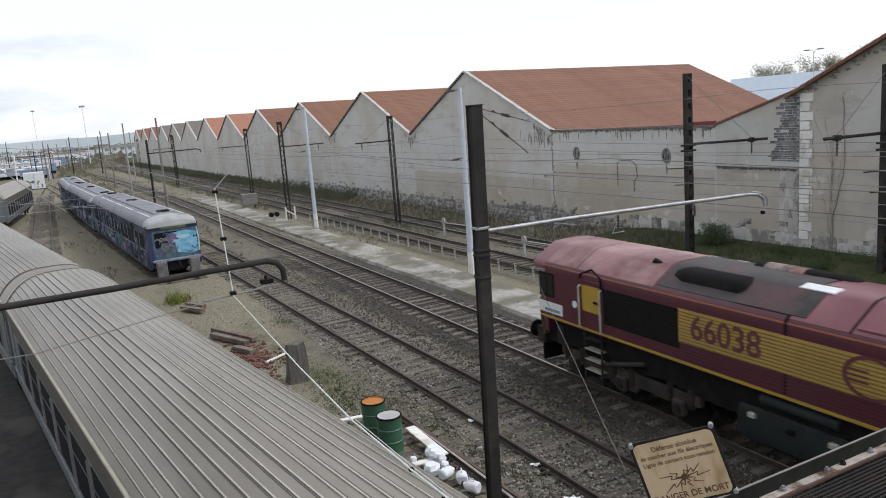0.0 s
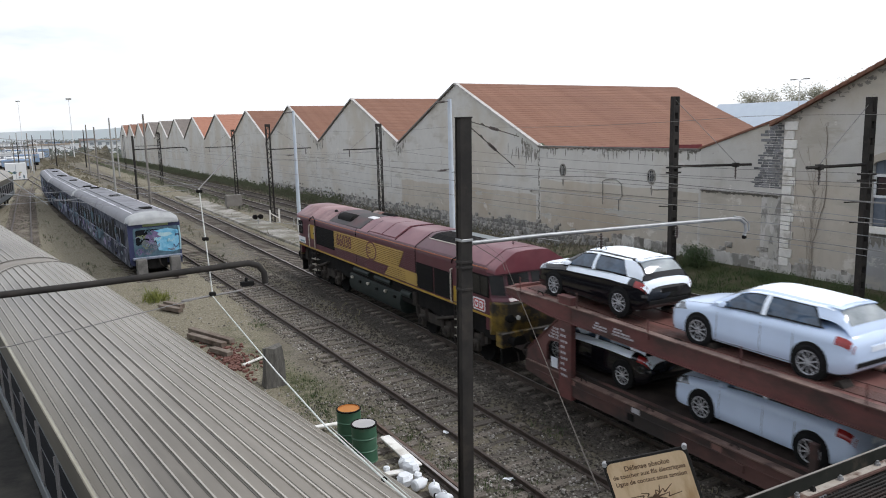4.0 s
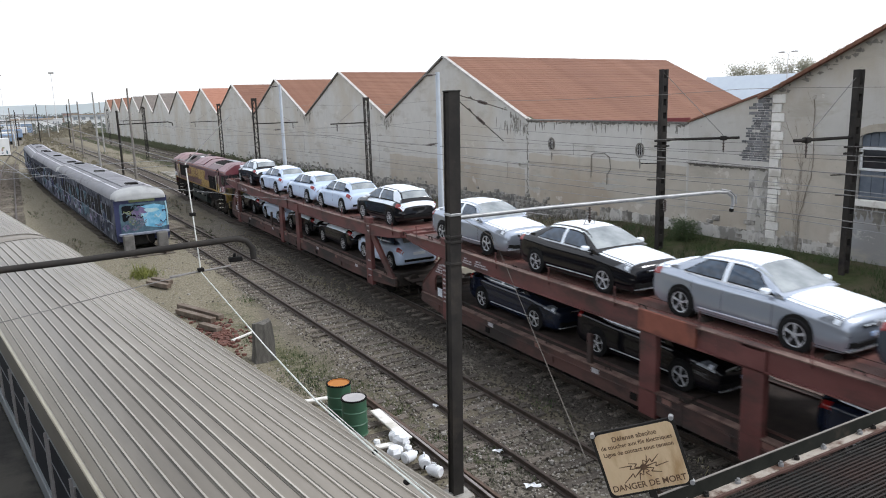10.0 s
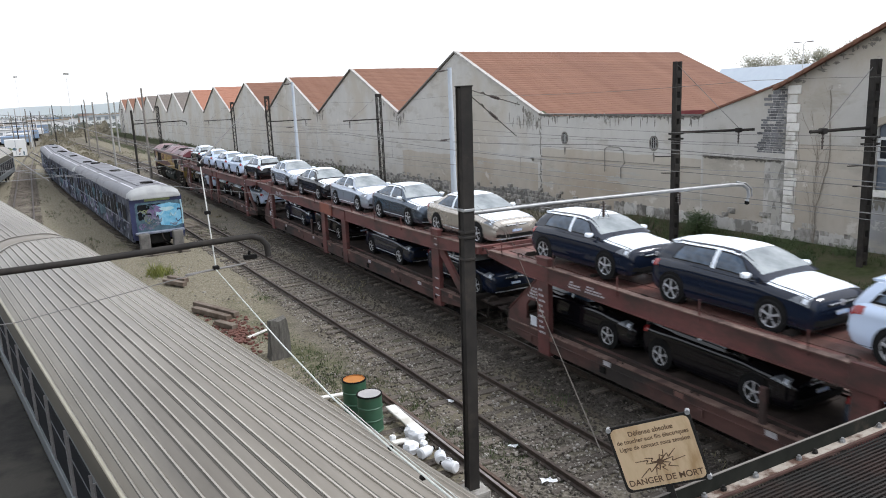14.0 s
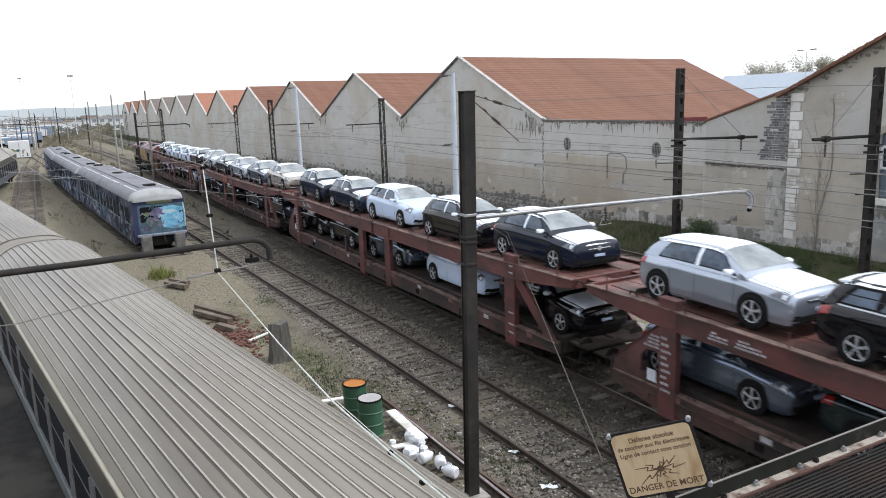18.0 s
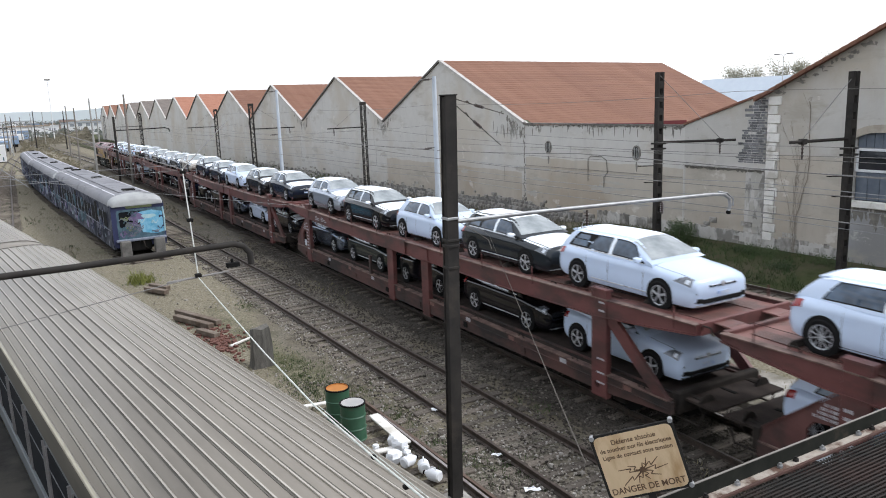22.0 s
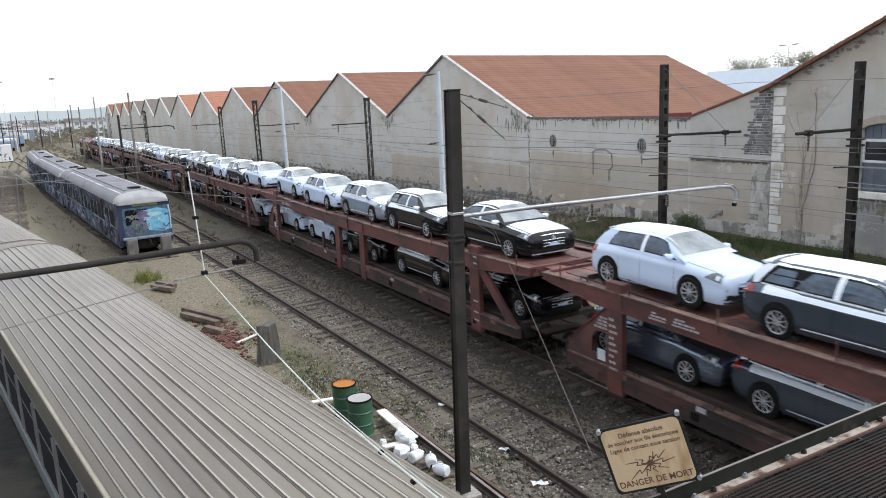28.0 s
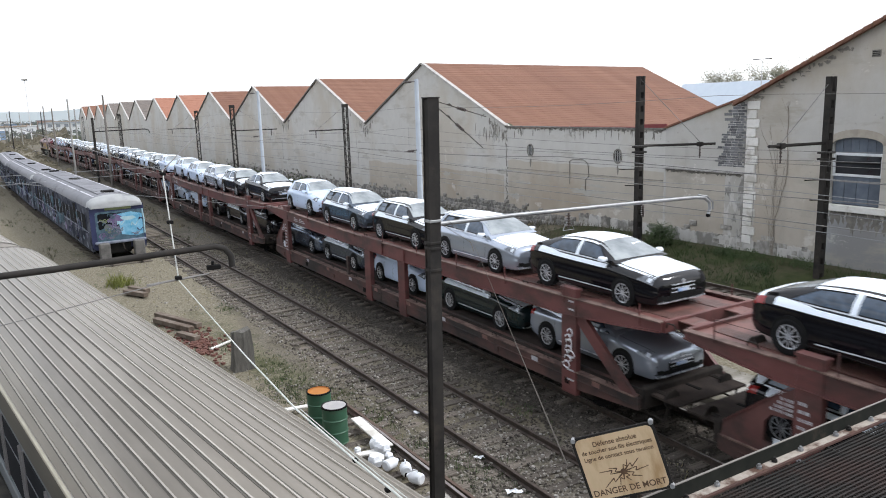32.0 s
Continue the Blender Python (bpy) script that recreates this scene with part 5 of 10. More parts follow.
def make_car(kind, colour, film, premium):
    """film: 0 none, 1 white film on roof and bonnet, 2 on the belt and the tail as well."""
    L, Wd, H, wb, f_roof, f_rear, tail = CARS[kind]
    hw, y, WR = Wd / 2, L / 2, 0.33
    t = thing("new_car", "new %s %s%s on the wagon" % (LOOK[colour], kind, " with white film" if film else ""), "car", group="new cars on the train")
    body = PAINT[colour]
    st = [(0.0, 0.77, 0.29, 0.69), (0.006, 0.86, 0.22, 0.75), (0.02, 0.92, 0.18, 0.80), (0.045, 0.955, 0.17, 0.84), (0.085, 0.98, 0.17, 0.875), (0.14, 0.993, 0.17, 0.905), (0.20, 1.0, 0.17, 0.93), (0.28, 1.0, 0.17, 0.975), (0.40, 0.995, 0.17, 0.985), (0.55, 0.995, 0.17, 0.995), (0.70, 1.0, 0.17, 1.01),
          (0.85, 0.99, 0.18, tail), (0.93, 0.965, 0.20, tail - 0.005), (0.97, 0.92, 0.24, tail - 0.04), (0.99, 0.86, 0.29, tail - 0.11), (1.0, 0.76, 0.36, tail - 0.22)]

    def ring_low(f):
        w, zb, zt = smooth_at(st, f)
        w *= hw
        yy = y - L * f
        mid = zb + (zt - zb) * 0.52
        return [(w * a, yy, z) for a, z in ((0, zt + 0.012), (0.5, zt + 0.004), (0.76, zt - 0.02), (0.87, zt - 0.055), (0.94, zt - 0.105), (0.982, zt - 0.18), (0.974, zt - 0.235), (0.986, mid), (1.0, zb + 0.25), (0.985, zb + 0.11), (0.93, zb + 0.02), (0.80, zb), (0, zb))]

    def both(r):
        return r + [(-a, b, c) for a, b, c in r[-2:0:-1]]

    part("body", Geo().loft([both(ring_low(f)) for f in sorted({s[0] for s in st} | {k / 34 for k in range(1, 34)})]), body, t, smooth=True)
    gs = ROOF[kind]

    def ring_top(f):
        h = max(0.0, smooth_at(gs, f)[0])
        z0 = smooth_at(st, f)[2]
        zr = z0 + (H - z0) * h
        w0 = hw * (0.915 if f < 0.7 else 0.915 - 0.17 * (f - 0.7) / 0.3)
        wr = w0 + (hw * (0.66 if f < 0.7 else 0.66 - 0.11 * (f - 0.7) / 0.3) - w0) * h ** 0.8
        yy = y - L * f
        return [(0, yy, zr), (wr * 0.5, yy, zr - 0.010 * h), (wr * 0.84, yy, zr - 0.040 * h), (wr, yy, zr - 0.095 * h), ((wr + w0) / 2 + 0.022, yy, (zr + z0) / 2 - 0.06 * h), (w0, yy, z0 - 0.075)]

    gf = sorted({g[0] for g in gs} | {gs[0][0] + (gs[-1][0] - gs[0][0]) * k / 26 for k in range(1, 26)})
    part("cabin", Geo().loft([both(ring_top(f)) for f in gf]), body, t, smooth=True)

    def sample(ring, v, marks):
        s = 1 if v >= 0 else -1
        v = abs(v)
        for k in range(len(marks) - 1):
            if v <= marks[k + 1] + 1e-9:
                p = Vector(ring[k]).lerp(Vector(ring[k + 1]), (v - marks[k]) / (marks[k + 1] - marks[k]))
                return Vector((p.x * s, p.y, p.z))
        return Vector(ring[-1])

    TOP, LOW = (0.0, 0.30, 0.50, 0.60, 0.80, 1.0), (0.0, 0.14, 0.24, 0.29, 0.33, 0.38, 0.43, 0.55, 0.70, 0.80, 0.88, 0.93, 1.0)

    def patch(name, ring, marks, f0, f1, v0, v1, m, off=0.008, nf=5, nv=4, par=None, label=""):
        g, grid = Geo(), []
        for a in range(nf + 1):
            for b in range(nv + 1):
                v = v0 + (v1 - v0) * b / nv
                fa0 = f0(v) if callable(f0) else f0
                fa1 = f1(v) if callable(f1) else f1
                f, e = fa0 + (fa1 - fa0) * a / nf, 0.004
                p = sample(ring(f), v, marks)
                n = (sample(ring(min(f + e, 1.0)), v, marks) - sample(ring(max(f - e, 0.0)), v, marks)).cross(sample(ring(f), min(v + 0.02, 0.99), marks) - sample(ring(f), max(v - 0.02, -0.99), marks))
                n = n.normalized() if n.length > 1e-9 else Vector((0, 0, 1))
                if n.dot(p - Vector((0, p.y, 0.75))) < 0:
                    n = -n
                grid.append(p + n * off)
        k = nv + 1
        g.add(grid, [(a * k + b, a * k + b + 1, (a + 1) * k + b + 1, (a + 1) * k + b) for a in range(nf) for b in range(nv)])
        return part(name, g, m, par or t, label, smooth=True)

    top = lambda *a, **k: patch(a[0], ring_top, TOP, *a[1:], **k)
    low = lambda *a, **k: patch(a[0], ring_low, LOW, *a[1:], **k)
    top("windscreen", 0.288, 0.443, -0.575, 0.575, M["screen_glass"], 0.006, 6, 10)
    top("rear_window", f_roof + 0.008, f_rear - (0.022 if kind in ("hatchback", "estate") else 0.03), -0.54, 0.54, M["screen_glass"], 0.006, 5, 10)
    fb = 0.565
    last = {"hatchback": 0.845, "saloon": 0.80, "estate": 0.745, "coupe": 0.83}[kind]
    front = lambda v: 0.322 + (0.95 - abs(v)) * 0.31
    rear = lambda v: last - (0.95 - abs(v)) * (0.18 if kind in ("hatchback", "estate") else 0.36)
    wide = last + (0.165 if kind == "estate" else 0.0)
    for s in (-1, 1):
        top("window_surround", lambda v: front(v) - 0.012, lambda v: (rear(v) if kind != "estate" else 0.915 - (0.95 - abs(v)) * 0.18) + 0.010, s * 0.615, s * 0.945, M["trim_black"], 0.004, 10, 4)
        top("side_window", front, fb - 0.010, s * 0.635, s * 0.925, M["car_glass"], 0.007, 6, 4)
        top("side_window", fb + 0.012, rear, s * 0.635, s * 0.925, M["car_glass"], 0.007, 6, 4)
        if kind == "estate":
            top("side_window", 0.757, lambda v: 0.905 - (0.95 - abs(v)) * 0.2, s * 0.655, s * 0.915, M["car_glass"], 0.007, 4, 3)
        top("pillar", fb - 0.012, fb + 0.014, s * 0.60, s * 0.95, M["film"], 0.010, 1, 4, label="white film on the door pillar")
        if kind != "hatchback":
            top("window_trim", 0.325, wide, s * 0.945, s * 0.972, M["alloy"], 0.009, 8, 1, label="bright window trim")
        lamp = low("headlight", lambda v: 0.026 + (0.38 - abs(v)) * 0.05, lambda v: 0.125 - (0.38 - abs(v)) * 0.42, s * 0.265, s * 0.375, M["lamp_clear"], 0.006, 6, 4, label="clear swept headlight")
        low("lamp_lens", 0.038, 0.060, s * 0.30, s * 0.355, M["lamp_bright"], 0.009, 2, 2, lamp)
        low("taillight", 0.925, 0.994, s * 0.30, s * 0.40, M["lamp_red"], 0.006, 4, 3)
        for f in (0.315, 0.566, 0.735) if colour not in ("black", "navy", "green", "graphite") else ():
            low("door_seam", f - 0.0013, f + 0.0013, s * 0.30, s * 0.86, M["trim_black"], 0.003, 1, 8)
        for f in (0.522, 0.69) if colour not in ("black", "navy", "green", "graphite") else ():
            low("door_handle", f, f + 0.036, s * 0.435, s * 0.462, body, 0.022, 3, 2)
        if not film:
            low("bonnet_seam", 0.03, 0.27, s * 0.252, s * 0.257, M["trim_black"], 0.003, 8, 1)
        if kind != "hatchback":
            part("sill_trim", Geo().box(min(s * (hw - 0.06), s * (hw + 0.004)), max(s * (hw - 0.06), s * (hw + 0.004)), -wb / 2 + 0.50, wb / 2 - 0.36, 0.31, 0.335, 0.006), M["alloy"], t, "bright sill strip")
        if film == 2:
            low("door_film", 0.33, 0.88, s * 0.27, s * 0.375, M["film"], 0.008, 12, 4, label="white film along the door tops")
        part("mirror", Geo().loft([[(s * (hw * 0.95 + d), y - L * 0.345 + e * 0.075 * q, 1.03 + u * 0.062 * q) for e, u in ((-1, -0.8), (0, -1), (1, -0.8), (1.1, 0.1), (0.7, 0.85), (0, 1), (-0.8, 0.9), (-1.1, 0.1))] for d, q in ((-0.06, 0.5), (0.0, 0.8), (0.07, 1.0), (0.13, 0.9), (0.165, 0.6))]), M["film"] if film else body, t, smooth=True)
        for yy in (y - L * 0.205, y - L * 0.205 - wb):
            part("wheel_arch", Geo().cyl((s * (hw - 0.2), yy, 0.345), (s * (hw + 0.003), yy, 0.35), 0.375, 28), M["trim_black"], t)
            n = 24
            prof = [(0.215, -0.004), (0.235, 0.010), (0.30, 0.012), (WR - 0.006, -0.008), (WR, -0.03), (WR, -0.2), (0.2, -0.2)]
            w = part("wheel", Geo().loft([[(s * (hw + 0.008 + d), yy + r * math.cos(2 * math.pi * k / n), WR + r * math.sin(2 * math.pi * k / n)) for k in range(n)] for r, d in prof]), M["tyre"], t, smooth=True)
            g = Geo()
            ring = lambda r, d: [(s * (hw + d), yy + r * math.cos(2 * math.pi * k / n), WR + r * math.sin(2 * math.pi * k / n)) for k in range(n)]
            g.loft([ring(0.205, -0.03), ring(0.208, 0.010), ring(0.232, 0.016), ring(0.236, 0.004)], caps=False)
            spokes = 10 if premium else 5
            for k in range(spokes):
                a = 2 * math.pi * k / spokes + 0.3
                c, sn = math.cos(a), math.sin(a)
                p = lambda r, q, d: (s * (hw + d), yy + r * c - q * sn, WR + r * sn + q * c)
                wi, wo = (0.015, 0.015) if premium else (0.020, 0.036)
                g.loft([[p(0.03, -wi, -0.002), p(0.03, wi, -0.002), p(0.03, wi, 0.010), p(0.03, -wi, 0.010)], [p(0.212, -wo, 0.0), p(0.212, wo, 0.0), p(0.212, wo * 0.7, 0.012), p(0.212, -wo * 0.7, 0.012)]])
            g.cyl((s * (hw - 0.01), yy, WR), (s * (hw + 0.014), yy, WR), 0.05, 12)
            part("rim", g, M["alloy"], w, "bright alloy rim")
    if film:
        low("bonnet_film", 0.035, 0.285, -0.285, 0.285, M["film"], 0.007, 9, 8, label="white film over the bonnet")
        top("roof_film", 0.443, f_roof, -0.605, 0.605, M["film"], 0.009, 9, 8, label="white film over the roof")
        if kind in ("saloon", "coupe"):
            low("boot_film", f_rear + 0.005, 0.975, -0.30, 0.30, M["film"], 0.007, 5, 8, label="white film over the boot lid")
        elif film == 2:
            low("tail_film", 0.965, 0.9985, -0.36, 0.36, M["film"], 0.008, 5, 8, label="white film over the tailgate")
            for s in (-1, 1):
                top("corner_film", rear if kind != "estate" else (lambda v: 0.925 - (0.95 - abs(v)) * 0.18), 0.955, s * 0.60, s * 0.95, M["film"], 0.006, 5, 4, label="white film on the rear corner")
    elif colour in ("white", "silver", "slate"):
        top("roof_film", 0.443, f_roof, -0.605, 0.605, M["film"], 0.009, 9, 8)
    if kind in ("hatchback", "estate"):
        zs = ring_top(f_roof)[0][2]
        part("roof_spoiler", Geo().loft([[(x, y - L * (f_roof - 0.02), zs + 0.012 - 0.05 * abs(x)), (x, y - L * (f_roof + 0.028), zs - 0.012 - 0.05 * abs(x)), (x, y - L * (f_roof + 0.02), zs - 0.05 - 0.05 * abs(x)), (x, y - L * (f_roof - 0.02), zs - 0.03 - 0.05 * abs(x))] for x in (-0.52, -0.25, 0.0, 0.25, 0.52)]), M["film"] if film else body, t, smooth=True)
    part("paper", Geo().add([(-0.50, y - L * 0.395, 1.262), (-0.18, y - L * 0.385, 1.262), (-0.20, y - L * 0.36, 1.185), (-0.52, y - L * 0.37, 1.185)], [(0, 1, 2, 3)]), M["film"], t, "white paper behind the windscreen")
    nose = [(s[1] * hw * 0.97, -s[0] * L) for s in st[:6]]

    def strip(name, x0, x1, z0, z1, m, back=0.0, par=None, n=6, lip=0.016, label=""):
        """A band round the nose from x0 to x1, its top edge set back."""
        g, rows = Geo(), []
        for k in range(n + 1):
            x = x0 + (x1 - x0) * k / n
            d = 0.0
            for (xa, ya), (xb, yb) in zip(nose, nose[1:]):
                if xa < abs(x) <= xb:
                    d = ya + (yb - ya) * (abs(x) - xa) / (xb - xa)
            rows.append([(x, y + d + lip, z0), (x, y + d + lip - back, z1), (x, y + d - 0.08 - back, z1), (x, y + d - 0.08, z0)])
        return part(name, g.loft(rows), m, par or t, label)

    gr = strip("grille", -0.42, 0.42, 0.38 if premium else 0.62, 0.715, M["trim_black"], 0.035, n=4)
    for k in range(3 if premium else 1):
        z = 0.44 + 0.085 * k if premium else 0.655
        strip("grille_bar", -0.37, 0.37, z, z + 0.010, M["alloy"], 0.006, gr, 4, 0.022)
    part("nose_emblem", Geo().cyl((0, y - 0.01, 0.66), (0, y + 0.022, 0.655), 0.06, 14), M["alloy"], t)
    strip("air_intake", -0.60, 0.60, 0.27, 0.37, M["trim_black"], 0.0, n=8)
    for s in (-1, 1):
        strip("fog_lamp", s * 0.60, s * 0.80, 0.30, 0.40, M["trim_black"], 0.01, n=4)
    strip("bumper_line", -0.76, 0.76, 0.22, 0.245, M["alloy"] if kind != "hatchback" else M["trim_black"], 0.0, lip=0.012, n=8)
    part("front_plate", Geo().box(-0.17, 0.17, y + 0.01, y + 0.03, 0.44, 0.51), M["plate_blue"], t)
    part("rear_bumper", Geo().box(-0.65, 0.65, -y - 0.008, -y + 0.12, 0.36, 0.47, 0.015), M["trim_black"], t)
    part("rear_plate", Geo().box(-0.26, 0.26, -y - 0.012, -y + 0.1, 0.62, 0.73), M["film"] if not film else M["trim_black"], t)
    return t


# wagon by wagon: cars of the upper and the lower deck from front to rear, as (kind, colour)
h, s_, e_, c_ = "hatchback", "saloon", "estate", "coupe"
LOADS = [
    ([(h, "black"), (h, "white"), (h, "white"), (h, "white"), (h, "black")], [(h, "black"), (h, "white"), (h, "black"), (h, "black"), (h, "white")], False),
    ([(s_, "silver"), (s_, "black"), (s_, "silver"), (s_, "grey"), (s_, "beige")], [(s_, "navy"), (s_, "black"), (e_, "navy"), (s_, "navy")], True),
    ([(h, "navy"), (h, "navy"), (e_, "white"), (h, "black"), (h, "navy")], [(h, "black"), (h, "black"), (h, "slate"), (h, "white"), (h, "black")], True),
    ([(h, "silver"), (e_, "black"), (h, "white"), (e_, "graphite"), (e_, "white")], [(h, "slate"), (e_, "green"), (h, "black"), (e_, "black"), (h, "white")], True),
    ([(h, "white"), (e_, "white"), (e_, "silver"), (e_, "black"), (s_, "black")], [(h, "white"), (e_, "white"), (h, "black"), (e_, "black"), (h, "black")], True),
    ([(h, "white"), (e_, "grey"), (e_, "black"), (e_, "silver"), (c_, "black")], [(h, "slate"), (e_, "grey"), (h, "white"), (e_, "green"), (e_, "silver")], True),
    ([(c_, "black"), (e_, "silver"), (e_, "black")], [(e_, "black"), (h, "silver")], True),
]
UPPER = {1: (-0.45, -5.56, -10.87, -15.54, -20.6), 2: (-0.50, -5.82, -11.1, -16.3, -21.45), 3: (-0.75, -5.6, -10.7, -15.9, -20.9), 4: (-0.4, -5.3, -10.4, -15.5, -20.6)}
LOWER = [
    (-0.6, -5.7, -10.6, -15.5, -20.5), (-2.95, -8.4, -15.3, -21.3), (-0.85, -5.3, -10.5, -16.1, -21.2), (-0.5, -5.5, -10.5, -15.5, -20.5),
    (-0.12, -5.35, -10.3, -15.6, -20.8), (-0.1, -4.78, -9.95, -15.2, -20.2), (-0.1, -4.78),
]
_cars = {}
for _w, (_up, _low, _back) in enumerate(LOADS):
    for _deck, _row in (("upper", _up), ("lower", _low)):
        for _k, (_kind, _col) in enumerate(_row):
            _top = _w in (0, 4, 5, 6)
            _film = 0 if _col == "white" else (2 if _w == 0 or (_top and _kind in (e_, c_) and _col != "silver") else (1 if _deck == "upper" else 0))
            if (_w, _deck, _k) == (2, "lower", 4):
                _film = 1
            _key = (_kind, _col, _film, _top)
            _ys = UPPER.get(_w + 1, (-0.15, -5.0, -10.2, -15.0, -20.2)) if _deck == "upper" else LOWER[_w]
            _y = -5.65 - 27.1 * _w + _ys[_k]
            _z = (2.83 if _k == 0 else (2.79 if _k == 4 else 2.705)) if _deck == "upper" else (1.022 if _ys[_k] > -20 else 1.05)
            if _key in _cars:
                _c = copy_thing(_cars[_key], Matrix())
            else:
                _c = _cars[_key] = make_car(*_key)
            on_train(_c, _y, 0.0, _z, _back)

# ---------------------------------------------------------------- standing coaches
M.update({
    "coach_roof": mat("dull_ribbed_roof", (0.235, 0.207, 0.170), (0.29, 0.26, 0.220), 0.38, 1.2, metal=0.5, c3=(0.165, 0.145, 0.118), s3=0.5, t3=(0.42, 0.68), stretch=(1.5, 0.3, 1), bump=0.05),
    "coach_rib": mat("pale_roof_rib", (0.36, 0.33, 0.285), (0.44, 0.405, 0.355), 0.4, 2.0, metal=0.2),
    # dark tone that paints shade along the roof's ribs and end seams
    "roof_shade": mat("roof_shade_strip", (0.075, 0.067, 0.055), (0.11, 0.10, 0.085), 0.8, 3, stretch=(1, 0.4, 1)),
    "coach_side": mat("grey_blue_coach_side", (0.115, 0.128, 0.135), (0.15, 0.163, 0.17), 0.45, 1.5, metal=0.2),
    # olive-brown darkened to carry the shade of the steep lower flank
    "cantrail": mat("shaded_olive_band", (0.055, 0.049, 0.037), (0.085, 0.076, 0.058), 0.7, 1.6, c3=(0.075, 0.068, 0.05), s3=0.7, stretch=(1, 0.4, 1)),
    "gutter_tan": mat("pale_tan_gutter", (0.34, 0.31, 0.235), (0.42, 0.385, 0.30), 0.5, 3),
    "frame_pale": mat("dull_metal_frame", (0.22, 0.21, 0.205), (0.32, 0.30, 0.295), 0.4, 3, metal=0.3),
    "glass_black": mat("dull_black_glass", (0.008, 0.009, 0.011), (0.016, 0.017, 0.02), 0.7, 2, spec=0.06),
    "asphalt": mat("dark_asphalt", (0.03, 0.029, 0.027), (0.05, 0.047, 0.043), 0.95, 3, bump=0.3, c3=(0.075, 0.07, 0.06), s3=0.4, spec=0.2),
})


def coach_arc(a):
    """The roof's flattened arch at angle a."""
    return 1.43 * math.cos(a), 3.28 + 0.74 * (1 - abs(math.cos(a)) ** 3.2)


def coach_profile():
    return [coach_arc(math.pi * k / 24) for k in range(25)]


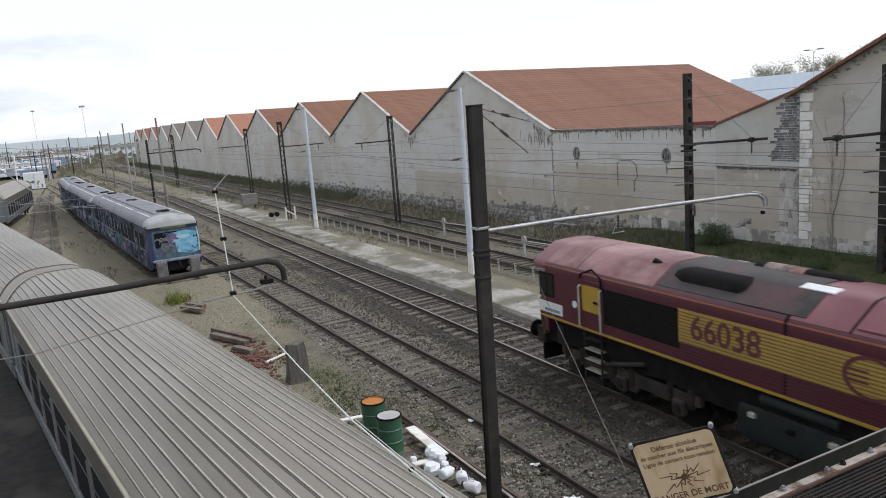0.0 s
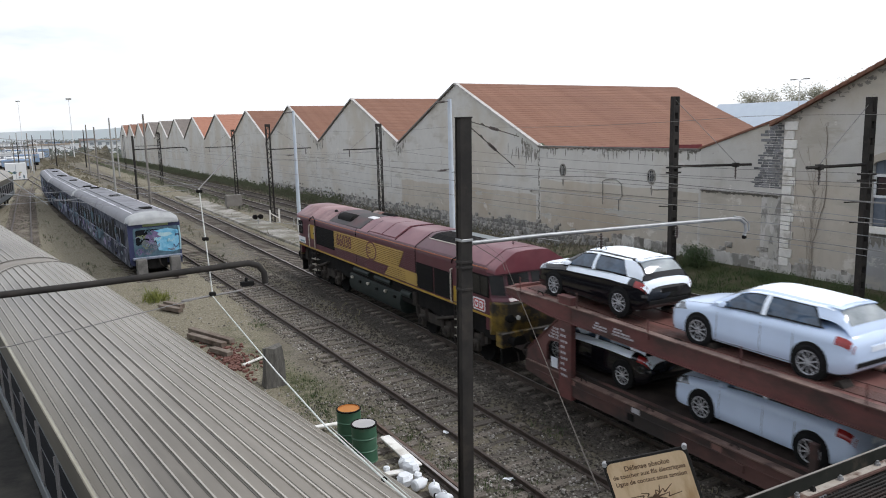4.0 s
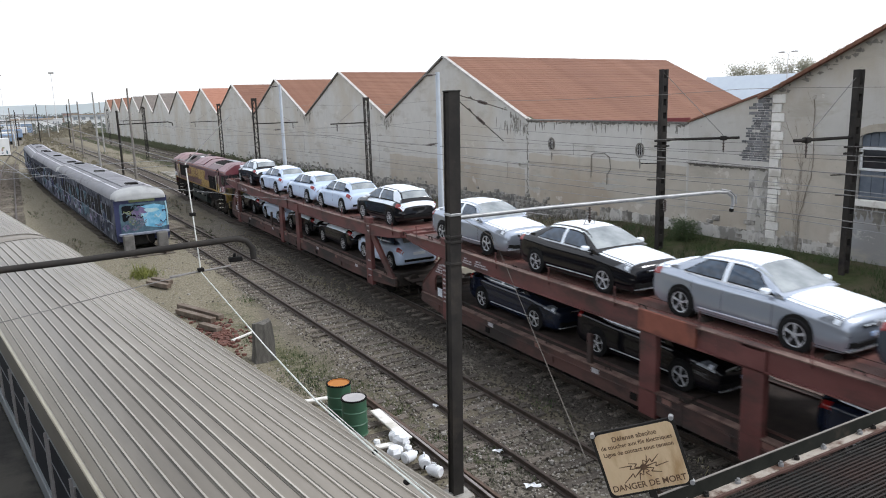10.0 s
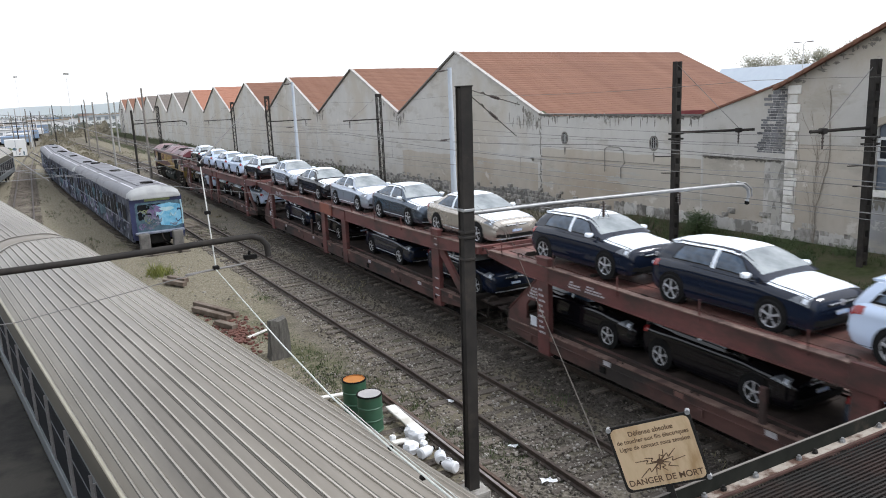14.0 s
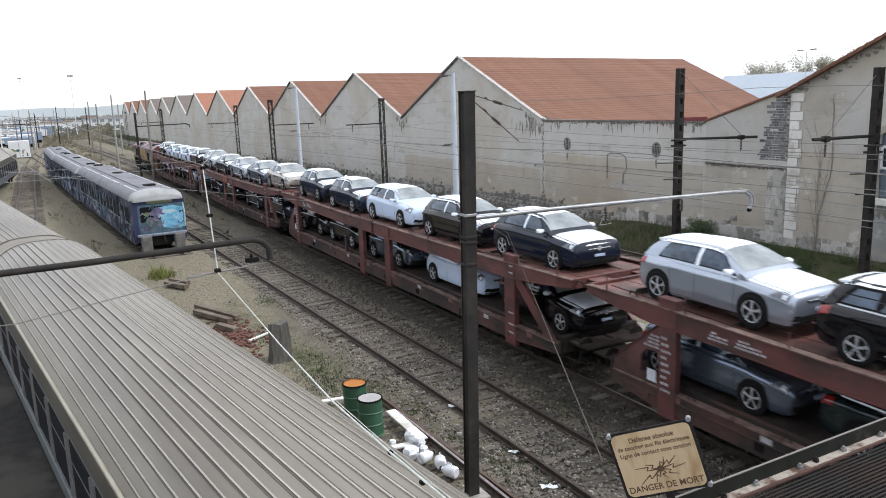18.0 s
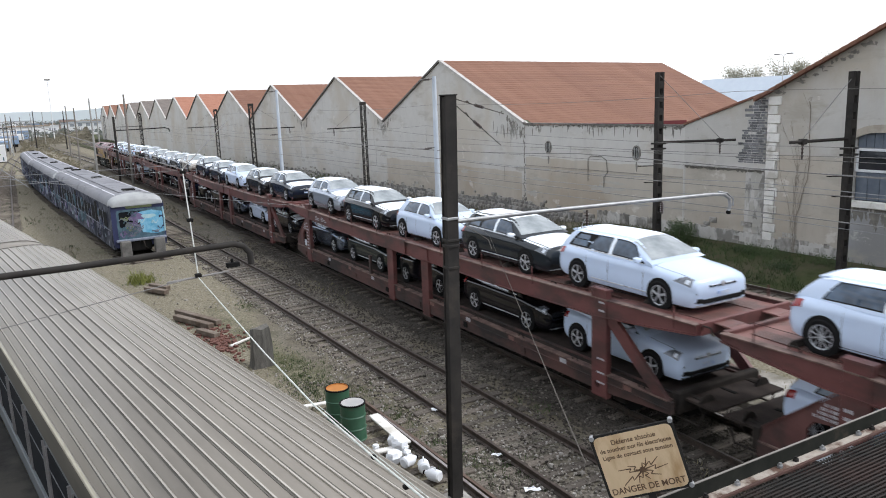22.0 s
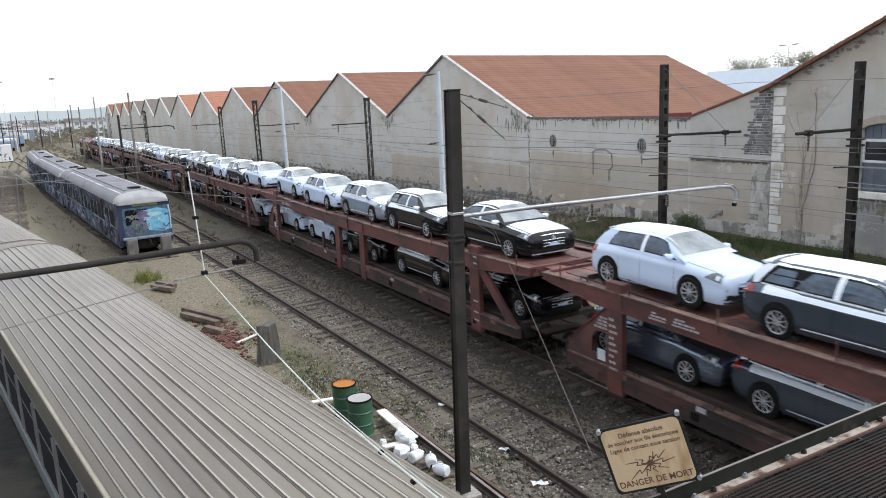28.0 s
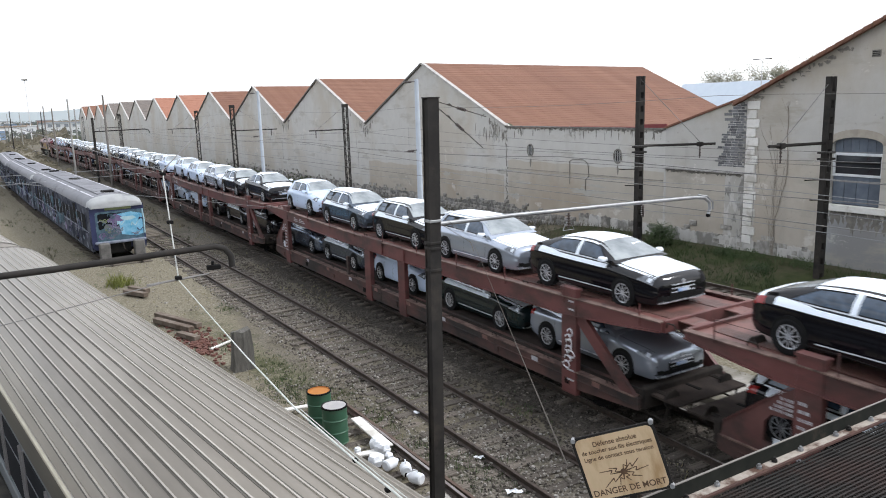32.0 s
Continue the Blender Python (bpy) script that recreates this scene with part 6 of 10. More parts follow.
def make_coach(y0, y1, line=None):
    """A coach on the curved siding, from y0 to y1."""
    line = line or LINE_COACH
    m = (y0 + y1) / 2
    ang = math.atan((line(y1) - line(y0)) / (y1 - y0))
    L = (y1 - y0) / math.cos(ang) / 2
    t = thing("passenger_coach", "old passenger coach with a dull ribbed metal roof", "coach", (line(y0) + line(y1)) / 2, m, fall(m), -ang, group="standing coaches")
    prof = coach_profile()
    rings = []
    for y, k in ((-L, 0.80), (-L + 0.25, 0.93), (-L + 0.7, 1.0), (L - 0.7, 1.0), (L - 0.25, 0.93), (L, 0.80)):
        rings.append([(x * (0.9 + 0.1 * k), y, 3.28 + (z - 3.28) * k) for x, z in prof] + [(-1.43, y, 3.2), (1.43, y, 3.2)])
    part("roof", Geo().loft(rings), M["coach_roof"], t, smooth=True)
    curve = [coach_arc(math.pi * k / 400) for k in range(401)]
    run_to = [0.0]
    for (xa, za), (xb, zb) in zip(curve, curve[1:]):
        run_to.append(run_to[-1] + math.hypot(xb - xa, zb - za))
    n = 22
    for k in range(n):
        want = run_to[-1] / 2 + (k - (n - 1) / 2) * 0.162
        q = next(j for j in range(401) if run_to[j] >= want)
        (x, z), (xa, za), (xb, zb) = curve[q], curve[max(0, q - 2)], curve[min(400, q + 2)]
        d = math.hypot(xb - xa, zb - za)
        nx, nz = (zb - za) / d, -(xb - xa) / d
        if nz < 0:
            nx, nz = -nx, -nz
        w, h = 0.009, 0.015
        sec = [(x - nz * w - nx * 0.01, z + nx * w - nz * 0.01), (x - nz * w + nx * h, z + nx * w + nz * h), (x + nz * w + nx * h, z - nx * w + nz * h), (x + nz * w - nx * 0.01, z - nx * w - nz * 0.01)]
        part("roof_rib", Geo().prism(sec, "y", -L + 0.75, L - 0.75), M["coach_rib"], t)
        # dark strip on one side of the rib paints its shadow line
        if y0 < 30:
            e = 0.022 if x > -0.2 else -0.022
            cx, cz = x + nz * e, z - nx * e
            part("rib_seam", Geo().prism([(cx - nz * 0.012 - nx * 0.02, cz + nx * 0.012 - nz * 0.02), (cx - nz * 0.012 + nx * 0.004, cz + nx * 0.012 + nz * 0.004), (cx + nz * 0.012 + nx * 0.004, cz - nx * 0.012 + nz * 0.004), (cx + nz * 0.012 - nx * 0.02, cz - nx * 0.012 - nz * 0.02)], "y", -L + 0.76, L - 0.76), M["roof_shade"], t)
    # arched end seams, with the shade at them put into the colour
    for yy in (-L + 0.72, L - 0.72):
        part("roof_seam", Geo().loft([[(x * s, yy + d, 3.28 + (z - 3.28) * s) for x, z in prof] for d, s in ((-0.05, 1.005), (-0.04, 1.02), (0.04, 1.02), (0.05, 1.005))], closed=False), M["roof_shade"], t)
    for sx in (-1, 1):
        lo = lambda a, b: (min(sx * a, sx * b), max(sx * a, sx * b))
        s = part("side", Geo().box(*lo(1.30, 1.41), -L + 0.1, L - 0.1, 0.95, 3.26), M["coach_side"], t)
        # band below the roof, with the flank's shade in its colour
        part("cantrail", Geo().prism([(sx * 1.40, 2.68), (sx * 1.418, 2.68), (sx * 1.44, 3.0), (sx * 1.435, 3.24), (sx * 1.40, 3.24)], "y", -L + 0.2, L - 0.2), M["cantrail"], t, "olive-brown band above the windows, darkened for shade")
        part("gutter", Geo().box(*lo(1.38, 1.47), -L + 0.2, L - 0.2, 3.24, 3.30, 0.01), M["gutter_tan"], t)
        part("sill_rail", Geo().box(*lo(1.40, 1.45), -L + 0.2, L - 0.2, 1.36, 1.44, 0.01), M["coach_side"], t)
        y = -L + 1.9
        while y < L - 2.6:
            part("window", Geo().box(*lo(1.405, 1.425), y - 0.1, y + 1.46, 1.52, 2.60, 0.01), M["glass_black"], s)
            if sx < 0 or y0 > 60:
                part("window_bar", Geo().box(*lo(1.425, 1.435), y - 0.1, y + 1.46, 2.24, 2.255), M["coach_side"], s)
                for ya in (y - 0.125, y + 1.46):
                    part("window_frame", Geo().box(*lo(1.405, 1.45), ya, ya + 0.025, 1.50, 2.62), M["frame_pale"], s)
            y += 1.86
        for yy in (-L + 0.8, L - 0.8):
            part("door", Geo().box(*lo(1.405, 1.43), yy - 0.38, yy + 0.38, 1.05, 3.0, 0.01), M["coach_side"], t)
        for yc in (-L + 3.5, L - 3.5):
            b = part("bogie_frame", Geo().box(*lo(0.95, 1.1), yc - 1.7, yc + 1.7, 0.5, 0.8, 0.05), M["bogie"], t)
            for d in (-1.25, 1.25):
                part("wheel", Geo().cyl((sx * 0.68, yc + d, 0.45), (sx * 0.82, yc + d, 0.45), 0.45, 18), M["soot"], b)
    part("floor", Geo().box(-1.3, 1.3, -L + 0.1, L - 0.1, 0.8, 1.1), M["soot"], t)
    for yy in (-L + 0.05, L - 0.05):
        part("end_wall", Geo().box(-1.3, 1.3, yy - 0.06, yy + 0.06, 1.1, 3.28), M["coach_side"], t)
    return t


make_coach(-2.0, 24.2)
make_coach(24.9, 50.0)
make_coach(82.0, 107.0, lambda y: -5.75 + 0.08 * (y - 79))


def make_asphalt():
    g = Geo()
    a = [(LINE_COACH(y) - 1.2, y, GZ + 0.12 + fall(y)) for y in range(-10, 60, 5)]
    n = len(a)
    g.add(a + [(x - 9, y, z) for x, y, z in a] + [(x, y, z - 0.4) for x, y, z in a], [(k, k + 1, n + k + 1, n + k) for k in range(n - 1)] + [(k, 2 * n + k, 2 * n + k + 1, k + 1) for k in range(n - 1)])
    tagged(part("pavement", g, M["asphalt"]), "dark asphalt walkway beside the silver coaches", "pavement", kind="structure")


make_asphalt()

# graffiti railcars: blue sides with blotches of many colours
M.update({
    "blue_side": mat("dark_blue_graffiti_side", (0.05, 0.057, 0.08), (0.17, 0.18, 0.21), 0.75, 2.6, c3=(0.02, 0.024, 0.04), s3=1.3, t3=(0.45, 0.56), bump=0.05, spec=0.1),
    "blue_roof": mat("grey_violet_roof", (0.145, 0.147, 0.165), (0.20, 0.20, 0.215), 0.6, 1.0, c3=(0.11, 0.11, 0.125), s3=0.5),
    "pale_strip": mat("pale_roof_strip", (0.6, 0.6, 0.64), (0.5, 0.5, 0.54), 0.6, 2.5),
    "graf_cyan": mat("sky_blue_spray", (0.10, 0.36, 0.55), (0.26, 0.52, 0.68), 0.5, 5),
    "graf_pink": mat("violet_spray", (0.12, 0.085, 0.19), (0.19, 0.14, 0.26), 0.5, 3),
    "graf_green": mat("green_spray", (0.15, 0.19, 0.08), (0.24, 0.27, 0.13), 0.5, 3),
    "graf_mix": mat("mixed_spray", (0.10, 0.16, 0.10), (0.20, 0.14, 0.26), 0.5, 5, c3=(0.05, 0.08, 0.12), s3=3.0),
    "graf_pale": mat("pale_spray", (0.24, 0.265, 0.32), (0.14, 0.16, 0.21), 0.5, 3),
    "graf_teal": mat("dark_teal_spray", (0.035, 0.07, 0.10), (0.09, 0.16, 0.2), 0.5, 4),
    "pale_dome": mat("pale_grey_dome", (0.29, 0.30, 0.30), (0.37, 0.375, 0.375), 0.5, 1.6, c3=(0.22, 0.225, 0.23), s3=0.8),
    "graf_bright": mat("pale_aqua_spray", (0.32, 0.52, 0.58), (0.45, 0.6, 0.64), 0.5, 5),
    "block_grey": mat("weathered_grey_block", (0.10, 0.096, 0.09), (0.18, 0.17, 0.16), 0.95, 3, bump=0.4),
    "blue_deep": mat("deep_blue_paint", (0.02, 0.026, 0.075), (0.035, 0.042, 0.11), 0.45, 2),
})


def blob(rng, cx, cz, w, h, n=11):
    return [(cx + w * math.cos(2 * math.pi * k / n) * rng.uniform(0.55, 1.1), cz + h * math.sin(2 * math.pi * k / n) * rng.uniform(0.55, 1.1)) for k in range(n)]


def scribble(rng, cx, cz, w, h):
    """A looping spray stroke round a point."""
    a, b, p = rng.choice((1.0, 2.0)), rng.choice((2.0, 3.0)), rng.uniform(0, 6.28)
    return [(cx + w * math.sin(a * k * 0.42 + p) + 0.02 * k, cz + h * math.sin(b * k * 0.42)) for k in range(12)]


def make_railcar(y0, length, front):
    m = y0 + length / 2
    ang = math.atan((LINE_BLUE(y0 + length) - LINE_BLUE(y0)) / length)
    t = thing("graffiti_railcar", "dark blue railcar covered in graffiti with a grey roof", "railcar", (LINE_BLUE(y0) + LINE_BLUE(y0 + length)) / 2, m, fall(m), -ang, group="standing railcars")
    L = length / 2
    prof = [(1.40 * math.cos(math.pi * k / 10), 2.95 + 0.58 * math.sin(math.pi * k / 10) ** 0.75) for k in range(11)]
    def ring(y, a, b):
        return [(x * a, y, 2.93 + (z - 2.95) * b) for x, z in prof] + [(-1.4 * a, y, 2.86), (1.4 * a, y, 2.86)]
    part("roof", Geo().loft([ring(y, 1, 1) for y in (-L + 0.75, L - 0.75)]), M["blue_roof"], t, smooth=True)
    for e in (-1, 1):
        part("roof_end", Geo().loft([ring(e * (L + d), a, b) for d, a, b in ((-0.75, 1.0, 1.0), (-0.4, 0.995, 0.97), (-0.12, 0.97, 0.80), (0.02, 0.94, 0.58), (0.08, 0.90, 0.34))]), M["pale_dome"], t, "pale rounded roof end", True)
    for x in (-0.84, 0.84):
        for k in range(5):
            a = -L + 1.0 + k * (length - 2.0) / 5
            part("roof_strip", Geo().box(x - 0.10, x + 0.10, a, a + (length - 2.0) / 5 - 0.5, 3.30, 3.41, 0.01), M["pale_strip"], t)
    for k in range(7):
        yk = -L + 1.5 + k * (length - 3) / 7
        part("roof_panel", Geo().box(-0.62, 0.62, yk + 0.05, yk + (length - 3) / 7 - 0.05, 3.44, 3.528, 0.02), M["blue_roof"], t)
    for yy in (-L + 2.0, 0.4, L - 2.5):
        part("roof_vent", Geo().box(-0.32, 0.32, yy - 0.3, yy + 0.3, 3.5, 3.62, 0.03), M["grille"], t)
    rng = random.Random(int(y0))
    for sx in (-1, 1):
        lo = lambda a, b: (min(sx * a, sx * b), max(sx * a, sx * b))
        s = part("side", Geo().box(*lo(1.28, 1.39), -L + 0.05, L - 0.05, 0.55, 2.95), M["blue_side"], t)
        y = -L + 1.3
        while y < L - 2:
            f = (y + L) % 8.4
            if 3.9 < f < 5.4:
                part("doorway", Geo().box(*lo(1.36, 1.393), y + 0.1, y + 1.2, 0.65, 2.8, 0.01), M["soot"], t, "dark recessed doorway")
                part("door_edge", Geo().box(*lo(1.37, 1.41), y + 0.04, y + 0.10, 0.65, 2.8), M["blue_deep"], t)
            else:
                part("window", Geo().box(*lo(1.385, 1.403), y, y + 1.15, 1.62, 2.45, 0.02), M["glass_black"], s)
                part("window_frame", Geo().box(*lo(1.385, 1.41), y + 1.15, y + 1.25, 1.60, 2.50), M["graf_pale"], s)
            y += 1.4
        part("waist_line", Geo().box(*lo(1.385, 1.40), -L + 0.6, L - 0.6, 1.52, 1.56), M["graf_pale"], s)
        part("cantrail", Geo().box(*lo(1.385, 1.42), -L + 0.3, L - 0.3, 2.80, 2.90, 0.01), M["blue_side"], s)
        sprays = {}
        for k in range(70):
            c = rng.choice(("graf_teal", "graf_teal", "graf_pale", "blue_deep", "blue_deep", "blue_side", "graf_pink"))
            o = rng.uniform(0, 0.004)
            sprays.setdefault(c, Geo()).prism(blob(rng, rng.uniform(-L + 0.6, L - 0.6), rng.uniform(0.75, 2.0), rng.uniform(0.1, 0.5), rng.uniform(0.08, 0.28)), "x", *lo(1.385, 1.396 + o))
        for k in range(26):
            c = rng.choice(("graf_pale", "graf_teal", "graf_teal", "blue_deep"))
            path = scribble(rng, rng.uniform(-L + 0.6, L - 0.6), rng.uniform(0.9, 2.3), rng.uniform(0.2, 0.5), rng.uniform(0.15, 0.4))
            sprays.setdefault(c, Geo()).tube([(sx * 1.40, u, v) for u, v in path], 0.028, 4)
        for c, g in sprays.items():
            tagged(part("graffiti", g, M[c], s), kind="stuff")
        part("skirt", Geo().box(*lo(1.2, 1.34), -L + 0.3, L - 0.3, 0.4, 0.58), M["soot"], t)
        for yc in (-L + 3, L - 3):
            for d in (-1.1, 1.1):
                part("wheel", Geo().cyl((sx * 0.68, yc + d, 0.43), (sx * 0.82, yc + d, 0.43), 0.43, 16), M["soot"], t)
    part("floor", Geo().box(-1.25, 1.25, -L + 0.1, L - 0.1, 0.45, 0.7), M["soot"], t)
    for s_y, is_front in ((-1, front), (1, False)):
        yy = s_y * (L - 0.02)
        e = part("end_wall", Geo().prism(rounded(-1.38, 1.38, 0.6, 3.0, 0.22), "y", min(yy, yy - s_y * 0.1), max(yy, yy - s_y * 0.1)), M["blue_deep"] if is_front else M["blue_side"], t)
        if is_front:
            def skin(d):
                return min(yy, yy + s_y * d), max(yy, yy + s_y * d)
            part("cab_front", Geo().prism(rounded(-1.12, 1.30, 1.02, 2.66, 0.14), "y", *skin(0.012)), M["graf_teal"], e)
            part("windscreen", Geo().prism(rounded(-1.0, 0.25, 1.7, 2.55, 0.1), "y", *skin(0.018)), M["glass_black"], e, "dark sprayed cab window")
            part("sprayed_field", Geo().prism([(0.15, 1.35), (0.9, 1.2), (1.26, 1.3), (1.27, 2.4), (0.7, 2.55), (-0.2, 2.45), (0.05, 1.9)], "y", *skin(0.0205)), M["graf_cyan"], e, "sky blue sprayed field")
            part("sprayed_field", Geo().prism(blob(rng, -0.15, 2.2, 0.5, 0.3, 13), "y", *skin(0.0225)), M["graf_pink"], e, "violet sprayed field")
            part("sprayed_field", Geo().prism(blob(rng, 0.55, 2.22, 0.42, 0.16, 11), "y", *skin(0.0235)), M["graf_bright"], e, "pale aqua sprayed field")
            part("sprayed_field", Geo().prism(blob(rng, -0.35, 1.6, 0.5, 0.45, 15), "y", *skin(0.0215)), M["graf_mix"], e, "green and violet sprayed field")
            sprays = {}
            for k in range(26):
                x, z = rng.uniform(-1.0, 1.1), rng.uniform(1.15, 2.5)
                c = rng.choice(("graf_cyan", "graf_pale", "blue_deep", "graf_bright")) if x > 0 else rng.choice(("graf_green", "graf_pink", "graf_teal", "graf_teal", "graf_pale"))
                path = scribble(rng, x, z, rng.uniform(0.06, 0.16), rng.uniform(0.05, 0.14))
                sprays.setdefault(c, Geo()).tube([(min(1.27, max(-1.1, u)), yy + s_y * (0.024 + k * 0.0002), v) for u, v in path], 0.024, 4)
            for c, g in sprays.items():
                tagged(part("graffiti", g, M[c], e), kind="stuff")
            # pale aqua tube paints the light along the front's right corner
            part("corner_flash", Geo().tube([(1.32, yy + s_y * 0.01, 1.3), (1.35, yy + s_y * 0.01, 2.0), (1.30, yy + s_y * 0.01, 2.65)], 0.045, 6), M["graf_bright"], e, "corner post coloured pale aqua as if lit")
            part("destination_box", Geo().box(-0.6, 0.75, min(yy, yy - s_y * 0.2) - 0.02, max(yy, yy + s_y * 0.085), 2.72, 2.90, 0.02), M["graf_green"], e, "dull green sprayed box over the cab")
            part("front_beam", Geo().box(-1.25, 1.35, *skin(0.22), 0.92, 1.06, 0.03), M["graf_pale"], e, "pale front beam over the buffers")
            part("brake_hose", Geo().tube([(0.1, yy + s_y * 0.15, 0.95), (0.15, yy + s_y * 0.3, 0.6), (0.3, yy + s_y * 0.15, 0.45)], 0.035, 6), M["bogie"], e)
            for x in (-0.88, 0.88):
                part("buffer_block", Geo().box(x - 0.27, x + 0.27, yy - 0.62, yy - 0.24, 0.0, 1.02, 0.05), M["block_grey"], t, "pale concrete buffer block")
                part("buffer", Geo().cyl((x, yy, 0.85), (x, yy + s_y * 0.24, 0.85), 0.18, 12), M["bogie"], t)
            part("hood", Geo().box(-0.55, 0.55, yy - 0.1, yy + 0.15, 0.35, 0.95, 0.05), M["soot"], t)
    return t


make_railcar(43.5, 25.0, True)
make_railcar(68.9, 25.0, False)
make_railcar(94.3, 25.0, False)

# ---------------------------------------------------------------- poles and wires
M.update({
    "pole_dark": mat("dark_painted_steel", (0.024, 0.022, 0.021), (0.042, 0.038, 0.034), 0.85, 2, spec=0.2, bump=0.1, c3=(0.06, 0.05, 0.042), s3=1.2, t3=(0.55, 0.7)),
    "pole_mid": mat("weathered_grey_brown_pole", (0.17, 0.155, 0.14), (0.23, 0.215, 0.195), 0.9, 2, spec=0.2),
    "pole_blue": mat("pale_blue_painted_steel", (0.46, 0.51, 0.57), (0.53, 0.58, 0.63), 0.55, 2),
    "pole_concrete": mat("pale_concrete_pole", (0.27, 0.265, 0.25), (0.34, 0.335, 0.315), 0.85, 2),
    "galv": mat("galvanised_steel", (0.25, 0.255, 0.26), (0.36, 0.365, 0.37), 0.45, 4, metal=0.4),
    "wire": mat("copper_wire", (0.15, 0.145, 0.14), (0.22, 0.21, 0.2), 0.5, 3, metal=0.3),
    "rope": mat("white_rope", (0.48, 0.51, 0.48), (0.6, 0.62, 0.58), 0.7, 20),
    "rod": mat("weathered_white_rod", (0.36, 0.37, 0.35), (0.46, 0.46, 0.43), 0.7, 12),
    "guy": mat("grey_guy_rope", (0.075, 0.066, 0.057), (0.12, 0.108, 0.095), 0.9, 20, spec=0.1),
    "ceramic": mat("brown_insulator", (0.07, 0.05, 0.045), (0.1, 0.08, 0.07), 0.3, 5),
})


def insulator(par, p, q, r=0.05, m="ceramic", discs=5):
    p, q = Vector(p), Vector(q)
    g = Geo().cyl(p, q, r * 0.45, 8)
    d = (q - p) / (discs + 1)
    for k in range(discs):
        c = p + d * (k + 1)
        g.cyl(c - d * 0.22, c + d * 0.22, r, 10, r * 0.7)
    return part("insulator", g, M[m], par)


def make_main_pole():
    t = thing("catenary_pole", "dark steel overhead line pole between the sidings", "pole")
    def ring(z):
        x = 6.62 + 0.016 * z
        return [(x - 0.16, 11.42, z), (x + 0.16, 11.42, z), (x + 0.16, 11.58, z), (x - 0.16, 11.58, z)]
    for a, b in ((11.40, 11.42), (11.58, 11.60)):
        part("flange", Geo().loft([[(6.62 + 0.016 * z + sx * 0.112, yy, z) for sx, yy in ((-1, a), (1, a), (1, b), (-1, b))] for z in (-0.3, 7.64)]), M["pole_dark"], t)
    part("web", Geo().loft([[(6.62 + 0.016 * z + sx, yy, z) for sx, yy in ((-0.085, 11.42), (0.085, 11.42), (0.085, 11.58), (-0.085, 11.58))] for z in (-0.3, 7.62)]), M["pole_dark"], t)
    part("cap", Geo().box(6.62, 6.87, 11.39, 11.61, 7.64, 7.66), M["pole_dark"], t)
    for z in (4.55, 4.95, 5.05, 5.45):
        part("clamp_band", Geo().box(6.50 + 0.016 * z, 6.74 + 0.016 * z, 11.38, 11.62, z, z + 0.05, 0.008), M["galv"] if z > 5.3 else M["pole_dark"], t)
    part("foot", Geo().box(6.35, 6.9, 11.25, 11.75, -0.3, 0.02, 0.03), M["rubble"], t)
    pts = [(6.85, 11.5, 5.40), (8.6, 11.5, 5.39), (11.5, 11.5, 5.33), (13.6, 11.5, 5.28), (13.95, 11.5, 5.25), (14.13, 11.5, 5.14), (14.17, 11.5, 4.98), (14.12, 11.5, 4.85)]
    part("arm", Geo().tube(pts, 0.04, 10), M["galv"], t, "galvanised curved bracket arm", True)
    part("arm_sheath", Geo().tube([(13.75, 11.5, 5.33), (14.05, 11.5, 5.27), (14.26, 11.5, 5.12), (14.27, 11.5, 4.95)], 0.02, 6), M["galv"], t)
    part("arm_clamp", Geo().box(14.07, 14.17, 11.46, 11.54, 4.78, 4.87, 0.02), M["soot"], t)
    insulator(t, (9.9, 11.5, 5.30), (9.9, 11.5, 4.98), 0.05)
    insulator(t, (12.0, 11.5, 5.26), (12.0, 11.5, 5.0), 0.05)
    part("stay_loop", Geo().tube([(9.75, 11.5, 4.95), (9.9, 11.5, 5.2), (10.05, 11.5, 4.95), (9.75, 11.5, 4.95)], 0.009, 5), M["galv"], t)
    for dz, b in ((0.0, Vector((8.95, 13.0, 7.25))), (-0.10, Vector((8.85, 13.0, 6.62)))):
        a = Vector((6.88, 11.5, 7.58 + dz))
        part("stay", Geo().tube([a, b], 0.009, 5), M["guy"], t)
        insulator(t, a.lerp(b, 0.36), a.lerp(b, 0.56), 0.032)
        part("shackle", Geo().tube([a.lerp(b, 0.18), a.lerp(b, 0.22) + Vector((0, 0, 0.03)), a.lerp(b, 0.26)], 0.014, 5), M["guy"], t)
    part("guy_rope", Geo().tube([(6.85, 11.4, 5.55), (6.95, 10.6, 5.25), (2.35, 2.75, 5.80), (1.62, 1.85, 6.28)][:2] + [(1.60, 1.86, 6.27)], 0.0026, 5), M["guy"], t)
    part("guy_rope", Geo().tube([(6.85, 11.42, 5.4), (6.93, 10.6, 5.18), (6.2, 9.4, 5.3)], 0.006, 5), M["guy"], t)


make_main_pole()


def make_left_arm():
    t = thing("gantry", "dark curved tubular bracket arm reaching over the coaches", "gantry")
    pts = [(-7.0, 12.5, 5.2), (-0.92, 12.5, 5.24), (0.62, 12.5, 5.25), (2.74, 12.5, 5.30), (3.05, 12.5, 5.31), (3.22, 12.5, 5.25), (3.31, 12.5, 5.12), (3.32, 12.5, 4.93)]
    part("tube", Geo().tube(pts, 0.052, 10), M["pole_dark"], t, smooth=True)
    part("stand", Geo().box(-7.2, -6.9, 12.35, 12.65, -0.3, 6.0), M["pole_dark"], t)
    part("clamp", Geo().box(2.9, 3.12, 12.45, 12.55, 4.92, 5.0, 0.01).cyl((3.0, 12.5, 4.93), (3.0, 12.5, 5.06), 0.025, 6), M["soot"], t)


make_left_arm()


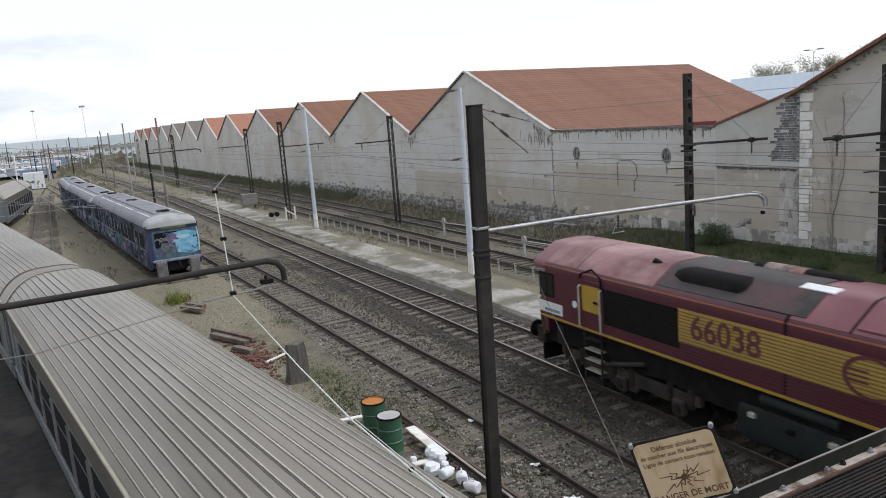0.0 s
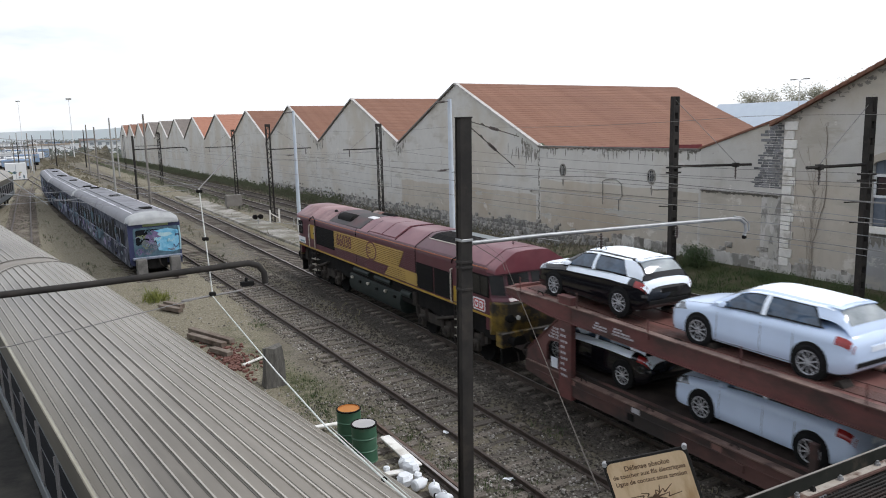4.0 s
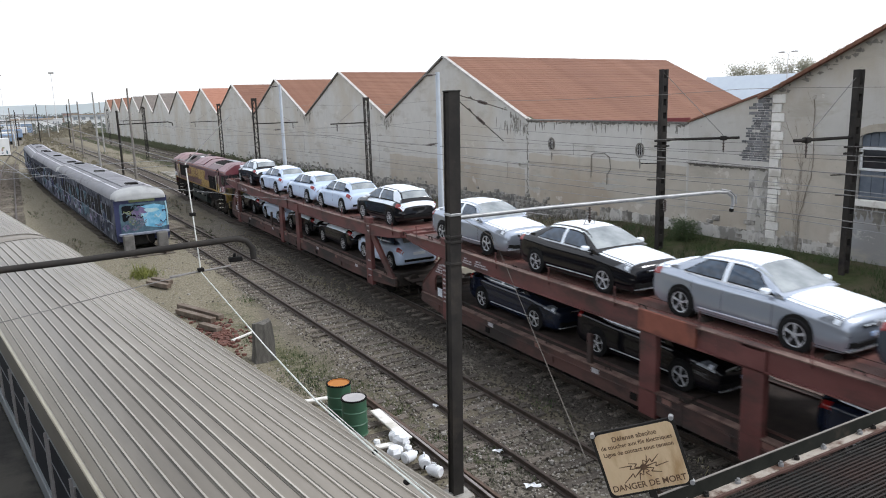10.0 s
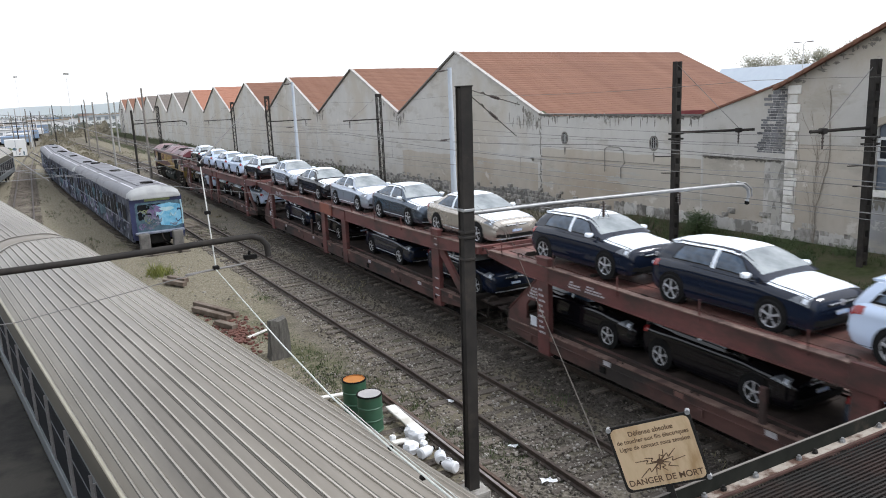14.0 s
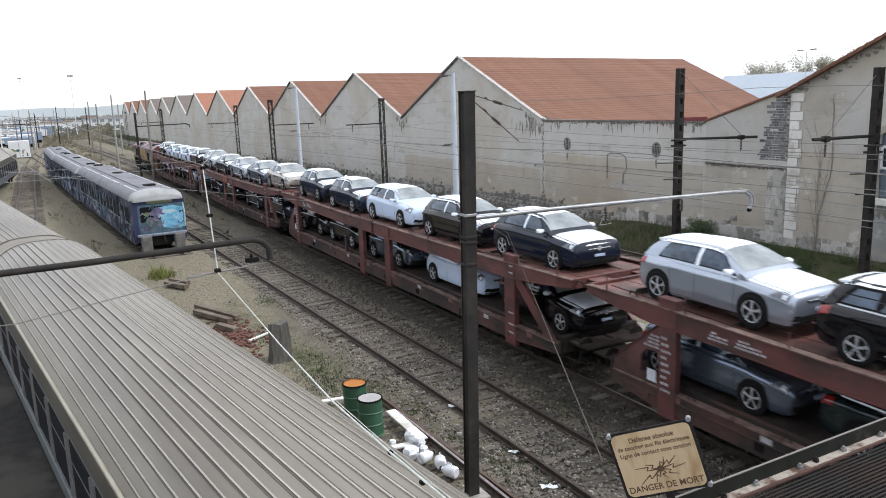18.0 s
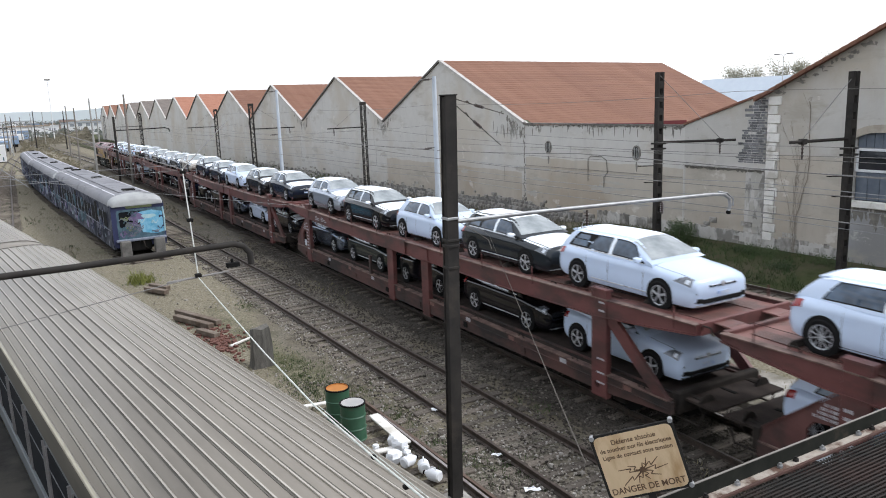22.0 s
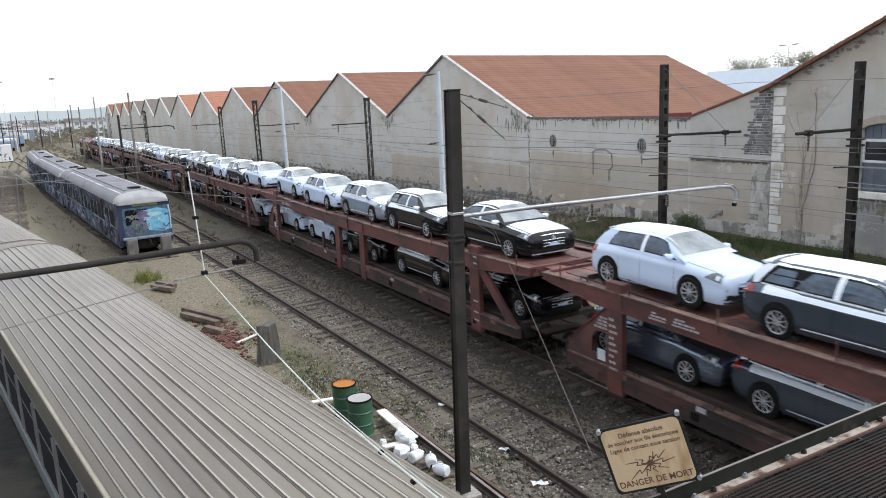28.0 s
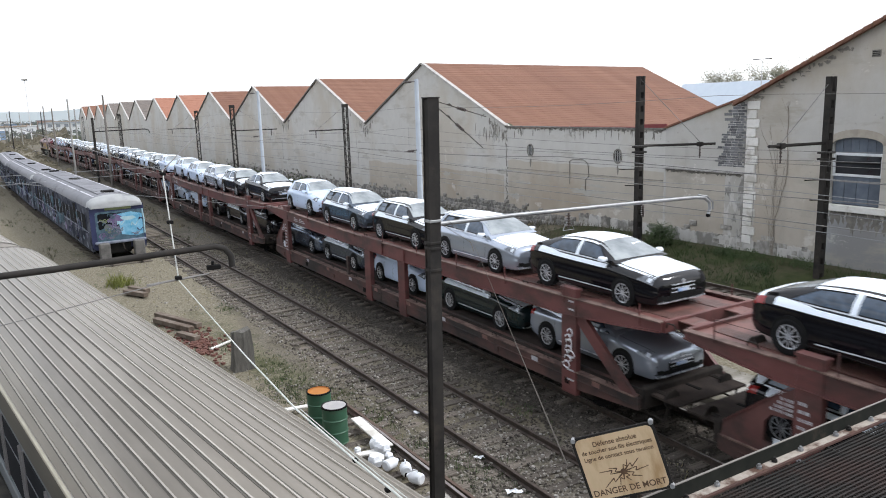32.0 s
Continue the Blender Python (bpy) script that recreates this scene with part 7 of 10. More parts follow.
def lattice_pole(x, y, top, w=0.32, arm=None, label="dark riveted lattice pole beside the tracks", base=None):
    z0 = GZ - 0.1 + fall(y)
    t = thing("lattice_pole", label, "pole", group="lattice poles")
    h = w / 2
    for sx in (-1, 1):
        for sy in (-1, 1):
            part("leg", Geo().box(x + sx * h - 0.03, x + sx * h + 0.03, y + sy * h * 0.7 - 0.03, y + sy * h * 0.7 + 0.03, z0, top), M["pole_dark"], t)
    n = int((top - z0) / 0.42)
    far = Geo()
    for k in range(n):
        za, zb = z0 + k * 0.42, z0 + (k + 1) * 0.42
        for sy in (-1, 1):
            s = 1 if k % 2 else -1
            if y > 70:
                far.cyl((x - s * h, y + sy * h * 0.75, za), (x + s * h, y + sy * h * 0.75, zb), 0.022, 4)
            else:
                part("lattice_bar", Geo().cyl((x - s * h, y + sy * h * 0.75, za), (x + s * h, y + sy * h * 0.75, zb), 0.022, 4), M["pole_dark"], t)
    if far.v:
        tagged(part("lattice", far, M["pole_dark"], t), kind="stuff")
    part("cap", Geo().box(x - h - 0.04, x + h + 0.04, y - h, y + h, top - 0.25, top), M["pole_dark"], t)
    if arm:
        part("arm", Geo().tube([(x, y, arm[2]), arm], 0.045, 6), M["pole_dark"], t)
        d = 1 if arm[0] > x else -1
        insulator(t, (arm[0] - d * 0.5, arm[1], arm[2] - 0.03), (arm[0] - d * 0.5, arm[1], arm[2] - 0.55), 0.06)
        part("stay", Geo().tube([(x, y, top - 0.1), (arm[0] - d * 0.6, arm[1], arm[2] + 0.05)], 0.012, 4), M["wire"], t)
    if base:
        part("base_post", base, M["white_paint"], t)
    return t


lattice_pole(23.1, 52.0, 7.77, arm=(20.2, 52.0, 5.92))
lattice_pole(18.1, 64.1, 8.0, arm=(21.9, 64.1, 5.85))
lattice_pole(22.05, 93.5, 7.67, arm=(18.6, 93.5, 5.6))
lattice_pole(18.3, 128.0, 7.6, arm=(14.8, 128.0, 5.5))
lattice_pole(21.6, 150.0, 7.4)
lattice_pole(21.0, 205.0, 7.2)


def channel_pole(x, y, top, arm, label):
    """Two channels joined by plates, with square gaps between the plates."""
    z0 = GZ + fall(y)
    t = thing("channel_pole", label, "pole")
    for sx in (-1, 1):
        part("channel", Geo().box(x + sx * 0.14 - 0.05, x + sx * 0.14 + 0.05, y - 0.12, y + 0.12, z0, top, 0.01), M["pole_dark"], t)
    for k in range(int((top - z0) / 0.62)):
        part("tie_plate", Geo().box(x - 0.10, x + 0.10, y - 0.123, y + 0.123, z0 + k * 0.62, z0 + k * 0.62 + 0.34), M["pole_dark"], t)
    for z in (5.0, 5.25):
        part("clamp_band", Geo().box(x - 0.3, x + 0.3, y - 0.2, y + 0.2, z - 0.04, z + 0.04), M["pole_dark"], t)
    part("arm", Geo().tube([(x, y, arm[2] - 0.05), arm], 0.06, 8), M["pole_dark"], t)
    e = Vector(arm)
    b = Vector((x, y, arm[2] - 0.05)).lerp(e, 0.8)
    part("arm_clamp", Geo().box(b.x - 0.12, b.x + 0.12, b.y - 0.12, b.y + 0.12, b.z - 0.1, b.z + 0.1, 0.02), M["pole_dark"], t)
    insulator(t, b, b - Vector((0, 0, 0.65)), 0.06, "ceramic", 4)
    part("stay", Geo().tube([(x, y, top - 0.15), b + Vector((0, 0, 0.1))], 0.014, 5), M["wire"], t)
    for z, q in ((4.2, 1.3), (3.4, 0.9)):
        part("side_bracket", Geo().tube([(x - 0.2, y, z), (x - q, y, z + 0.06)], 0.025, 6), M["pole_dark"], t)
    return t


channel_pole(26.8, 26.0, 8.57, (29.3, 23.6, 5.35), "dark steel channel pole with a bracket before the wall")
channel_pole(28.0, 17.3, 8.15, (24.4, 17.3, 5.67), "dark steel channel pole beside the arched window")


def tube_pole(x, y, top, m, r0=0.16, r1=0.1, white=True, label="pale blue steel pole with a white painted foot", arms=True):
    z0 = GZ + fall(y)
    t = thing("steel_pole", label, "pole", group="slender poles")
    part("shaft", Geo().cyl((x, y, z0), (x, y, top), r0, 10, r1), m, t, smooth=True)
    if white:
        part("white_foot", Geo().cyl((x, y, z0), (x, y, z0 + 1.1), r0 + 0.006, 10, r0), M["white_stone"], t)
    if arms:
        for z in (top - 0.1, top - 3.3):
            part("side_bracket", Geo().tube([(x, y, z), (x - 0.75, y, z - 0.06)], 0.03, 5), M["wire"], t)
            insulator(t, (x - 0.25, y, z - 0.03), (x - 0.65, y, z - 0.05), 0.06)
    return t


tube_pole(17.62, 31.3, 8.74, M["pole_blue"])
tube_pole(17.87, 56.0, 8.9, M["pole_blue"])
tube_pole(12.3 - 2.2 * 0.2, 93.2, 9.68, M["pole_mid"], white=False, label="dark slender pole beside the main track", arms=False)
tube_pole(10.5, 119.0, 9.82, M["pole_concrete"], white=False, label="pale concrete pole beside the main track", arms=False)
for _x, _y, _h, _m in ((10.5, 148.8, 8.84, "pole_mid"), (11.0, 177.6, 9.6, "pole_mid"), (-0.2, 210, 8.3, "pole_mid"), (4.2, 316, 7.7, "pole_mid"), (10.6, 288, 9.0, "pole_concrete"), (-11.5, 300, 9.5, "pole_dark"), (-3, 260, 8.6, "pole_concrete"), (6.5, 240, 9.2, "pole_dark"), (8.0, 330, 8.8, "pole_concrete"), (13.5, 230, 8.9, "pole_dark"), (-6, 330, 8.0, "pole_concrete"), (1.5, 380, 8.0, "pole_dark"), (15.6, 165, 8.8, "pole_concrete")):
    tube_pole(_x, _y, _h, M[_m], 0.17, 0.11, False, "distant slender overhead line pole in the yard", False)


def far_bracket():
    t = thing("bracket_pole", "dark pole with a long curved bracket arm", "pole")
    y = 101.0
    part("shaft", Geo().cyl((13.4 - 2.0, y, GZ + fall(y)), (13.4 - 2.0, y, 7.2), 0.14, 8), M["pole_dark"], t)
    part("arm", Geo().tube([(11.4, y, 5.5), (17.3, y, 5.6), (17.8, y, 5.45), (17.85, y, 5.1)], 0.07, 6), M["pole_dark"], t)


far_bracket()


def wire_line(line, z, y0, y1, label, second=0.9):
    t = thing("overhead_wire", label, "overhead wire", group="overhead lines")
    low, top, drops = [], [], []
    y = y0
    while y <= y1:
        k = ((y - y0) % 50) / 50
        sag = 4 * k * (1 - k)
        low.append((line(y), y, z + fall(y)))
        top.append((line(y), y, z + fall(y) + second * (1.25 - 0.75 * sag)))
        y += 5
    part("contact_wire", Geo().tube(low, 0.012, 4), M["wire"], t)
    part("carrier_wire", Geo().tube(top, 0.012, 4), M["wire"], t)
    for a, b in list(zip(low, top))[::2]:
        part("dropper", Geo().tube([a, b], 0.006, 3), M["wire"], t)


wire_line(lambda y: LINE_B(y) + 0.6, 5.0, -10, 240, "overhead contact wire above the main track")
wire_line(LINE_C, 5.1, -5, 240, "overhead contact wire above the wall side track")
wire_line(lambda y: LINE_D(y) + 0.3, 5.1, -5, 240, "overhead contact wire beside the grassy bank")


def feeders():
    for n, (x, z) in enumerate(((26.0, 7.4), (27.0, 3.6), (27.2, 2.9), (26.9, 2.2), (17.6, 5.4))):
        t = thing("feeder_cable", "thin pale cable strung along the wall side poles", "cable", group="strung cables")
        pts = [(x + 0.05 * math.sin(y), y, z + fall(y) + 0.012 * ((y - 20) % 26 - 13) ** 2 * 0.12) for y in range(-6, 120, 3)]
        part("cable", Geo().tube(pts, 0.017 if n else 0.012, 4), M["galv"] if 0 < n < 4 else M["wire"], t)


feeders()


def make_rope_line():
    t = thing("insulated_line", "white insulated line with dark clamps above the coach", "cable")
    a = Vector((2.39, 12.3, 4.86))
    pts = [a, Vector((2.05, 7.5, 5.0)), Vector((1.95, 5.7, 5.05)), Vector((1.95, 4.5, 5.08)), Vector((1.98, 3.4, 5.1)), Vector((2.1, 1.7, 5.3))]
    part("line", Geo().tube(pts, 0.0075, 6), M["rope"], t)
    part("second_line", Geo().tube([p + Vector((0.03, 0, 0.0)) for p in pts[2:]], 0.0035, 5), M["rope"], t)
    for y in (4.55, 4.05):
        part("clamp", Geo().box(1.942, 1.975, y - 0.02, y + 0.02, 5.055, 5.085, 0.006), M["soot"], t)
    c = Vector((2.70, 14.4, 6.48))
    part("rod", Geo().tube([a, a.lerp(c, 0.48), c], 0.011, 8), M["rod"], t, "pale insulating rod")
    for k in (0.02, 0.5, 0.97):
        p = a.lerp(c, k)
        part("fitting", Geo().box(p.x - 0.05, p.x + 0.05, p.y - 0.05, p.y + 0.05, p.z - 0.03, p.z + 0.03, 0.01), M["soot"], t)
    part("spreader", Geo().tube([(1.9, 12.3, 4.85), (2.9, 12.4, 4.88)], 0.018, 5), M["wire"], t)
    part("tail_wire", Geo().tube([c, (0.6, 24, 7.3), (-2, 36, 7.6)], 0.01, 4), M["wire"], t)
    part("tail_wire", Geo().tube([c, (6.0, 24, 7.2), (11.0, 44, 6.9)], 0.01, 4), M["wire"], t)
    part("cross_wire", Geo().tube([(-3.0, 11.0, 4.9), (-0.5, 11.3, 4.75), (2.2, 12.3, 4.86)], 0.008, 4), M["wire"], t)


make_rope_line()


def cross_wires():
    """Thin wires strung across the sidings between the coaches and the railcars."""
    for a, b, r in (((-0.96, 29.98, 5.59), (5.49, 29.49, 5.55), 0.010), ((-1.01, 29.98, 5.25), (5.2, 29.86, 5.33), 0.010), ((2.32, 29.91, 4.99), (9.26, 28.54, 3.75), 0.010), ((-0.63, 22.0, 6.61), (0.28, 22.0, 5.75), 0.012)):
        t = thing("span_wire", "thin pale span wire across the sidings", "overhead wire", group="span wires")
        p, q = Vector(a), Vector(b)
        p = p + (p - q) * 0.8
        part("wire", Geo().tube([p, p.lerp(q, 0.5) - Vector((0, 0, 0.05)), q], r, 4), M["galv"], t)


cross_wires()

# ---------------------------------------------------------------- wall details
M.update({
    "vine": mat("bare_vine_wood", (0.23, 0.20, 0.165), (0.30, 0.26, 0.22), 0.9, 6),
    "slate_blue": mat("blue_grey_painted_boards", (0.075, 0.095, 0.125), (0.11, 0.13, 0.16), 0.5, 3, rnd=0.15),
    "arch_tan": mat("tan_arch_render", (0.34, 0.30, 0.25), (0.41, 0.37, 0.31), 0.92, 3, bump=0.4, rnd=0.08),
    "frame_white": mat("white_window_frame", (0.62, 0.63, 0.65), (0.7, 0.71, 0.72), 0.5, 3),
    "brick_grey": mat("dark_grey_stone_block", (0.115, 0.118, 0.125), (0.20, 0.20, 0.205), 0.9, 4, bump=0.6, rnd=0.35),
    "flake": mat("dark_fallen_plaster", (0.16, 0.15, 0.135), (0.25, 0.235, 0.205), 0.95, 5, bump=0.4),
    "rubble_dark": mat("bare_dark_rubble", (0.10, 0.098, 0.092), (0.26, 0.25, 0.235), 0.95, 4.5, bump=1.0, bscale=9, c3=(0.36, 0.35, 0.33), s3=1.6, t3=(0.52, 0.6)),
    "patch_pale": mat("pale_repair_plaster", (0.42, 0.40, 0.36), (0.47, 0.45, 0.41), 0.92, 2, bump=0.2),
})


def flakes():
    """Ragged places where plaster fell off, ran dark or was mended."""
    rng = random.Random(5)
    dark, pale = Geo(), Geo()
    deep = [0.0]

    def ragged(cy, cz, w, h, n):
        return [(cy + w * math.cos(2 * math.pi * k / n) * rng.uniform(0.3, 1.15), cz + h * math.sin(2 * math.pi * k / n) * rng.uniform(0.3, 1.15)) for k in range(n)]

    def put(g, y, z, w, h, d=0.004, n=13):
        deep[0] = (deep[0] + 0.00037) % 0.012
        g.prism(ragged(y, z, w, h, n), "x", WX - d - deep[0], WX + 0.02)
    for k in range(4):
        y0 = valley(k)
        for j in range(44):
            u = abs(rng.gauss(0, 0.13))
            side = rng.choice((-1, 1))
            if k == 0 and side < 0:
                continue
            y = y0 + side * u * 9
            zt = 5.85 + u * 9 * 0.43
            h = rng.uniform(0.05, 0.5) * (1.1 - u)
            put(dark if rng.random() < 0.6 else pale, y, zt - h * rng.uniform(0.8, 1.4) - rng.random() * 0.35, rng.uniform(0.03, 0.16), max(0.06, h))
    for j in range(120):
        y = 27.4 + 13.6 * rng.random()
        h = rng.choice((0.03, 0.05, 0.08, 0.12, 0.3))
        put(dark, y, 5.9 - h * rng.uniform(0.5, 1.5), rng.uniform(0.03, 0.3) if h < 0.1 else rng.uniform(0.02, 0.07), h, n=17)
    for j in range(46):
        h = rng.choice((0.2, 0.4, 0.7))
        put(dark, 41.3 + abs(rng.gauss(0, 1.6)), 5.9 - rng.random() * 0.7, rng.uniform(0.015, 0.05), h * 0.6)
    for j in range(34):
        put(dark, 41.05 + rng.gauss(0, 0.05), 5.6 - j * 0.15, rng.uniform(0.03, 0.12), rng.uniform(0.08, 0.2), 0.006)
    for j in range(30):
        y = 28 + rng.random() * 60
        put(pale, y, rng.uniform(1.3, 4.6), rng.uniform(0.4, 1.6), rng.uniform(0.06, 0.3), 0.003, 25)
    for j in range(50):
        put(dark, rng.uniform(15.2, 18.3), rng.uniform(2.1, 2.65), rng.uniform(0.04, 0.16), rng.uniform(0.1, 0.4), 0.055)
    for j in range(26):
        y = rng.uniform(17.5, 22)
        put(dark, y, 7.35 + (22.3 - y) * 0.46 - rng.random() * 0.3, rng.uniform(0.03, 0.25), rng.uniform(0.03, 0.12), 0.055, 19)
    for j in range(70):
        h = rng.choice((0.03, 0.05, 0.08))
        put(dark, rng.uniform(22.5, 27.1), 3.94 - h * rng.uniform(0.7, 1.3), rng.uniform(0.05, 0.28) if h < 0.1 else rng.uniform(0.02, 0.05), h, 0.006, 17)
    for j in range(14):
        put(pale, rng.uniform(22.5, 23.3), rng.uniform(0.6, 3.7), 0.18, 0.5, 0.004, 19)
    for nm, g, m in (("fallen_plaster", dark, "flake"), ("mended_plaster", pale, "patch_pale")):
        tagged(part(nm, g, M[m]), "ragged patches of weathered plaster on the factory wall", "plaster", kind="stuff")


flakes()


def oval_openings():
    for n, (y, z) in enumerate(((38.45, 4.47), (30.6, 4.42))):
        t = thing("oval_window", "small oval wall opening with a dark grille", "window", group="oval openings")
        def ringpts(r, x, n2=20):
            return [(x, y + r * 0.78 * math.cos(2 * math.pi * k / n2), z + r * math.sin(2 * math.pi * k / n2)) for k in range(n2)]
        part("surround", Geo().loft([ringpts(0.42, WX + 0.02), ringpts(0.42, WX - 0.05), ringpts(0.33, WX - 0.05), ringpts(0.33, WX + 0.02)]), M["flake"], t)
        part("pane", Geo().loft([ringpts(0.33, WX - 0.02), ringpts(0.33, WX + 0.02)]), M["glass_dark"], t)
        for d in (-0.14, 0, 0.14):
            part("bar", Geo().box(WX - 0.045, WX - 0.025, y + d - 0.02, y + d + 0.02, z - 0.28, z + 0.28), M["grey_paint"], t)
        part("stain", Geo().prism(blob(random.Random(n), y, z - 0.75, 0.1, 0.3), "x", WX - 0.007, WX + 0.01), M["flake"], t)


oval_openings()


def workshop_window():
    t = thing("arched_window", "tall arched workshop window with a white top frame", "window")
    y0, y1 = 16.14, 18.2
    part("pane", Geo().box(WX + 0.17, WX + 0.20, y0, y1, 2.7, 5.8), M["glass_dark"], t)
    for k in range(6):
        ya = y0 + 0.03 + k * 0.335
        part("top_slat", Geo().box(WX + 0.10, WX + 0.13, ya, ya + 0.315, 5.11, 5.78), M["slate_blue"], t, "blue-grey boarded head of the window")
    for k in range(4):
        ya = y0 + 0.04 + k * 0.5
        part("lower_panel", Geo().box(WX + 0.10, WX + 0.13, ya, ya + 0.48, 3.0, 4.15), M["slate_blue"], t, "dark blue-grey lower panel")
    for ya, yb, za, zb in ((y0, y1, 5.0, 5.11), (y0, y1, 4.15, 4.25), (y1 - 0.09, y1, 4.25, 5.0), (y0, y0 + 0.09, 4.25, 5.0)):
        part("frame", Geo().box(WX + 0.06, WX + 0.14, ya, yb, za, zb, 0.01), M["frame_white"], t, "white window frame")
    part("transom", Geo().box(WX + 0.10, WX + 0.15, y0 + 0.09, y1 - 0.09, 4.68, 4.72), M["grille"], t)
    part("sill", Geo().box(WX - 0.25, WX + 0.05, 15.5, 18.32, 2.72, 2.99, 0.02), M["white_stone"], t, "pale stone window sill")
    n = 12
    for k in range(n):
        a0, a1 = math.pi * k / n, math.pi * (k + 1) / n
        pts = [(17.17 + 1.03 * r * math.cos(a), 5.45 + (0.30 + (r - 1) * 1.15) * math.sin(a)) for a, r in ((a0, 1.0), (a1, 1.0), (a1, 1.28), (a0, 1.28))]
        part("arch_stone", Geo().prism(pts, "x", WX - 0.075, WX + 0.02), M["arch_tan"], t)
    v = thing("wall_vent", "small dark vent grating in the gable", "vent")
    part("frame", Geo().box(WX - 0.075, WX, 16.5, 16.85, 8.85, 9.12, 0.01), M["flake"], v)
    for k in range(3):
        part("slat", Geo().box(WX - 0.09, WX - 0.07, 16.53, 16.82, 8.9 + 0.07 * k, 8.93 + 0.07 * k), M["grille"], v)


workshop_window()


def stone_patch():
    t = thing("stone_patch", "patch of dark stone blocks in the sloping wall", "masonry", kind="structure")
    rng = random.Random(9)
    rim = [(23.72 - 0.2 * k * 0.31 + rng.uniform(-0.2, 0.16), 4.22 + 0.31 * k) for k in range(10)]
    part("mortar", Geo().prism([(22.4, 4.22)] + rim + [(22.4, 7.4)], "x", WX - 0.006, WX + 0.02), M["plaster_light"], t)
    z, row = 4.25, 0
    while z < 7.3:
        h = rng.uniform(0.09, 0.15)
        y = 22.42 + (0.12 if row % 2 else 0)
        edge = 23.8 - (z - 4.1) * 0.2 + rng.uniform(-0.3, 0.2)
        while y < edge:
            w = rng.uniform(0.16, 0.5)
            zz = 5.97 + (27.2 - y - w) * 0.309
            if z + h < zz and rng.random() > 0.06:
                d, gap = rng.uniform(0.008, 0.026), rng.uniform(0.01, 0.024)
                part("block", Geo().box(WX - d, WX + 0.05, y, y + w - gap, z, z + h - gap, 0.01), M["brick_grey"], t)
            y += w
        z += h
        row += 1


stone_patch()


def rubble_base():
    t = thing("rubble_footing", "exposed rubble stones along the wall's foot", "masonry", kind="structure")
    rng = random.Random(11)
    far = Geo()
    shapes = [Geo().box(-0.05, 0.05, -w, w, -h, h, 0.022) for w, h in ((0.20, 0.10), (0.26, 0.12), (0.15, 0.09), (0.32, 0.13), (0.22, 0.14))]
    srcs = []
    count = 0
    for row in range(6):
        y = 19.0
        while y < 110:
            k = rng.randrange(5)
            w = (0.20, 0.26, 0.15, 0.32, 0.22)[k]
            zc = -0.15 + row * 0.24 + (0.35 if y < 27 else 0.0) + (fall(y) * 0.8)
            y += w
            keep = rng.random() < ((0.6, 0.6, 0.55, 0.5, 0.25, 0.08) if y > 35 else (0.95, 0.9, 0.75, 0.6, 0.35, 0.15))[row]
            if 27 < y < 34:
                keep = keep and row < 3
            if keep:
                if 24 < y < 52 and count < 290:
                    if len(srcs) <= k or srcs[k] is None:
                        while len(srcs) <= k:
                            srcs.append(None)
                        srcs[k] = part("stone", shapes[k], M["rubble"], t)
                        srcs[k].location = (WX - 0.01, y, zc)
                    else:
                        again(srcs[k], "stone", t, WX - rng.uniform(0.0, 0.03), y, zc + rng.uniform(-0.02, 0.02))
                    count += 1
                else:
                    h = 0.1
                    far.box(WX - rng.uniform(0.052, 0.085), WX + 0.02, y - w, y + w - 0.03, zc - h, zc + h)
            y += w + 0.02
    tagged(part("far_stones", far, M["rubble"], t), kind="stuff")


rubble_base()


def rubble_band():
    """Bare dark rubble where the render is gone along the sheds' foot."""
    t = thing("bare_footing", "bare dark rubble footing along the sheds", "masonry", kind="structure")
    rng = random.Random(29)
    y = 34.2
    while y < 108:
        w = rng.uniform(2.2, 4.5)
        n = 12
        top = []
        for k in range(n + 1):
            yy = y + w - w * k / n
            top.append((yy, 0.62 + fall(yy) * 0.8 + 0.22 * noise.noise((yy * 0.8, 3.0, 1.0)) + 0.38 * max(0.0, 1 - abs(yy - 43) / 5.0) + rng.uniform(-0.05, 0.05)))
        part("footing_stretch", Geo().prism([(y, -1.2), (y + w, -1.2)] + top, "x", WX - 0.03 - rng.uniform(0, 0.006), WX + 0.02), M["rubble_dark"], t)
        y += w
    g = Geo()
    for k in range(700):
        yy = 34 + 60 * rng.random() ** 1.3
        c = Vector((WX - rng.uniform(0.15, 1.3), yy, GZ + fall(yy) + rng.uniform(0.0, 0.12)))
        s = rng.uniform(0.05, 0.16)
        g.loft([[c + Vector((s * q * math.cos(a) * rng.uniform(0.7, 1.3), s * q * math.sin(a) * rng.uniform(0.7, 1.3), h)) for a in (0, 1.2, 2.5, 3.8, 5.0)] for h, q in ((-0.06, 1.0), (s * 0.7, 0.7))])
    tagged(part("fallen_stones", g, M["rubble_dark"], t), kind="stuff")


rubble_band()


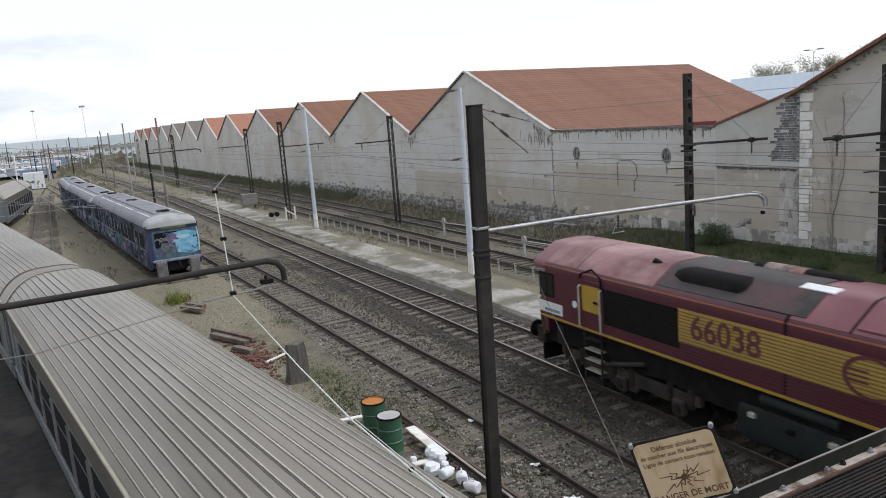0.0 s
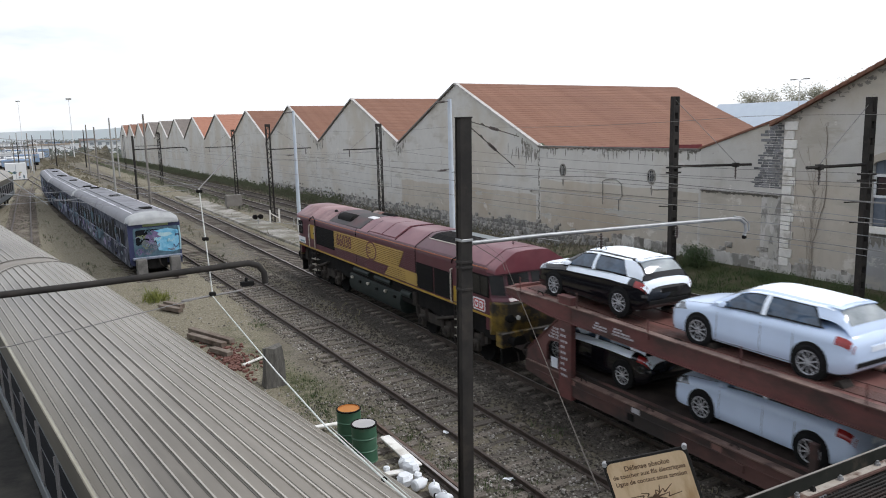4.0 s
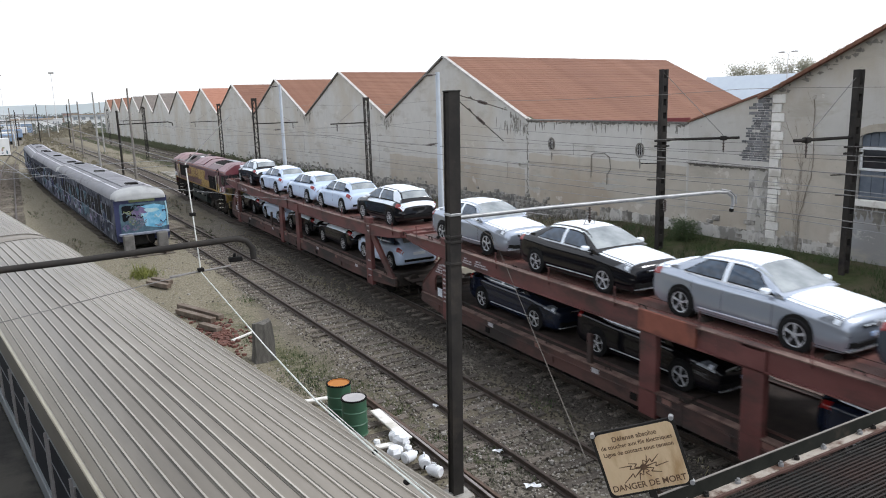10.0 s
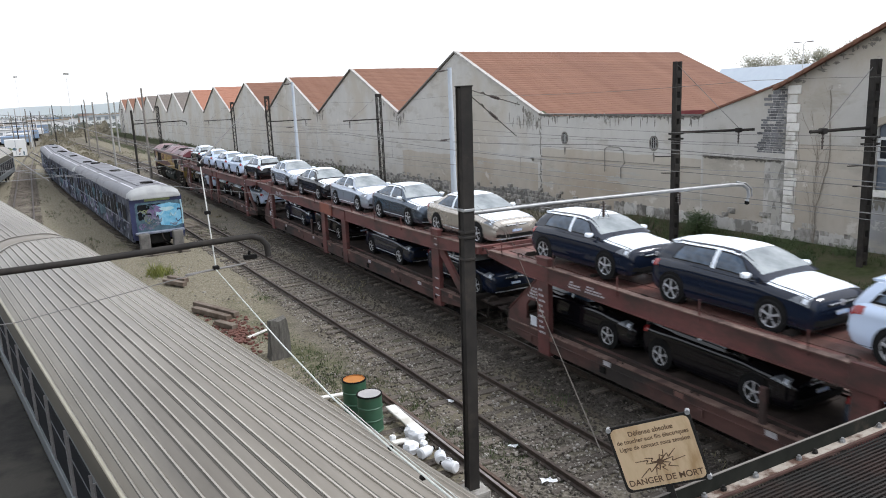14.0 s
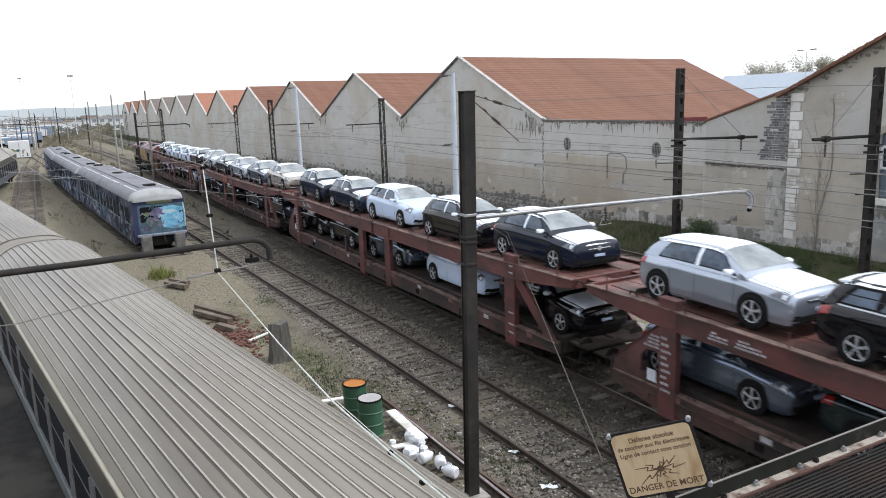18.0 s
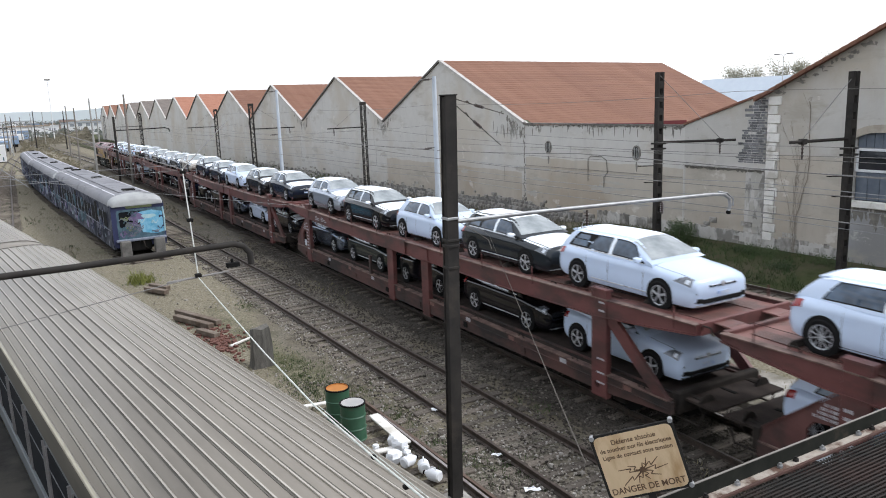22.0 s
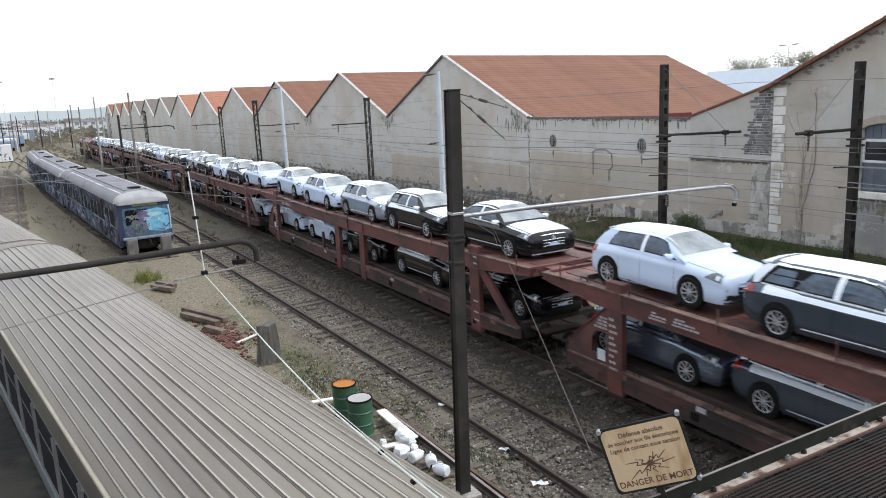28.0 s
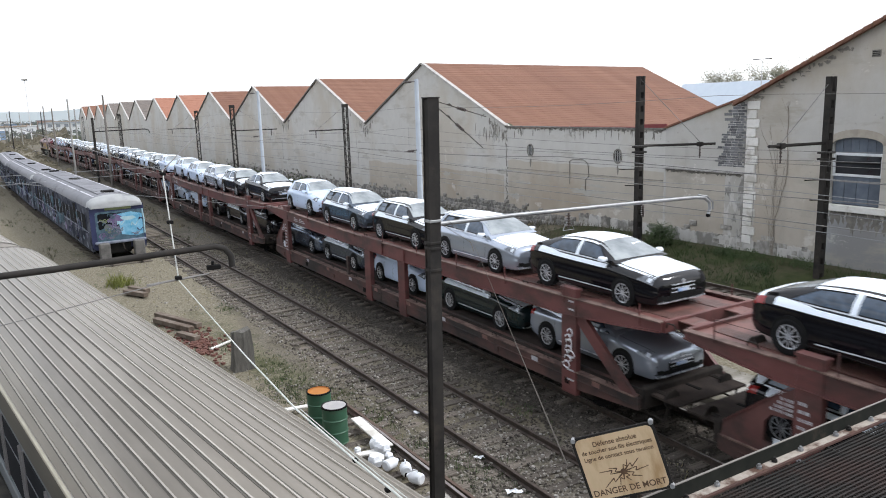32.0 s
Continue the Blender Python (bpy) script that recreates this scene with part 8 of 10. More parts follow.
def vines():
    t = thing("bare_creeper", "leafless creeper climbing the workshop wall", "plant")
    rng = random.Random(3)
    for k in range(8):
        p = Vector((WX - 0.1, 20.75 + rng.uniform(-0.12, 0.12), 0.4))
        pts = [p.copy()]
        d = Vector((0, rng.uniform(-0.22, 0.22), 1.0))
        for j in range(rng.randint(7, 15) if k else 16):
            d = Vector((0, d.y * 0.9 + rng.uniform(-0.22, 0.22), abs(d.z))).normalized()
            p = p + d * 0.42
            pts.append(Vector((WX - 0.085, p.y, p.z)))
        part("stem", Geo().tube(pts, 0.006 if k else 0.018, 4), M["vine"], t)
        for j in range(3, len(pts) - 1, 2):
            q = pts[j] + Vector((0, rng.uniform(-0.9, 0.9), rng.uniform(0.2, 0.8)))
            part("twig", Geo().tube([pts[j], pts[j].lerp(q, 0.5) + Vector((0, 0.05, 0.08)), q], 0.0035, 3), M["vine"], t)


vines()

# ---------------------------------------------------------------- small things in the yard
M.update({
    "drum_green": mat("green_drum_paint", (0.026, 0.09, 0.05), (0.045, 0.12, 0.07), 0.5, 2, c3=(0.09, 0.09, 0.065), s3=2.6, t3=(0.58, 0.7)),
    "drum_orange": mat("rusty_orange_inside", (0.45, 0.18, 0.03), (0.36, 0.13, 0.03), 0.8, 3),
    "lid_grey": mat("pale_drum_lid", (0.30, 0.29, 0.29), (0.42, 0.40, 0.39), 0.5, 3),
    "foam": mat("white_foam", (0.72, 0.74, 0.77), (0.8, 0.81, 0.83), 0.8, 4, bump=0.2),
    "old_timber": mat("grey_old_timber", (0.10, 0.07, 0.05), (0.19, 0.155, 0.125), 0.95, 3, stretch=(1, 1, 1), bump=0.6),
    "stump_wood": mat("weathered_stump", (0.085, 0.08, 0.07), (0.15, 0.14, 0.125), 0.95, 4, bump=0.6, stretch=(3, 3, 0.6)),
    "old_rail": mat("brown_rusty_rail", (0.075, 0.048, 0.035), (0.12, 0.08, 0.06), 0.85, 4),
    "rust_soil": mat("rusty_debris", (0.10, 0.042, 0.032), (0.16, 0.07, 0.052), 0.95, 6, bump=0.6),
    "grass": mat("spring_grass", (0.031, 0.062, 0.016), (0.06, 0.094, 0.027), 0.8, 0.6, c3=(0.08, 0.092, 0.036), s3=0.25, t3=(0.5, 0.65)),
    "grass_dark": mat("dark_grass", (0.03, 0.055, 0.018), (0.055, 0.08, 0.026), 0.85, 0.6),
    "scrub_twig": mat("brown_dead_stems", (0.085, 0.075, 0.05), (0.14, 0.12, 0.085), 0.95, 1.5),
    "weed": mat("yellow_green_weed", (0.13, 0.15, 0.03), (0.2, 0.21, 0.05), 0.8, 2),
    "dry": mat("dry_grass", (0.21, 0.19, 0.10), (0.28, 0.25, 0.14), 0.9, 2),
})


def drum(x, y, lid):
    z = GZ + 0.16
    t = thing("oil_drum", "green steel oil drum %s" % ("with a pale closed lid" if lid else "with an open rusty orange top"), "drum", group="oil drums")
    R = 0.285
    prof = [(R, 0), (R + 0.012, 0.01), (R + 0.012, 0.03), (R, 0.04), (R, 0.28), (R + 0.016, 0.30), (R, 0.32), (R, 0.57), (R + 0.016, 0.59), (R, 0.61), (R, 0.86)]
    part("shell", Geo().lathe((x, y, z), prof, 22), M["drum_green"], t, smooth=True)
    part("rim", Geo().lathe((x, y, z), [(R - 0.02, 0.86), (R + 0.015, 0.86), (R + 0.015, 0.89), (R - 0.02, 0.89), (R - 0.02, 0.862)], 22), M["soot"], t)
    if lid:
        part("lid", Geo().lathe((x, y, z), [(0.0, 0.875), (R - 0.021, 0.875), (R - 0.021, 0.885), (0.05, 0.89)], 22), M["lid_grey"], t)
    else:
        part("inside", Geo().lathe((x, y, z), [(R - 0.022, 0.865), (R - 0.022, 0.89), (R - 0.03, 0.89), (R - 0.035, 0.868)], 22), M["drum_orange"], t)
        part("sludge", Geo().lathe((x, y, z), [(0.01, 0.86), (R - 0.03, 0.862), (R - 0.03, 0.868), (0.01, 0.87)], 22), M["drum_orange"], t)
    return t


drum(6.08, 16.1, False)
drum(6.03, 15.05, True)


def beam(name, label, a, b, w, h, m, cat="timber", z=None, group=""):
    a, b = Vector(a), Vector(b)
    d = (b - a)
    t = thing(name, label, cat, group=group)
    t.location = a
    t.rotation_euler = (0, 0, math.atan2(d.y, d.x))
    part("board", Geo().box(0, d.length, -w / 2, w / 2, 0, h, min(0.012, h * 0.3)), M[m], t)
    return t


_g = GZ + 0.02
beam("plank", "white painted plank lying beside the siding", (6.92, 15.95, 0.0), (6.88, 14.1, 0.0), 0.26, 0.05, "white_stone", "plank")
beam("plank", "white painted plank lying across the siding", (5.6, 17.6, -0.06), (6.45, 17.45, -0.06), 0.16, 0.05, "white_stone", "plank")
beam("plank", "white painted plank under the foam scraps", (6.1, 14.15, -0.03), (6.9, 14.05, -0.03), 0.18, 0.05, "white_stone", "plank")
for _a, _b in (((4.45, 34.8, _g - 0.12), (5.1, 33.5, _g - 0.12)), ((4.75, 35.4, _g - 0.12), (5.3, 34.2, _g - 0.12)), ((4.85, 29.8, _g - 0.1), (5.85, 27.2, _g - 0.1)), ((4.65, 29.0, _g - 0.1), (5.5, 26.9, _g - 0.1)), ((5.0, 26.6, _g - 0.1), (5.4, 25.6, _g - 0.1))):
    beam("timber_baulk", "weathered old timber baulk lying on the ground", _a, _b, 0.24, 0.18, "old_timber", "timber", group="timber baulks")


def stump():
    t = thing("concrete_stump", "weathered dark grey broken post stump in the gravel", "post")
    z = GZ - 0.1
    rng = random.Random(2)
    rings = []
    for h, k in ((0, 1.12), (0.2, 1.0), (0.6, 0.95), (1.05, 0.9), (1.28, 0.8)):
        rings.append([(5.90 + sx * 0.31 * k + rng.uniform(-0.02, 0.02), 21.9 + sy * 0.22 * k + rng.uniform(-0.02, 0.02), z + h + (rng.uniform(-0.12, 0.06) if h > 1.0 else 0)) for sx, sy in ((-1, -1), (0, -1.05), (1, -1), (1.05, 0), (1, 1), (0, 1.05), (-1, 1), (-1.05, 0))])
    part("stump", Geo().loft(rings), M["stump_wood"], t)
    b = thing("cross_bar", "short white bar lying near the stump", "bar")
    part("bar", Geo().box(-0.55, 0.55, -0.05, 0.05, 0.0, 0.06, 0.01), M["white_stone"], b)
    b.location, b.rotation_euler = (5.98, 24.6, -0.235), (0, 0, 0.57)


stump()


def foam_and_jugs():
    rng = random.Random(8)
    for k in range(11):
        x, y = 6.25 + rng.uniform(-0.2, 0.5), 13.95 + rng.uniform(-0.45, 0.35)
        t = thing("foam_scrap", "broken white foam scrap on the siding", "foam scrap", group="foam scraps")
        s = rng.uniform(0.07, 0.17)
        ring = lambda z, q: [(x + s * q * math.cos(a) * rng.uniform(0.8, 1.2), y + s * q * math.sin(a) * rng.uniform(0.8, 1.2), z) for a in (0, 1.1, 2.1, 3.2, 4.2, 5.3)]
        part("scrap", Geo().loft([ring(-0.02, 0.9), ring(s * 0.8, 1.1), ring(s * 1.3, 0.7)]), M["foam"], t)
    for x, y, rz in ((6.55, 13.35, 0.3), (6.72, 12.98, 1.2), (6.70, 12.5, 2.0)):
        t = thing("plastic_jug", "white plastic jug lying beside the rail", "jug", x, y, GZ + 0.17, rz, "plastic jugs")
        part("body", Geo().loft([[(d, 0.125 * q * math.cos(a), 0.125 * q * math.sin(a)) for a in [2 * math.pi * k / 12 for k in range(12)]] for d, q in ((-0.16, 0.75), (-0.13, 1.0), (0.08, 1.0), (0.15, 0.7), (0.18, 0.35), (0.23, 0.33))]), M["foam"], t, smooth=True)
        part("cap", Geo().cyl((0.22, 0, 0), (0.26, 0, 0), 0.045, 10), M["soot"], t)
        part("handle", Geo().tube([(-0.05, 0, 0.12), (-0.03, 0, 0.17), (0.06, 0, 0.17), (0.1, 0, 0.1)], 0.014, 6), M["foam"], t)
    for x, y, s in ((8.15, 11.1, 0.13), (8.4, 12.7, 0.09), (7.9, 13.6, 0.08), (8.5, 15.6, 0.08)):
        t = thing("litter_scrap", "crumpled white litter on the gravel", "litter", group="litter")
        g = Geo()
        n = 5
        g.add([(x + s * (a - 2) * 0.5 + rng.uniform(-0.02, 0.02), y + s * (b - 2) * 0.28 - (a - 2) * s * 0.3, GZ + 0.03 + rng.uniform(0, 0.07)) for b in range(n) for a in range(n)], [(b * n + a, b * n + a + 1, b * n + n + a + 1, b * n + n + a) for a in range(n - 1) for b in range(n - 1)])
        part("sheet", g, M["foam"], t)
    t = thing("loose_rail", "rusty loose rail lying beside the drums", "rail")
    part("rail", Geo().loft([[(7.25 + px - (y - 12) * 0.02, y, GZ + 0.15 + pz) for px, pz in RAIL_PROF] for y in (9.6, 17.0)]), M["old_rail"], t)


foam_and_jugs()


def yard_fittings():
    t = thing("relay_cabinet", "grey relay cabinet on legs beside the track", "cabinet")
    x, y, z = 18.1, 78.5, GZ + fall(78.5)
    part("box", Geo().box(x - 0.8, x + 0.8, y - 0.4, y + 0.4, z + 0.35, z + 1.5, 0.03), M["pole_mid"], t)
    for dx in (-0.65, 0.65):
        part("leg", Geo().box(x + dx - 0.06, x + dx + 0.06, y - 0.3, y + 0.3, z, z + 0.4), M["pole_mid"], t)
    t = thing("dwarf_signal", "pair of dark round ground signals on a short post", "signal")
    x, y, z = 16.35, 62.5, GZ + fall(62.5) + 0.14
    part("post", Geo().cyl((x, y, z), (x, y, z + 0.55), 0.05, 8), M["grey_paint"], t)
    for dx in (-0.24, 0.24):
        part("lamp_hood", Geo().cyl((x + dx, y - 0.12, z + 0.62), (x + dx, y + 0.15, z + 0.62), 0.2, 14), M["soot"], t)
    t = thing("white_base_frame", "white painted frame at the lattice pole's foot", "frame")
    x, y, z = 18.1, 63.6, GZ + fall(64)
    for dx in (-0.4, 0.4):
        part("upright", Geo().box(x + dx - 0.06, x + dx + 0.06, y - 0.06, y + 0.06, z, z + 1.15), M["white_stone"], t)
    part("brace", Geo().cyl((x - 0.4, y, z + 0.9), (x + 0.4, y, z + 0.35), 0.05, 6), M["white_stone"], t)
    f = thing("wire_run_fence", "low row of posts carrying signal wires beside the track", "fence")
    for k in range(27):
        y = 22.0 + k * 1.5
        z = GZ + fall(y)
        part("post", Geo().box(18.95, 19.03, y - 0.04, y + 0.04, z - 0.05, z + 0.55), M["grey_paint"], f)
    for dz in (0.52, 0.36):
        part("rail", Geo().tube([(18.99, y, GZ + fall(y) + dz) for y in (21, 40, 61.5)], 0.03, 5), M["rail"], f)
    for y, x in ((43.5, 22.6), (33.0, 21.9), (39.0, 26.6)):
        t = thing("tension_weight", "pale round pulley with a horizontal rod", "pulley", group="line pulleys")
        z = GZ + fall(y)
        part("post", Geo().box(x - 0.06, x + 0.06, y - 0.06, y + 0.06, z, z + 0.9), M["grey_paint"], t)
        part("wheel", Geo().cyl((x - 0.05, y, z + 0.95), (x + 0.05, y, z + 0.95), 0.2, 14), M["lid_grey"], t)
        part("rod", Geo().tube([(x, y, z + 0.85), (x + 0.3, y - 4.0, z + 0.9)], 0.03, 5), M["lid_grey"], t)


yard_fittings()

# ---------------------------------------------------------------- the footbridge's edge with its warning sign
M.update({
    "sign_tan": mat("faded_yellow_sign", (0.56, 0.41, 0.25), (0.64, 0.49, 0.32), 0.6, 9, c3=(0.40, 0.26, 0.13), s3=9, t3=(0.48, 0.68), stretch=(1.6, 0.5, 1)),
    "sign_ink": mat("faded_brown_ink", (0.075, 0.04, 0.022), (0.13, 0.075, 0.04), 0.7, 60),
    "edge_dark": mat("tarred_steel", (0.016, 0.015, 0.014), (0.03, 0.027, 0.025), 0.85, 12, spec=0.2, bump=0.2),
    "edge_olive": mat("dark_olive_paint", (0.012, 0.013, 0.011), (0.022, 0.023, 0.019), 0.85, 10, spec=0.12, c3=(0.05, 0.04, 0.03), s3=5, t3=(0.56, 0.66)),
    "edge_rust": mat("flaking_rusty_paint", (0.34, 0.29, 0.245), (0.46, 0.42, 0.37), 0.8, 14, c3=(0.10, 0.055, 0.038), s3=7, t3=(0.47, 0.56), bump=0.3),
    "drum_rust": mat("red_rust", (0.055, 0.026, 0.02), (0.09, 0.045, 0.034), 0.9, 20),
    "mesh": mat("dark_mesh", (0.012, 0.011, 0.010), (0.024, 0.022, 0.02), 0.7, 10, spec=0.2, c3=(0.03, 0.018, 0.015), s3=3, t3=(0.5, 0.65)),
})


def make_canopy():
    t = thing("footbridge", "steel footbridge with a dark wire mesh guard and rusty edge", "bridge")
    x0, x1 = -3.0, 9.0
    part("deck", Geo().box(x0, x1, -1.6, 0.5, 5.75, 5.9), M["asphalt"], t)
    part("edge_plate", Geo().box(x0 + 4.1, x1, 1.600, 1.606, 6.17, 6.235), M["edge_olive"], t, "dark olive painted edge plate")
    part("edge_lip", Geo().box(x0 + 4.1, x1, 1.599, 1.6065, 6.235, 6.238), M["pole_mid"], t, "thin paler lip of the edge plate")
    part("edge_flange", Geo().box(x0 + 4.1, x1, 1.568, 1.600, 6.174, 6.180), M["edge_rust"], t, "flaking white and rust coloured flange")
    part("inner_bar", Geo().box(x0 + 4.1, x1, 1.558, 1.568, 6.170, 6.178), M["drum_rust"], t, "rust red inner bar")
    x = 1.32
    for k in range(40):
        x += 0.09 + 0.07 * ((k * 7) % 3)
        part("bolt", Geo().cyl((x, 1.586, 6.180), (x, 1.586, 6.190), 0.011, 6).cyl((x, 1.586, 6.190), (x, 1.586, 6.198), 0.006, 6), M["galv"] if k % 3 else M["edge_dark"], t)
    wires = Geo()
    k = 1.2
    while k < 6.5:
        wires.add([(k - 0.002, 0.4, 6.166), (k + 0.002, 0.4, 6.166), (k + 0.302, 1.558, 6.166), (k + 0.298, 1.558, 6.166), (k - 0.002, 0.4, 6.162), (k + 0.002, 0.4, 6.162), (k + 0.302, 1.558, 6.162), (k + 0.298, 1.558, 6.162)], [(0, 1, 2, 3), (7, 6, 5, 4), (0, 4, 5, 1), (2, 6, 7, 3), (1, 5, 6, 2), (0, 3, 7, 4)])
        k += 0.016
    y = 0.42
    while y < 1.55:
        wires.box(1.15, 6.5, y - 0.0035, y + 0.0035, 6.165, 6.170)
        y += 0.017
    tagged(part("wire_mesh", wires, M["mesh"], t), kind="stuff")
    # added solid sheet, standing in for the darkness seen through the mesh
    part("mesh_backing", Geo().box(x0 + 4.1, x1, 0.4, 1.558, 6.12, 6.130), M["mesh"], t)
    for x in (1.2, 3.2, 5.2, 7.2):
        part("bracket", Geo().box(x - 0.03, x + 0.03, 0.4, 1.60, 6.05, 6.12), M["edge_dark"], t)
    return t


make_canopy()


def make_sign():
    tl, tr, br, bl = Vector((1.52, 1.73, 6.43)), Vector((1.69, 1.56, 6.525)), Vector((1.73, 1.52, 6.315)), Vector((1.56, 1.69, 6.22))
    c = (tl + tr + br + bl) / 4
    ex = ((tr - tl) + (br - bl)).normalized()
    ey = ((tl - bl) + (tr - br)).normalized()
    e1, e2 = (ex + ey).normalized(), (ex - ey).normalized()
    ex, ey = (e1 + e2).normalized(), (e1 - e2).normalized()
    ez = ex.cross(ey)
    m = Matrix((ex, ey, ez)).transposed().to_4x4()
    m.translation = c
    W, H = (tr - tl).length * 1.03, (tl - bl).length * 1.05
    t = thing("warning_sign", "faded tan warning plate about live overhead wires", "sign")
    t.matrix_basis = m
    part("backing", Geo().prism(rounded(-W / 2 - 0.002, W / 2 + 0.002, -H / 2 - 0.002, H / 2 + 0.002, 0.016), "z", -0.006, 0.0), M["edge_dark"], t, "dark tarred backing plate")
    part("plate", Geo().prism(rounded(-W / 2 + 0.007, W / 2 - 0.007, -H / 2 + 0.006, H / 2 - 0.006, 0.02), "z", 0.0, 0.0008), M["sign_tan"], t)
    for k, (txt, size, x, y) in enumerate((("Défense absolue", 0.0235, 0.0, 0.082), ("de toucher aux fils électriques", 0.0205, 0.0, 0.058), ("Ligne de contact sous tension", 0.0205, 0.0, 0.034), ("DANGER DE MORT", 0.030, 0.0, -0.086))):
        letters("lettering", txt, size, M["sign_ink"], t, Matrix.Translation((x, y, 0.0012)), 0.0003, 0.92, 0.014)
    o = Vector((-0.002, -0.028, 0.0013))
    # each bolt as turn and reach: long ones to the sides, short ones above and below
    for turn, reach in ((0.06, 0.083), (0.62, 0.072), (1.15, 0.05), (2.62, 0.05), (2.95, 0.078), (3.75, 0.088), (4.3, 0.055), (5.1, 0.045), (5.75, 0.062)):
        d = Vector((math.cos(turn), math.sin(turn) * 0.85, 0))
        n = Vector((-d.y, d.x, 0)).normalized()
        g = Geo()
        p = [o, o + d * reach * 0.55 + n * 0.007, o + d * reach * 0.47 - n * 0.006, o + d * reach]
        for q0, q1, w0, w1 in zip(p, p[1:], (0.0032, 0.0012, 0.002), (0.0012, 0.002, 0.0012)):
            e = (q1 - q0).normalized()
            f = Vector((-e.y, e.x, 0))
            g.add([q0 - f * w0, q1 - f * w1, q1 + f * w1, q0 + f * w0], [(0, 1, 2, 3)])
        part("lightning_bolt", g, M["sign_ink"], t)
    part("burst", Geo().lathe((-0.002, -0.028, 0.0006), [(0.011, 0), (0.011, 0.001), (0.002, 0.0012)], 7), M["sign_ink"], t)
    for x, y in ((-W / 2 + 0.006, H / 2 - 0.004), (W / 2 - 0.004, H / 2 + 0.002), (W / 2 - 0.002, -H / 2 + 0.006)):
        part("bolt", Geo().cyl((x, y, -0.01), (x, y, 0.008), 0.008, 8), M["galv"], t)
    part("stay_bar", Geo().box(-0.012, 0.012, -H / 2 - 0.06, H / 2, -0.014, -0.006), M["edge_dark"], t)


make_sign()

# ---------------------------------------------------------------- plants and stones
def tufts(name, label, m, spots, h0, h1, blades=4, seed=1):
    rng = random.Random(seed)
    v, f = [], []
    for x, y, z, k in spots:
        for b in range(blades):
            a, h = rng.uniform(0, 6.28), rng.uniform(h0, h1) * k
            w = 0.006 + 0.011 * h
            lx, ly = rng.uniform(-0.5, 0.5) * h, rng.uniform(-0.5, 0.5) * h
            px, py = x + rng.uniform(-0.08, 0.08), y + rng.uniform(-0.08, 0.08)
            i = len(v)
            v += [(px - w * math.cos(a), py - w * math.sin(a), z - 0.02), (px + w * math.cos(a), py + w * math.sin(a), z - 0.02), (px + lx * 0.5 + w * 0.7 * math.cos(a), py + ly * 0.5 + w * 0.7 * math.sin(a), z + h * 0.6), (px + lx, py + ly, z + h)]
            f += [(i, i + 1, i + 2), (i, i + 2, i + 3)]
    g = Geo()
    g.v, g.f = v, f
    me = bpy.data.meshes.new(name)
    me.from_pydata(v, [], f)
    me.materials.append(M[m])
    return tagged(new(name, me), label, "grass", kind="stuff")


